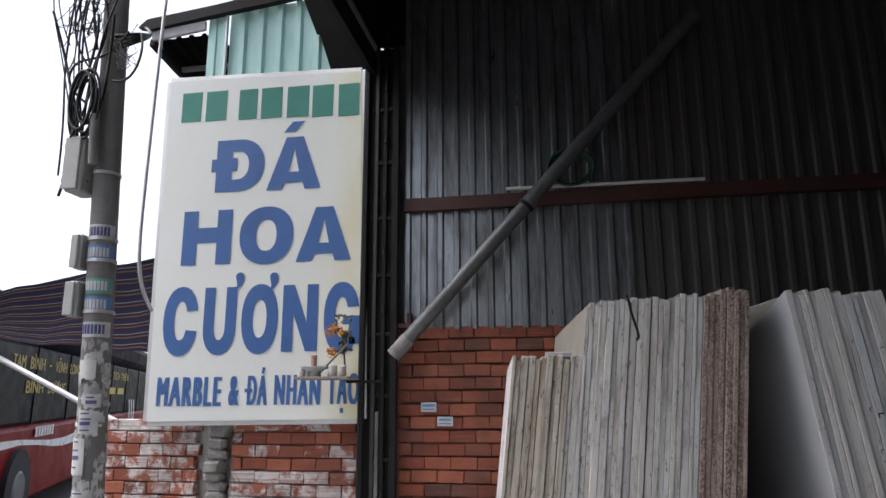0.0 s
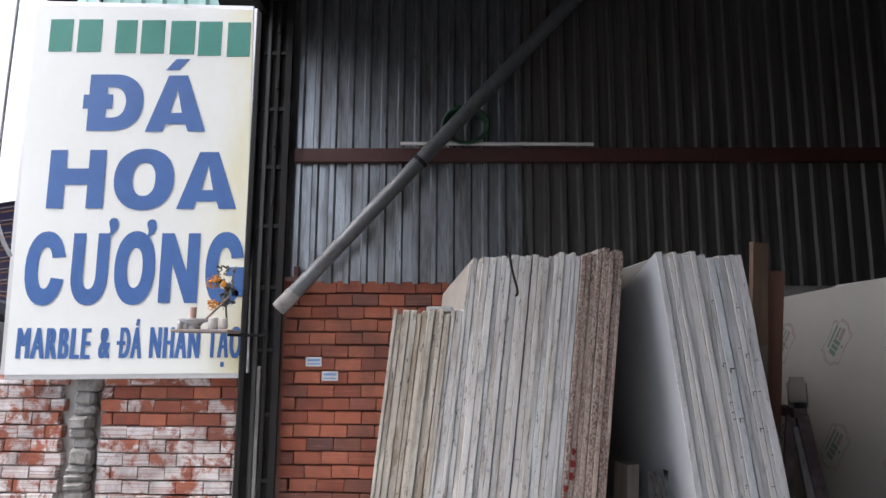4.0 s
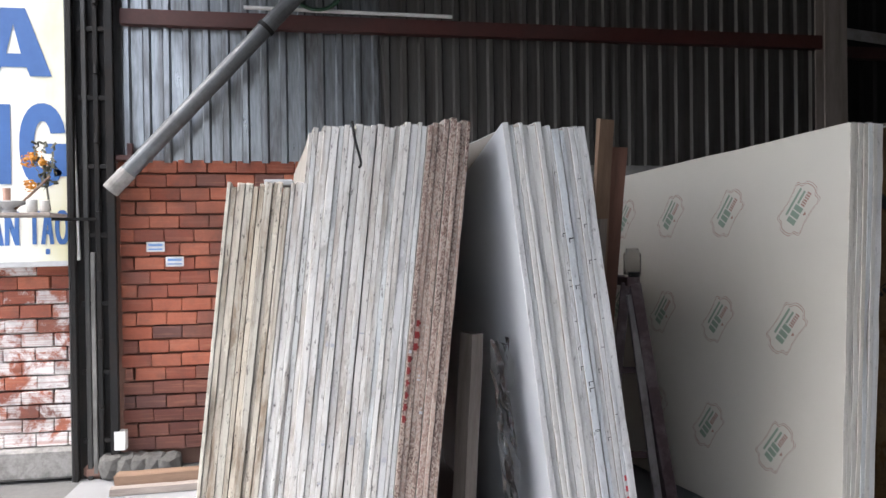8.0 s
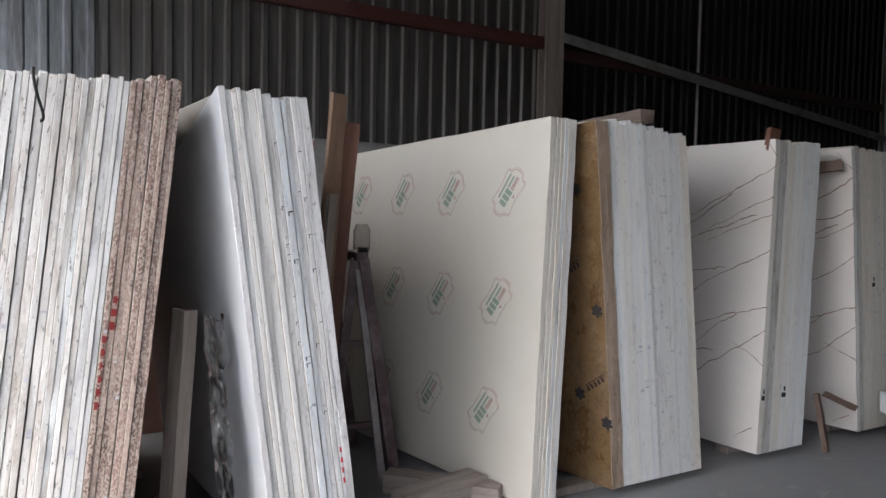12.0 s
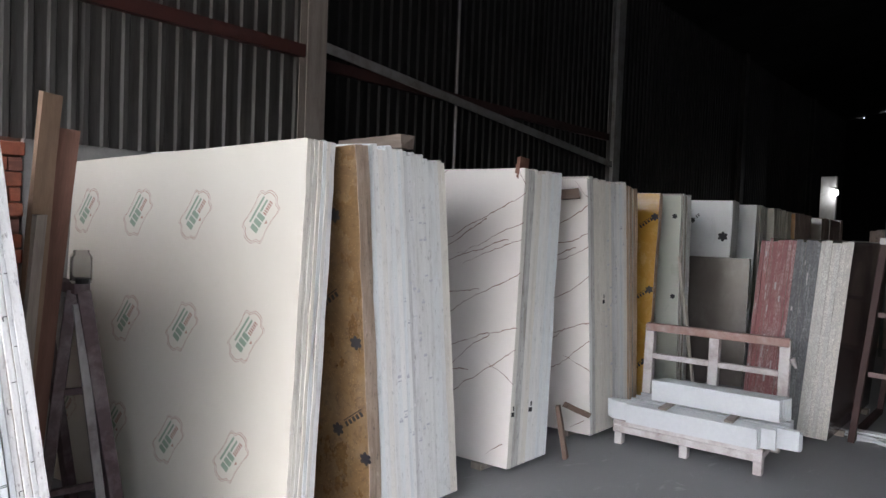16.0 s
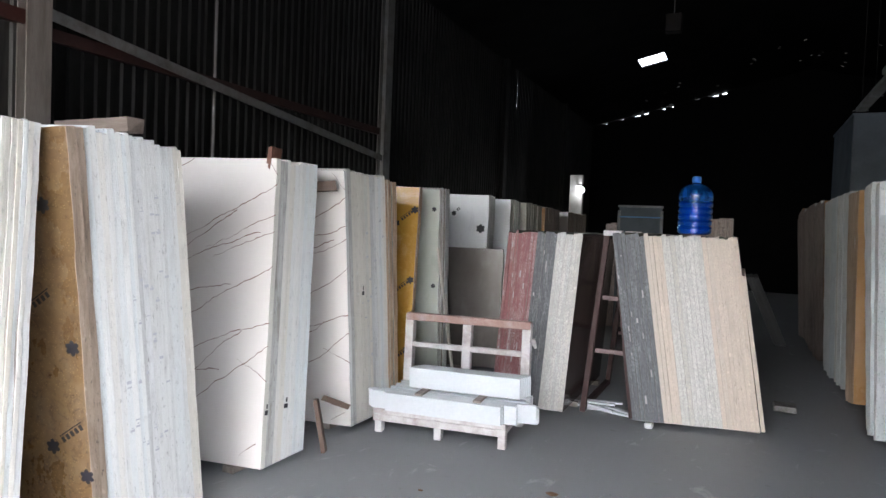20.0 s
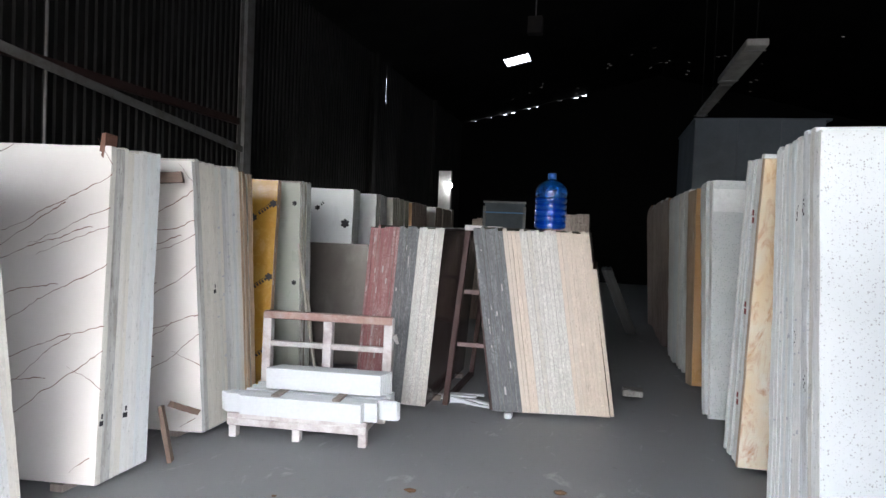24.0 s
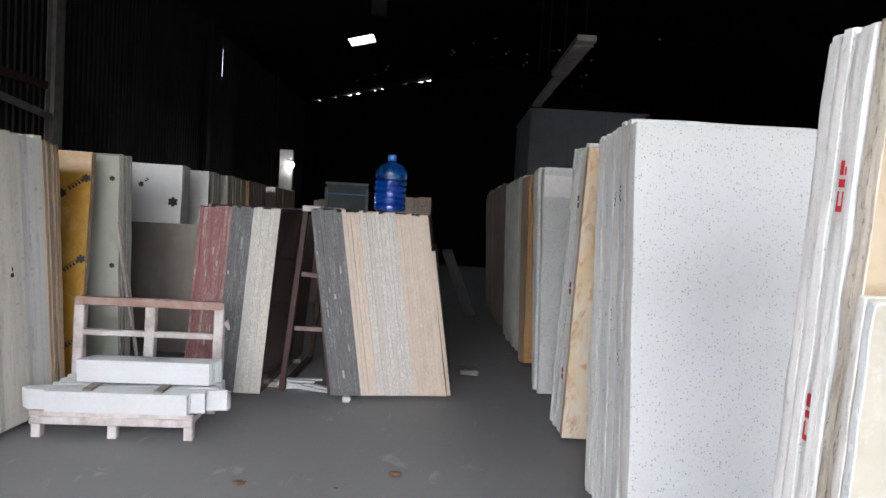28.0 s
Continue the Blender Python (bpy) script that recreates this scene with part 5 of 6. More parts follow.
for x in (7.05, 8.3):
    part("leg", bar_bm((x, 1.42, 0.0), (x, 1.27, 1.62), 0.05), M_DARKRED, rack)
    part("leg", bar_bm((x, 0.98, 0.0), (x, 1.2, 1.62), 0.05), M_DARKRED, rack)
    for z in (0.57, 1.05):
        part("rung", bar_bm((x, 1.38 - z * 0.09, z), (x, 1.0 + z * 0.12, z), 0.04), M_DIMFRAME, rack)
    part("cap", box_bm((x, 1.22, 1.63), (0.07, 0.16, 0.05), 0.004), M_DUSTYFRAME, rack)
for z, y in ((0.03, 1.42), (0.03, 0.98), (1.6, 1.27), (1.6, 1.2)):
    part("long_rail", bar_bm((7.05, y, z), (8.3, y, z), 0.05), M_DARKRED, rack)


# ---- marks on the slabs ----
M_BADGE = plain("red_brown_print", (0.3, 0.16, 0.13), 0.6, 0, 0.15)
M_BADGEGREEN = plain("grey_green_print", (0.2, 0.27, 0.21), 0.6, 0, 0.15)
M_INK = plain("black_ink", (0.015, 0.014, 0.02), 0.6)
M_REDINK = plain("red_ink", (0.5, 0.02, 0.03), 0.6)
M_DRIEDRED = plain("dark_red_paint", (0.2, 0.015, 0.015), 0.6)
M_VEIN = plain("dark_vein", (0.22, 0.12, 0.1), 0.3)


def face_y(slab, near):
    ys = [v.co.y for v in slab.data.vertices]
    return max(ys) + 0.0012 if near > 0 else min(ys) - 0.0012


def flat(bm, pts, y, mat=0):
    f = bm.faces.new([bm.verts.new((u, y, z)) for u, z in pts])
    f.material_index = mat


def turned(pts, u, z, a):
    c, s = math.cos(a), math.sin(a)
    return [(u + p * c - q * s, z + p * s + q * c) for p, q in pts]


def badge(slab, u, z, near=1, size=1.0, a=math.radians(124)):
    """A printed badge: wavy double border, a block of signs and lines, drawn as bars."""
    bm = bmesh.new()
    y = face_y(slab, near)
    n = 48

    def border(k, grow):
        t = 2 * math.pi * k / n
        c, s = math.cos(t), math.sin(t)
        rx = 0.118 * size * grow * (abs(c) ** 0.55) * (1 if c > 0 else -1)
        ry = 0.07 * size * grow * (abs(s) ** 0.55) * (1 if s > 0 else -1)
        w = 1 + 0.09 * math.cos(6 * t)
        return rx * w, ry * w
    for g0, g1 in ((1.0, 1.03), (1.09, 1.115)):
        for k in range(n):
            flat(bm, turned([border(k, g0), border(k + 1, g0), border(k + 1, g1), border(k, g1)], u, z, a), y)
    for k in range(3):
        x = -0.08 * size + 0.034 * size * k
        flat(bm, turned([(x, -0.024 * size), (x + 0.027 * size, -0.024 * size), (x + 0.027 * size, 0.026 * size), (x, 0.026 * size)], u, z, a), y, 1)
    for k in range(6):
        x = 0.024 * size + 0.013 * size * k
        flat(bm, turned([(x, 0.0), (x + 0.008 * size, 0.0), (x + 0.008 * size, 0.024 * size), (x, 0.024 * size)], u, z, a), y, 0)
    for q0, q1 in ((-0.022, -0.01), (-0.048, -0.036)):
        flat(bm, turned([(-0.06 * size if q0 < -0.03 else 0.02 * size, q0 * size), (0.09 * size, q0 * size), (0.09 * size, q1 * size), (-0.06 * size if q0 < -0.03 else 0.02 * size, q1 * size)], u, z, a), y, 1)
    flat(bm, turned([(-0.012 * size, 0.04 * size), (0.012 * size, 0.04 * size), (0, 0.054 * size)], u, z, a), y, 0)
    part("printed_badge", bm, [M_BADGE, M_BADGEGREEN], slab, "red-brown and green printed badge")


def stamp(slab, u, z, near=1, size=1.0, a=0.0, bars=6):
    """A black ink stamp: a six-petalled rosette and a row of bars."""
    y = face_y(slab, near)
    bm = bmesh.new()
    ring = []
    for k in range(48):
        t = 2 * math.pi * k / 48
        r = size * (0.027 + 0.015 * abs(math.cos(3 * t)))
        ring.append((r * math.cos(t), r * math.sin(t)))
    flat(bm, turned(ring, u, z, a), y)
    part("ink_stamp", bm, M_INK, slab, "black ink stamp")
    for k in range(bars):
        bm = bmesh.new()
        x = (0.07 + 0.032 * k) * size
        flat(bm, turned([(x, -0.014 * size), (x + 0.02 * size, -0.014 * size), (x + 0.02 * size, 0.016 * size), (x, 0.016 * size)], u, z, a), y)
        part("stamp_bar", bm, M_INK, slab)
    if bars:
        bm = bmesh.new()
        flat(bm, turned([(0.07 * size, -0.026 * size), ((0.07 + 0.032 * bars) * size, -0.026 * size), ((0.07 + 0.032 * bars) * size, -0.02 * size), (0.07 * size, -0.02 * size)], u, z, a), y)
        part("stamp_line", bm, M_INK, slab)


def edge_mark(stack, where, shapes, material, name="paint_mark", label=""):
    """A mark on the narrow side of the slab of a stack that stands nearest to the place."""
    def off(s):
        p = s.matrix_world.inverted() @ Vector(where)
        w = max(v.co.y for v in s.data.vertices)
        return abs(p.y - w / 2)
    s = min(stack, key=off)
    p = s.matrix_world.inverted() @ Vector(where)
    w = max(v.co.y for v in s.data.vertices)
    ring = len(s.data.vertices) // 4
    slip = s.data.vertices[3 * ring].co.x - s.data.vertices[0].co.x
    bm = bmesh.new()
    for y0, y1, z0, z1 in shapes:
        bm.faces.new([bm.verts.new((slip * yy - 0.0045, w * yy, p.z + zz)) for yy, zz in ((y0, z0), (y1, z0), (y1, z1), (y0, z1))])
    part(name, bm, material, s, label)


for row, zz in ((0, 1.58), (1, 1.0), (2, 0.41)):
    for k in range(4):
        badge(S_D[0], 0.27 + 0.05 * row + 0.455 * k, zz)
for u, z, b in ((0.16, 1.62, 0), (0.3, 1.13, 4), (0.06, 0.98, 0), (0.2, 0.5, 5), (0.03, 0.37, 0)):
    stamp(S_E0[0], u, z, 1, 0.9, math.radians(145), b)
for u, z in ((0.21, 1.6), (0.21, 0.95), (0.2, 0.32)):
    stamp(S_Y[0], u, z, 1, 0.85, math.radians(143), 5)
    stamp(S_Y[0], u - 0.17, z + 0.13, 1, 0.85, math.radians(143), 0)
stamp(S_W[0], 0.09, 1.57, 1, 1.3, math.radians(150), 0)
stamp(S_W[0], 0.42, 1.74, 1, 0.75, math.radians(140), 2)
for z in (1.75, 1.0):
    stamp(S_P[0], 0.06, z, 1, 0.6, math.radians(140), 0)

# each vein: where it enters, how far it runs, its fall over that run
VEINS = [(0, 1.8, 0.9, -0.4), (0.28, 1.63, 0.5, -0.22), (0, 1.6, 0.5, -0.13), (0, 1.51, 0.45, -0.16), (0.1, 1.49, 0.8, -0.22), (0, 1.28, 0.95, -0.4),
         (0, 0.92, 0.85, -0.23), (0, 0.78, 0.95, -0.5), (0.62, 1.96, 0.3, -0.11), (0.3, 1.15, 0.5, -0.1), (0.2, 0.86, 0.5, -0.3), (0.35, 0.6, 0.6, -0.12), (0.05, 0.15, 0.12, -0.07), (0.0, 0.56, 0.22, 0.08), (0.0, 1.86, 0.1, 0.1)]
for slab, lift in ((S_F[0], 0.0), (S_G0[0], -0.03)):
    y = face_y(slab, 1)
    for u0, z0, run, fall in VEINS:
        bm = bmesh.new()
        n = max(5, round(run * 40))
        drift, pts = 0.0, []
        for k in range(n + 1):
            drift += rng.uniform(-0.009, 0.009)
            pts.append((u0 + run * k / n, z0 + lift + 1.35 * fall * k / n + drift + rng.uniform(-0.004, 0.004)))
        wide = [max(0.0006, 0.004 * (1 - 0.75 * k / len(pts)) * rng.uniform(0.4, 1.2)) for k in range(len(pts))]
        for k in range(len(pts) - 1):
            (u0, z0), (u1, z1) = pts[k], pts[k + 1]
            flat(bm, [(u0, z0 - wide[k]), (u1, z1 - wide[k + 1]), (u1, z1 + wide[k + 1]), (u0, z0 + wide[k])], y)
        part("stone_vein", bm, M_VEIN, slab, "dark red-brown vein")

for k in range(9):
    f = k / 8
    edge_mark(S_B, (0.735 - 0.062 * f, YF, 1.17 - 0.38 * f), [(0.1 + 0.3 * rng.random(), 0.75 + 0.2 * rng.random(), -0.012, 0.01 + 0.008 * rng.random()), (0.0, 0.7, -0.004, 0.006)], M_DRIEDRED, "paint_mark", "dark red paint blotch")
for k in range(4):
    edge_mark(S_C, (1.585 + 0.006 * k, YF, 0.5 - 0.045 * k), [(0.2, 0.8, -0.012, 0.012)], M_REDINK, "paint_mark", "red paint dash")
for k in range(26):
    z = rng.uniform(0.55, 1.8)
    x = 1.38 + 0.144 * (1.97 - z) - rng.uniform(0.0, 0.12)
    edge_mark(S_C, (x, YF, z), [(0.1, 0.75, 0, 0.003), (0.6, 0.75, -0.014, 0.0)][: rng.choice((1, 2))], M_INK, "pencil_mark", "dark pencil mark")
for x, z in ((2.765, 1.74), (2.835, 1.145)):
    edge_mark(R_K, (x, -0.92, z), [(0.12, 0.85, -0.05, -0.035), (0.12, 0.3, -0.035, 0.0), (0.65, 0.85, -0.035, 0.0), (0.12, 0.85, 0.01, 0.03), (0.4, 0.85, 0.04, 0.075), (0.12, 0.3, 0.04, 0.06)], M_REDINK, "paint_mark", "bright red printed mark")
for z in (0.5, 1.15, 1.78):
    edge_mark(R_2, (5.95 + 0.12 * (1.9 - z), -0.9, z), [(0.1, 0.8, -0.04, 0.0), (0.3, 0.9, 0.01, 0.05)], M_DRIEDRED, "paint_mark", "dull red printed mark")
for x, z in ((4.72, 1.8), (4.84, 1.78), (4.62, 1.6), (4.78, 1.14), (4.86, 1.12), (4.94, 1.16), (4.55, 0.96)):
    bits = [(a, a + rng.uniform(0.15, 0.4), b, b + rng.uniform(0.006, 0.022)) for a, b in ((rng.uniform(0.05, 0.55), -0.045 + 0.018 * k) for k in range(5))]
    edge_mark(R_1, (x, -0.92, z), bits, M_INK, "ink_mark", "dark ink scribble")
for x, z in ((4.38, 0.42), (4.56, 0.42), (5.5, 1.1)):
    edge_mark(S_F if 4.3 < x < 4.9 else S_G if x > 5 else S_E, (x, YF, z), [(0.1, 0.8, -0.03, 0.0), (0.2, 0.5, 0.01, 0.04)], M_INK, "ink_mark", "small black ink mark")

film_band = bmesh.new()
edge = [0.0]
while edge[-1] < 1.6:
    edge.append(edge[-1] + rng.uniform(0.04, 0.09))
y_film = face_y(R_3[0], -1)
lows = [1.86 + rng.uniform(-0.006, 0.006) for _ in edge]
for k in range(len(edge) - 1):
    flat(film_band, [(edge[k] + 0.01, lows[k]), (edge[k + 1] + 0.01, lows[k + 1]), (edge[k + 1] + 0.01, 2.08), (edge[k] + 0.01, 2.08)], y_film)
part("film_band", film_band, plain("milky_film", (0.78, 0.79, 0.79), 0.35), R_3[0], "band of milky plastic film along the top")
M_GREYINK = plain("grey_blue_ink", (0.47, 0.48, 0.52), 0.6)
for stack, x0, x1, z0, z1, n, y in ((S_E, 3.3, 3.55, 0.4, 1.75, 34, YF), (S_G, 5.5, 5.8, 0.5, 1.7, 14, YF), (R_1, 4.45, 5.1, 0.4, 1.9, 30, YR), (R_2, 5.9, 6.3, 0.4, 1.8, 14, YR), (S_B, 0.3, 0.75, 0.3, 1.6, 16, YF)):
    for k in range(n):
        z, q = rng.uniform(z0, z1), rng.random()
        edge_mark(stack, (x0 + (x1 - x0) * q, y, z), [(0.15, 0.8, 0, 0.004 + 0.012 * rng.random()), (0.3, 0.6, 0.016, 0.022)][: rng.choice((1, 2))], M_GREYINK, "ink_mark", "faint grey-blue ink mark")

M_SCUFF = plain("pale_scuff", (0.36, 0.33, 0.33), 0.7)
M_SCRAP = plain("white_film_scrap", (0.75, 0.75, 0.74), 0.3)
for stack, y0, y1, n in ((M_1, 1.98, 2.18, 26), (M_1, 1.8, 1.92, 6), (M_2, 0.72, 0.93, 12)):
    for k in range(n):
        z, q = rng.uniform(0.15, 1.5), rng.random()
        shift = (-0.07 if stack is M_1 else 0.155) * z
        edge_mark(stack, (XF, y0 + (y1 - y0) * q + shift, z), [(0.3 + 0.2 * rng.random(), 0.55 + 0.2 * rng.random(), 0, rng.uniform(0.01, 0.07))], M_SCUFF, "scuff_mark", "pale scuff on the sawn edge")
for k in range(24):
    z = rng.uniform(0.2, 1.9)
    edge_mark(S_Y, (6.37 + 0.115 * z, YF, z), [(0.1 + 0.4 * rng.random(), 0.5 + 0.4 * rng.random(), 0, rng.uniform(0.008, 0.05))], M_SCRAP, "film_scrap", "torn scrap of white film")

# ---- timber, trestle and odds and ends along the left row ----
M_WOODPALE = worn("pale_stick_wood", (0.5, 0.45, 0.4), (0.6, 0.56, 0.5), (0.35, 0.3, 0.26), 0.5, 4, 30, 0.8, 0, (6, 6, 0.6))


def plank(a, b, w, d, mat, label, name="wooden_plank", group=""):
    m, n = along(a, b)
    bm = bmesh.new()
    cnt = 7
    prev = None
    for k in range(cnt + 1):
        z = n * k / cnt
        j = [rng.uniform(-0.002, 0.002) for _ in range(4)]
        ring = [bm.verts.new((sx * w / 2 + j[i], sy * d / 2 + j[3 - i], z + (rng.uniform(-0.006, 0.006) if k in (0, cnt) else 0))) for i, (sx, sy) in enumerate(((-1, -1), (1, -1), (1, 1), (-1, 1)))]
        if prev:
            for i in range(4):
                bm.faces.new((prev[i], prev[(i + 1) % 4], ring[(i + 1) % 4], ring[i]))
        else:
            bm.faces.new(ring[::-1])
        prev = ring
    bm.faces.new(prev)
    ob = part(name, bm, mat)
    ob.matrix_world = m
    return tagged(ob, label, "plank", group)


plank((1.7, 3.62, 0.01), (1.86, 3.66, 2.14), 0.03, 0.09, M_WOOD, "narrow raw wooden plank standing between stacks")
plank((1.76, 3.72, 0.01), (1.935, 3.7, 2.0), 0.035, 0.12, M_REDWOOD, "reddish brown plank standing between stacks")
plank((1.66, 3.5, 0.01), (1.79, 3.55, 1.6), 0.025, 0.05, M_GREYWOOD, "thin grey batten standing between stacks")
plank((3.33, 3.4, 2.05), (3.335, 2.89, 2.06), 0.1, 0.07, M_DUSTWOOD, "dusty squared timber lying across the slab tops")
plank((4.47, 2.95, 1.952), (4.47, 2.935, 2.09), 0.1, 0.03, M_REDWOOD, "short reddish wooden block standing on the veined slabs")
plank((4.98, 3.05, 1.87), (5.08, 2.86, 1.89), 0.11, 0.07, M_DARKWOOD, "timber block wedged between slab tops")
plank((4.93, 2.79, 0.01), (4.91, 2.86, 0.38), 0.05, 0.03, M_DARKWOOD, "short brown prop leaning at the slab foot")
plank((5.02, 2.86, 0.36), (5.2, 2.78, 0.27), 0.06, 0.04, M_DARKWOOD, "grey wooden wedge beside the veined slab")
plank((2.0, 3.12, 0.08), (2.5, 3.2, 0.08), 0.15, 0.12, M_GREYWOOD, "grey timber baulk lying on the floor")
plank((2.1, 3.5, 0.06), (2.55, 3.05, 0.06), 0.12, 0.1, M_GREYWOOD, "grey timber baulk lying on the floor")
plank((-0.93, 4.62, 0.06), (-0.2, 4.66, 0.06), 0.1, 0.07, M_WOOD, "raw timber lying on the floor by the brick wall")
plank((-0.93, 4.52, 0.025), (-0.1, 4.56, 0.025), 0.06, 0.04, M_GREYWOOD, "grey batten lying on the floor by the brick wall")
plank((0.948, 3.17, 0.01), (1.02, 3.2, 1.08), 0.1, 0.06, M_GREYWOOD, "grey post standing between two stacks")

plank((7.14, 2.72, 0.01), (6.84, 2.83, 1.42), 0.024, 0.018, M_WOODPALE, "thin pale stick leaning between the slabs", "wooden_stick")
plank((7.2, 2.76, 0.01), (7.1, 2.84, 0.95), 0.018, 0.014, M_WOODPALE, "thin pale stick leaning between the slabs", "wooden_stick")

trestle = thing("trestle", "flaking maroon steel trestle between the stacks", "trestle")
part("leg", bar_bm((2.2, 3.62, 0.0), (2.0, 3.65, 1.26), 0.11, 0.06), M_PURPLE, trestle)
part("leg", bar_bm((1.85, 3.72, 0.0), (1.97, 3.67, 1.26), 0.075, 0.05), M_PURPLE, trestle)
M_FLAKED = worn("flaked_white_paint", (0.2, 0.185, 0.185), (0.32, 0.3, 0.3), (0.06, 0.035, 0.037), 0.9, 9, 40, 0.7, 0, (1, 1, 0.5))
part("inner_leg", bar_bm((2.12, 3.6, 0.0), (1.975, 3.635, 1.2), 0.045, 0.04), M_FLAKED, trestle, "leg with flaking white paint")
part("leg", bar_bm((2.2, 4.25, 0.0), (2.0, 4.2, 1.26), 0.055, 0.05), M_PURPLE, trestle)
part("leg", bar_bm((1.85, 4.3, 0.0), (1.97, 4.22, 1.26), 0.05, 0.05), M_PURPLE, trestle)
part("top_bar", bar_bm((1.985, 3.6, 1.27), (1.985, 4.3, 1.27), 0.07, 0.05), M_PURPLE, trestle)
for z, x0, x1 in ((0.33, 1.88, 2.16), (0.79, 1.92, 2.09), (1.14, 1.95, 2.03)):
    part("rung", bar_bm((x0, 3.67, z), (x1, 3.63, z), 0.03), M_PURPLE, trestle)
part("knob", tube_bm((1.985, 3.6, 1.295), (1.985, 3.6, 1.32), 0.03), M_DARKSTEEL, trestle)
jar = tagged(part("glass_jar", lathe([(0.038, 0), (0.042, 0.01), (0.042, 0.12), (0.03, 0.14), (0.03, 0.15), (0.026, 0.15), (0.026, 0.13), (0.037, 0.115), (0.037, 0.012)], 16), plain("clouded_plastic", (0.85, 0.85, 0.84), 0.1), smooth=True), "clouded empty jar standing on the trestle", "jar")
jar.scale = (1.1, 1.1, 1.0)
jar.location = (1.985, 3.62, 1.296)
bpy.data.materials["clouded_plastic"].node_tree.nodes["Principled BSDF"].inputs["IOR"].default_value = 1.05
bpy.data.materials["clouded_plastic"].node_tree.nodes["Principled BSDF"].inputs["Transmission Weight"].default_value = 0.97
hook = thing("wire_hook", "bent dark wire hooked over the slab stack", "wire")
wire("wire", [(0.49, 2.9, 1.97), (0.488, 2.84, 1.95), (0.5, 2.84, 1.86), (0.53, 2.84, 1.79), (0.51, 2.84, 1.785)], 0.005, M_DARKSTEEL, hook)
offcut = tagged(part("stone_offcut", box_bm((0.2, 2.98, 1.735), (0.11, 0.09, 0.025), 0.004), F_DULLWHITE), "white stone offcut lying on the low stack", "stone")
film = bmesh.new()
gv = [[film.verts.new((1.07 + 0.07 * i / 8 + rng.uniform(-0.012, 0.012) + 0.06 * (1 - k / 22), 3.02 + 0.05 * math.sin(i * 1.3 + k * 0.7) + rng.uniform(-0.02, 0.02), 0.12 + 0.95 * k / 22 + rng.uniform(-0.012, 0.012))) for i in range(9)] for k in range(23)]
for k in range(22):
    for i in range(8):
        film.faces.new((gv[k][i], gv[k][i + 1], gv[k + 1][i + 1], gv[k + 1][i]))
M_FILM = plain("clear_film", (0.85, 0.85, 0.85), 0.05)
M_FILM.node_tree.nodes["Principled BSDF"].inputs["Transmission Weight"].default_value = 0.98
tagged(part("plastic_film", film, M_FILM), "crumpled plastic film between two stacks", "plastic film")
carton = thing("white_box", "small white box on the ledge by the gate post", "box", at=(-0.97, 4.86, 0.18))
part("body", box_bm((0, 0, 0.06), (0.07, 0.06, 0.12), 0.004), plain("white_card", (0.7, 0.7, 0.68), 0.7), carton)
part("flap", box_bm((0.0, 0.0, 0.122), (0.07, 0.06, 0.004)), plain("grey_card", (0.5, 0.5, 0.48), 0.7), carton)
M_DARKCEMENT = worn("dark_damp_cement", (0.06, 0.058, 0.055), (0.13, 0.127, 0.12), (0.03, 0.028, 0.026), 0.8, 8, 50, 0.95, relief=0.9)
ledge = thing("cement_ledge", "rough dark cement lumps at the foot of the brick wall", "ledge")
for k in range(5):
    lump = bmesh.new()
    bmesh.ops.create_icosphere(lump, subdivisions=2, radius=0.1)
    for v in lump.verts:
        v.co = Vector((v.co.x * 0.85, v.co.y * 1.1, max(-0.08, min(0.075, v.co.z * 1.2)))) + Vector([rng.uniform(-0.009, 0.009) for _ in range(3)])
    lump.transform(Matrix.Translation((-1.02 + 0.085 * k, 4.85 + rng.uniform(-0.02, 0.03), 0.08 - 0.006 * k)))
    part("lump", lump, M_DARKCEMENT, ledge)
for k, (x, z) in enumerate(((-0.76, 1.49), (-0.64, 1.39))):
    nt_ = thing("wall_sticker", "small blue and white sticker on the brick wall", "sticker", "stickers on the brick wall", at=(x, WALL - 0.052, z))
    part("paper", box_bm((0, 0, 0), (0.115, 0.002, 0.066)), M_PAPER[0], nt_)
    for i, (zz, hh) in enumerate(((0.012, 0.016), (-0.016, 0.009))):
        part("print_bar", box_bm((0, -0.002, zz), (0.09, 0.001, hh)), M_PAPER[2], nt_)

# ---- steel pallet with stone strips ----
TURN = Matrix.Translation((5.94, 2.24, 0)) @ Matrix.Rotation(0.095, 4, "Z") @ Matrix.Translation((-5.99, -2.26, 0))
pallet = thing("steel_pallet", "dust-covered steel pallet frame with a high back", "pallet")
pallet.matrix_world = TURN
for y in (1.77, 2.27, 2.76):
    for x in (5.68, 6.3):
        part("foot", box_bm((x, y, 0.055), (0.07, 0.06, 0.11), 0.005), M_DUSTYFRAME, pallet)
    part("base_beam", box_bm((5.99, y, 0.13), (0.74, 0.06, 0.05), 0.005), M_DUSTYFRAME, pallet)
for x in (5.66, 6.0, 6.3):
    part("cross_beam", box_bm((x, 2.27, 0.165), (0.05, 1.06, 0.04), 0.005), M_DUSTYFRAME, pallet)
for y in (1.74, 2.25, 2.77):
    part("back_post", bar_bm((6.3, y, 0.14), (6.32, y, 0.86), 0.075, 0.08, 0.006), M_DUSTYFRAME, pallet)
part("front_rail", box_bm((5.645, 2.265, 0.125), (0.05, 1.06, 0.055), 0.006), M_DUSTYFRAME, pallet)
part("top_rail", box_bm((6.3, 2.255, 0.84), (0.06, 1.09, 0.065), 0.006), M_RUSTFRAME, pallet, "rust-red top rail")
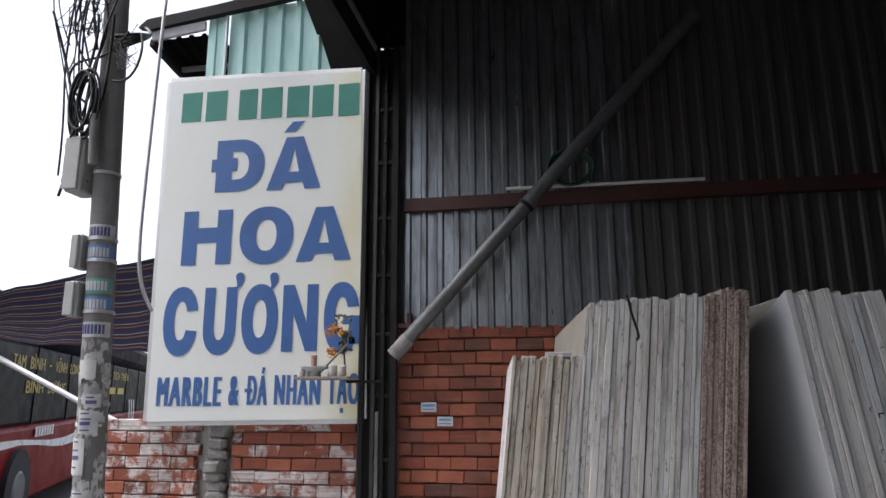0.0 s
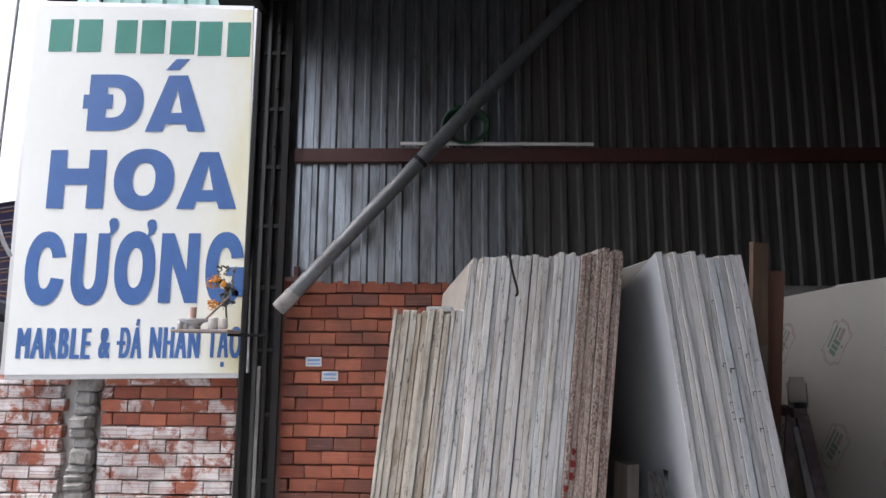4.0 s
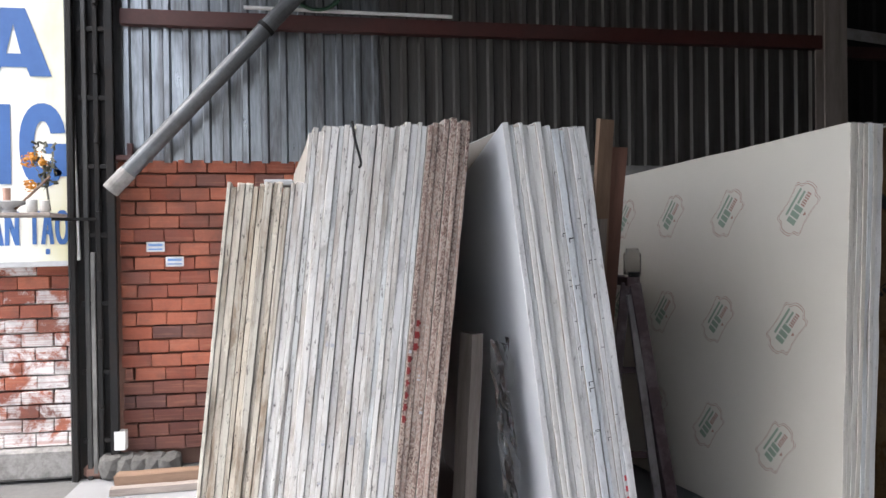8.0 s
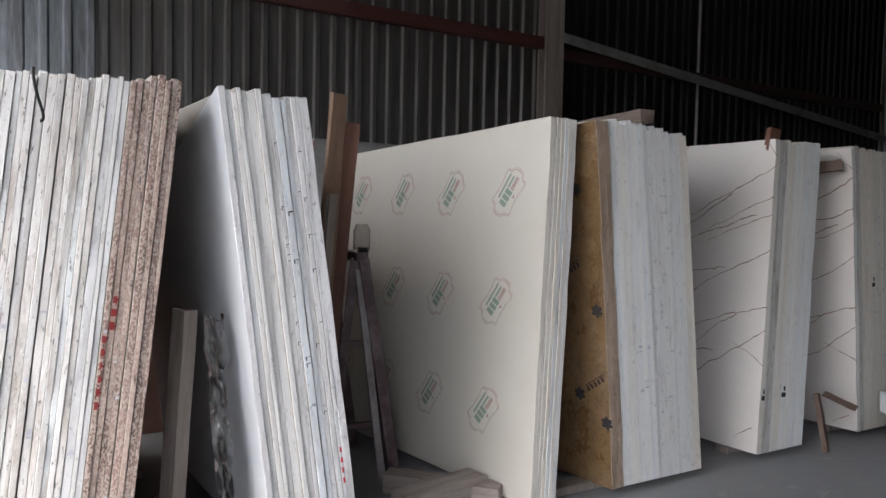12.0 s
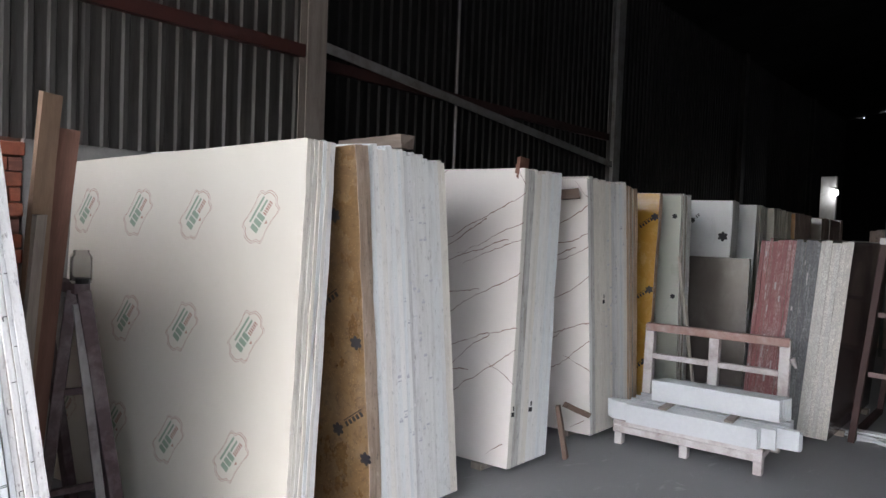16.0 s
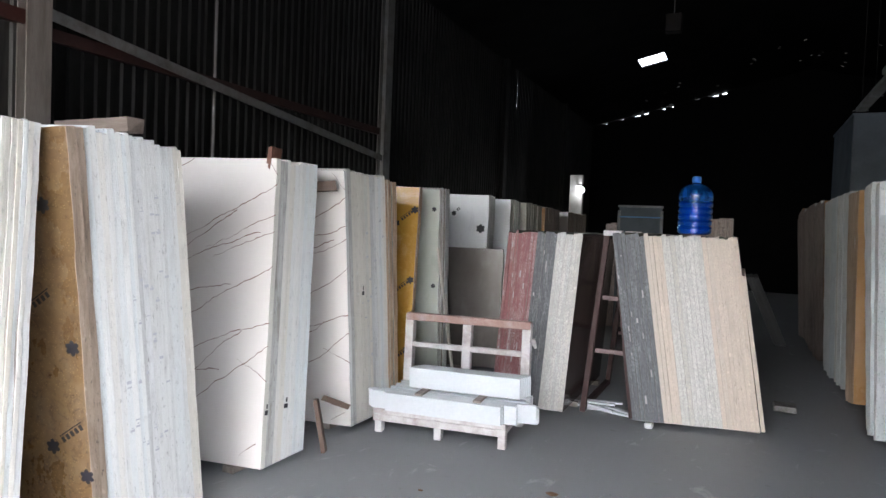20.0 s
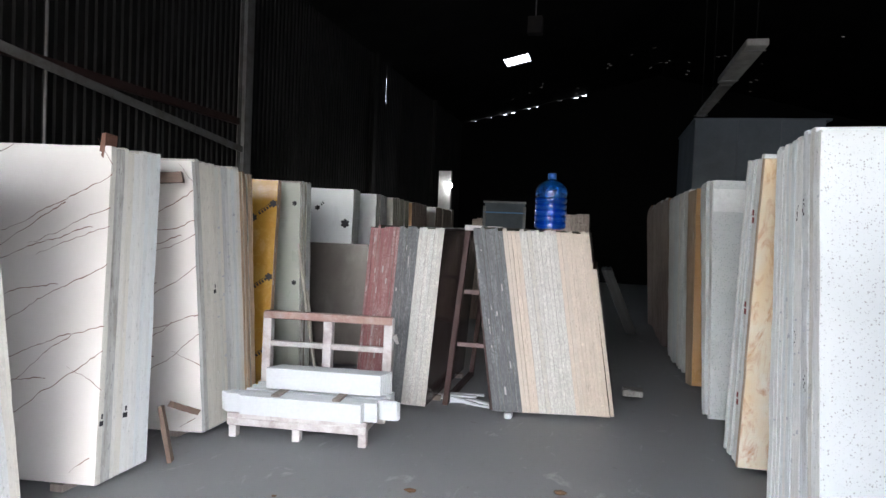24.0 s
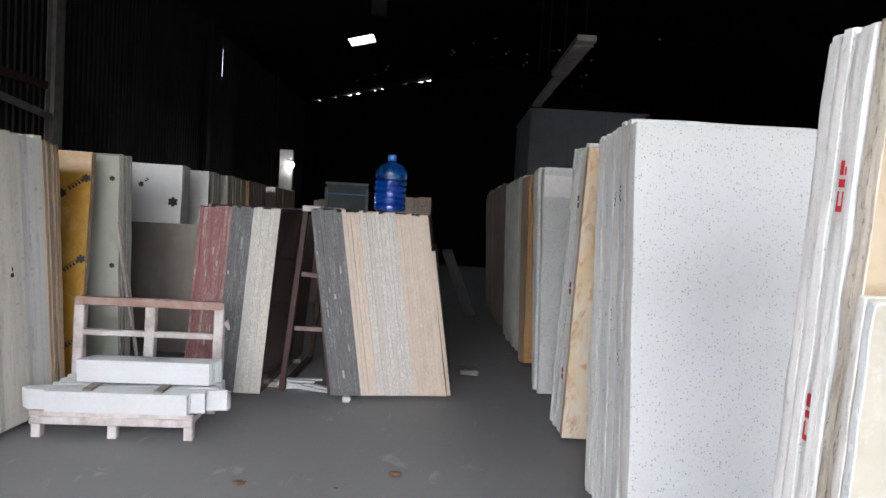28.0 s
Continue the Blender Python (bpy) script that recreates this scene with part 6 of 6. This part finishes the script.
part("middle_rail", box_bm((6.3, 2.255, 0.6), (0.045, 1.05, 0.045), 0.005), M_DUSTYFRAME, pallet)
part("ragged_tie", tube_bm((6.28, 1.69, 0.73), (6.29, 1.66, 0.66), 0.025, 0.01, 6), M_DUSTYFRAME, pallet)
M_STRIP = worn("white_stone_strip", (0.5, 0.525, 0.55), (0.6, 0.62, 0.635), (0.5, 0.51, 0.52), 0.4, 3, 40, 0.6)


def strip(x, y0, y1, z, dx=0.1, dz=0.13, tilt=0.0):
    ob = part("stone_strip", box_bm((0, 0, dz / 2), (dx, abs(y1 - y0), dz), 0.003), M_STRIP)
    ob.matrix_world = TURN @ Matrix.Translation((x, (y0 + y1) / 2, z)) @ Matrix.Rotation(tilt, 4, "Z") @ Matrix.Rotation(radians(-7), 4, "Y")
    return tagged(ob, "long white cut stone strip lying on the pallet", "stone strip", "stone strips on the pallet")


for k in range(9):
    y0, y1 = ((2.68, 1.79), (2.84, 1.66), (2.76, 1.55))[0 if k < 2 else 1 if k < 5 else 2]
    strip(5.62 + 0.027 * k, y0 + rng.uniform(-0.03, 0.03), y1 + rng.uniform(-0.03, 0.03), 0.187, 0.024, 0.145 if k < 6 else 0.125, 0.01 * (k % 3 - 1))
for k in range(9):
    strip(5.88 + 0.028 * k, 2.75 - 0.03 * (k % 4), 1.62 + 0.03 * (k % 3), 0.187, 0.025, 0.135 + 0.004 * (k % 4))
for y in (2.42, 1.96):
    ob = tagged(part("spacer_batten", box_bm((5.8, y, 0.343), (0.4, 0.06, 0.018), 0.003), M_GREYWOOD), "grey spacer batten between stone strips", "batten", "spacers on the pallet")
    ob.matrix_world = TURN
for k in range(6):
    strip(5.79 + 0.027 * k, 2.56 - 0.012 * k, 1.67 - 0.01 * k, 0.352, 0.023, 0.16)

# ---- water bottle on the middle rack ----
M_WATER, nt9, b9 = base_mat("blue_tinted_water", 0.15)
b9.inputs["Base Color"].default_value = (0.006, 0.14, 0.58, 1)
b9.inputs["Transmission Weight"].default_value = 0.15
M_BOTTLE, nt0, b0 = base_mat("blue_bottle_plastic", 0.03)
b0.inputs["Base Color"].default_value = (0.02, 0.28, 0.92, 1)
b0.inputs["Transmission Weight"].default_value = 0.92
b0.inputs["IOR"].default_value = 1.45
b0.inputs["Coat Weight"].default_value = 1.0
bottle = thing("water_bottle", "large blue plastic water bottle standing on granite slabs", "water bottle", at=(7.06, 0.545, 1.645))
prof = [(0.11, 0.0), (0.135, 0.015)]
for k in range(5):
    z = 0.03 + 0.052 * k
    prof += [(0.138, z), (0.138, z + 0.034), (0.127, z + 0.04), (0.127, z + 0.046)]
prof += [(0.138, 0.3), (0.138, 0.335), (0.128, 0.365), (0.1, 0.4), (0.05, 0.425), (0.032, 0.435), (0.032, 0.46)]
part("body", lathe(prof, 32), M_BOTTLE, bottle, smooth=True)
part("water", lathe([(0.1, 0.012), (0.122, 0.02), (0.122, 0.26), (0.1, 0.262)], 24), M_WATER, bottle, smooth=True)
part("cap", lathe([(0.036, 0.44), (0.036, 0.485), (0.03, 0.492)], 20), plain("blue_cap", (0.03, 0.15, 0.5), 0.3), bottle, "pale blue screw cap", smooth=True)

# ---- floor litter ----
for k, (x, y, r) in enumerate(((4.98, 1.16, 0.03), (5.25, 0.27, 0.032), (4.3, 0.9, 0.013), (5.0, 0.6, 0.01), (4.65, 1.9, 0.013))):
    bm = bmesh.new()
    bmesh.ops.create_icosphere(bm, subdivisions=2, radius=r)
    for v in bm.verts:
        v.co = Vector((v.co.x * rng.uniform(0.7, 1.2), v.co.y * rng.uniform(0.8, 1.7), max(-0.4 * r, v.co.z * 0.35)))
    ob = tagged(part("dry_leaf", bm, plain("brown_litter.%d" % k, (0.16, 0.09, 0.05), 0.8)), "crumpled brown scrap lying on the floor", "litter", "litter on the floor")
    ob.location = (x, y, 0.4 * r)
for k in range(9):
    a = rng.uniform(-0.5, 0.5) + 1.3
    x, y = 7.15 + rng.uniform(-0.12, 0.15), 1.25 + rng.uniform(-0.2, 0.2)
    ob = tagged(part("stone_sliver", box_bm((0, 0, 0), (rng.uniform(0.25, 0.45), 0.05, 0.018), 0.003), M_STRIP), "thin white stone sliver lying on the floor", "stone sliver", "slivers by the rack")
    ob.matrix_world = Matrix.Translation((x, y, 0.012 + 0.016 * (k % 4))) @ Matrix.Rotation(a, 4, "Z") @ Matrix.Rotation(rng.uniform(-0.05, 0.05), 4, "Y")
tagged(part("stone_chock", box_bm((6.83, 0.81, 0.025), (0.09, 0.07, 0.05), 0.012), M_STRIP), "small white stone chock under the rack slabs", "chock")
tagged(part("stone_chock", box_bm((8.1, -0.28, 0.04), (0.2, 0.2, 0.06), 0.01), M_CRUMBLE), "dusty grey block lying on the floor", "chock")
for k, (x0, x1, y) in enumerate(((-0.2, 0.95, 3.1), (1.2, 1.75, 3.1), (2.5, 3.9, 3.05), (4.3, 4.85, 3.1), (5.4, 6.3, 3.1), (6.35, 7.3, 3.1), (8.1, 9.6, 3.1), (9.8, 13.8, 3.1), (-0.2, 0.95, 4.3), (1.2, 1.75, 4.3), (2.4, 3.8, 4.3), (4.2, 4.75, 4.3), (5.3, 7.2, 4.3), (8.0, 13.8, 4.3),
                             (4.2, 5.2, -1.15), (6.0, 6.6, -1.15), (7.2, 9.0, -1.15), (9.2, 14.3, -1.15), (2.65, 3.1, -1.15), (2.65, 14.3, -2.3))):
    tagged(part("bearer", box_bm(((x0 + x1) / 2, y, 0.024), (x1 - x0, 0.09, 0.046), 0.004), M_GREYWOOD), "flat timber bearer under the standing slabs", "bearer", "bearers under the slabs")
for x in (7.2, 8.2):
    tagged(part("bearer", box_bm((x, 1.85, 0.024), (0.09, 0.72, 0.046), 0.004), M_GREYWOOD), "flat timber bearer under the rack slabs", "bearer", "bearers under the slabs")
    tagged(part("bearer", box_bm((x, 0.45, 0.024), (0.09, 1.0, 0.046), 0.004), M_GREYWOOD), "flat timber bearer under the rack slabs", "bearer", "bearers under the slabs")

# ---- dim far end ----
room = thing("partition_room", "blue-grey boarded room in the dim corner", "room")
M_PANEL = worn("blue_grey_board", (0.13, 0.16, 0.19), (0.17, 0.2, 0.23), (0.09, 0.1, 0.12), 0.5, 1, 20, 0.7)
for k in range(3):
    part("wall_panel", box_bm((16.0, -2.1 - 0.82 * k, 2.03), (0.05, 0.81, 4.06)), M_PANEL, room)
part("side_panel", box_bm((17.5, -1.7, 2.03), (3.0, 0.05, 4.06)), M_PANEL, room)
part("roof_board", box_bm((17.5, -2.95, 4.08), (3.1, 2.6, 0.04)), M_PANEL, room)
gutter = thing("roof_gutter", "pale metal gutter under the roof", "gutter")
part("trough", box_bm((11.5, -1.715, 4.14), (2.25, 0.27, 0.09), 0.01), M_OLDPLASTER, gutter)
part("trough", box_bm((14.25, -1.75, 4.13), (3.0, 0.17, 0.08), 0.01), M_OLDPLASTER, gutter)
part("joint_sleeve", box_bm((12.72, -1.74, 4.14), (0.2, 0.2, 0.07)), M_STEEL, gutter)
for x in (10.6, 12.4, 14.2, 15.6):
    part("hanger", bar_bm((x, -1.74, 4.17), (x, -1.74, roof_z(-1.74)), 0.014), M_DARKSTEEL, gutter)
    part("strap", box_bm((x, -1.73, 4.087), (0.03, 0.26, 0.01)), M_STEEL, gutter)
part("lamp_post", box_bm((16.1, 3.63, 1.45), (0.12, 0.28, 2.9), 0.008), M_OLDPLASTER)
tagged(bpy.data.objects["lamp_post"], "whitewashed post beside the bare bulb", "post")
lamp = thing("bare_bulb", "lit bare bulb beside a whitewashed post", "lamp", at=(15.9, 3.46, 2.57))
M_BULB, nt1, b1 = base_mat("lit_bulb", 0.3)
b1.inputs["Emission Color"].default_value = (0.9, 0.95, 1, 1)
b1.inputs["Emission Strength"].default_value = 9.0
part("bulb", lathe([(0.015, 0.05), (0.03, 0.03), (0.045, -0.01), (0.035, -0.045), (0.01, -0.06)], 16), M_BULB, lamp, smooth=True)
part("socket", tube_bm((0, 0, 0.05), (0, 0, 0.1), 0.02), M_DARKSTEEL, lamp)
part("arm", bar_bm((0, 0, 0.1), (0.2, 0.2, 0.12), 0.012), M_DARKSTEEL, lamp)
glow = new("bulb_light", bpy.data.lights.new("bulb_light", "POINT"))
glow.data.energy, glow.data.shadow_soft_size, glow.location = 0.2, 0.05, (15.9, 3.42, 2.5)
board = thing("pale_board", "pale framed board leaning behind the rack", "board")
# panel colour lowered to hold the dimness behind the rack
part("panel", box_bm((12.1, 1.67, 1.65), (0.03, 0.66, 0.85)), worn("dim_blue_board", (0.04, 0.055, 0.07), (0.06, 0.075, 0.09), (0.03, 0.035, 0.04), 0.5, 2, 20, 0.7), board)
part("frame_rail", box_bm((12.07, 1.67, 2.07), (0.04, 0.7, 0.03)), M_GALV, board)
part("frame_rail", box_bm((12.07, 1.67, 1.9), (0.04, 0.7, 0.02)), plain("blue_frame", (0.05, 0.15, 0.3), 0.5), board)
for y in (1.34, 2.0):
    part("frame_leg", box_bm((12.07, y, 1.0), (0.04, 0.04, 2.0)), M_GALV, board)
# second-row slabs get dark stone colours in place of missing light
B_1 = slab_stack(0.25, 1.0, 0.3, 1.0, 1.85, 8, [(1, E_BROWN, "slab toned dark brown for the dim second row")], F_GREYSTONE, "dim second row", 11.6, 0, length=1.4, skew=0.0)
B_2 = slab_stack(-0.52, -0.35, -0.09, 0.08, 1.0, 5, [(1, E_UNLIT, "low dark slab leaning in the dim second row")], F_DARKSTONE, "dim low slabs", 12.2, 0, length=1.0, skew=0.0, inner=F_DARKSTONE)
B_3 = slab_stack(1.9, 2.3, 1.95, 2.3, 1.75, 5, [(1, E_BROWN, "brown slab standing in the dim second row")], F_ORANGE, "dim second row", 12.6, 0, length=1.2, skew=0.0)
pot = thing("hanging_box", "small grey box hanging from the roof", "box", at=(13.0, 1.4, 5.2))
part("case", box_bm((0, 0, 0), (0.2, 0.26, 0.3), 0.01), M_DARKSTEEL, pot)
part("hanger", bar_bm((0, 0, 0.15), (0, 0, roof_z(1.4) - 5.2), 0.02), M_STEEL, pot)
# unseen wall, added to block low sky light on one side
M_SKYBLOCK = worn("sky_block_grey", (0.13, 0.13, 0.125), (0.2, 0.195, 0.19), (0.08, 0.08, 0.075), 0.6, 0.7, 20, 0.9)
street = part("wall_far_street", box_bm((-15, -25.0, 4.0), (0.3, 36, 8.0)), M_SKYBLOCK)
tagged(street, "added unseen grey wall that blocks low sky light", "wall", kind="structure")

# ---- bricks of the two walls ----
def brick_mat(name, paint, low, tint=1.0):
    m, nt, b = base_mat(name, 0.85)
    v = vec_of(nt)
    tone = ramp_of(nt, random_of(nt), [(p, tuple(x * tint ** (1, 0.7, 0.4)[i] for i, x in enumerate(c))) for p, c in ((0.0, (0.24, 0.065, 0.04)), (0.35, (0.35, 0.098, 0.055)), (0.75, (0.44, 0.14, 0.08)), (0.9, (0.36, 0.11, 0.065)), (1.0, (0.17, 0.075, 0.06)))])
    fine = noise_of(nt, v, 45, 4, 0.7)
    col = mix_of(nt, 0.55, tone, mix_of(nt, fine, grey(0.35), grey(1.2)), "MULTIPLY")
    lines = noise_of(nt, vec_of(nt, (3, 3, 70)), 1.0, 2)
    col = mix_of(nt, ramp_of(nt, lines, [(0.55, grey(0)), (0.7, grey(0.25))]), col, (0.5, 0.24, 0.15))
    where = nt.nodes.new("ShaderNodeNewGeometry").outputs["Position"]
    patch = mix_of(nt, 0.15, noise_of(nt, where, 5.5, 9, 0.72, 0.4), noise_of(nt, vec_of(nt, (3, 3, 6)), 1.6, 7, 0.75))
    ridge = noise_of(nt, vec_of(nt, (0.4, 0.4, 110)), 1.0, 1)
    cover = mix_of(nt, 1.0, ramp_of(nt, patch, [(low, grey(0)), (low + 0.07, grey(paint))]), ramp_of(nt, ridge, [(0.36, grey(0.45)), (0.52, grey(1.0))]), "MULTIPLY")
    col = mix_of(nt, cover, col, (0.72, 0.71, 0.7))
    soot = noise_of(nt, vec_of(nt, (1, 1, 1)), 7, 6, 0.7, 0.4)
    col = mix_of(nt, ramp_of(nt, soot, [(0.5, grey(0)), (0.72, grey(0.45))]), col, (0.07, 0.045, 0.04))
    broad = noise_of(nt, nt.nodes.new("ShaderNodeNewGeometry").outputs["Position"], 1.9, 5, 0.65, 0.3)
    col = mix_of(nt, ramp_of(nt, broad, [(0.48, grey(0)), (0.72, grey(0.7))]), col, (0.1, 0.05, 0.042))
    nt.links.new(col, b.inputs["Base Color"])
    bump_to(nt, b, mix_of(nt, 0.5, fine, lines), 0.5, 0.004)
    return m


BRICK_BARE = brick_mat("bare_red_brick", 0.5, 0.68)
BRICK_FLAKED = brick_mat("flaked_paint_brick", 0.85, 0.48)
BRICK_WHITE = brick_mat("whitewashed_brick", 0.95, 0.44)
BRICK_DARK = brick_mat("dark_purple_brick", 0.2, 0.68, 0.5)


def brick_mesh(length, name, mat):
    bm = box_bm((0, 0, 0), (length, 0.07, 0.083), 0.005)
    for v in bm.verts:
        v.co += Vector((rng.uniform(-0.0025, 0.0025), rng.uniform(-0.002, 0.002), rng.uniform(-0.002, 0.002)))
    me = bpy.data.meshes.new(name)
    bm.to_mesh(me)
    bm.free()
    me.materials.append(mat)
    return me


SHAPES = {}
COURSE, STEP = 0.0925, 0.192


def lay(parent, x0, x1, z0, rows, y, mat_of):
    for r in range(rows):
        z = z0 + COURSE * (r + 0.5)
        x = x0 - (STEP / 2 if r % 2 else 0) + rng.uniform(-0.012, 0.012)
        while x < x1 - 0.02:
            a, b = max(x, x0), min(x + STEP, x1)
            x += STEP
            if b - a < 0.04:
                continue
            mat = mat_of(r)
            kind = (round((b - a) * 25), mat.name, rng.randrange(4))
            if kind not in SHAPES:
                SHAPES[kind] = brick_mesh(kind[0] / 25 - 0.012 if kind[0] / 25 > 0.18 else b - a - 0.012, "brick", mat)
            ob = new("brick", SHAPES[kind])
            ob.matrix_basis = Matrix.Translation(((a + b) / 2, y + rng.uniform(-0.003, 0.004), z + rng.uniform(-0.003, 0.003))) @ Matrix.Rotation(rng.uniform(-0.012, 0.012), 4, "Y")
            ob.parent = parent


# lowest five courses all dark bricks, the next five partly
lay(wall_north, -0.99, 0.62, 0.13, 21, WALL + 0.005, lambda r: BRICK_DARK if r < 5 or r < 10 and rng.random() < 0.3 else BRICK_BARE)
lay(wall_north, 0.62, 2.15, 1.2, 9, WALL + 0.005, lambda r: BRICK_BARE)
lay(fence, -3.42, -2.53, 0.2, 13, WALL - 0.02, lambda r: rng.choice((BRICK_FLAKED, BRICK_WHITE, BRICK_WHITE)))
lay(fence, -2.27, -1.25, 0.2, 13, WALL - 0.02, lambda r: BRICK_WHITE if r < 6 else rng.choice((BRICK_WHITE, BRICK_FLAKED)) if r < 9 else rng.choice((BRICK_FLAKED, BRICK_BARE, BRICK_BARE)))
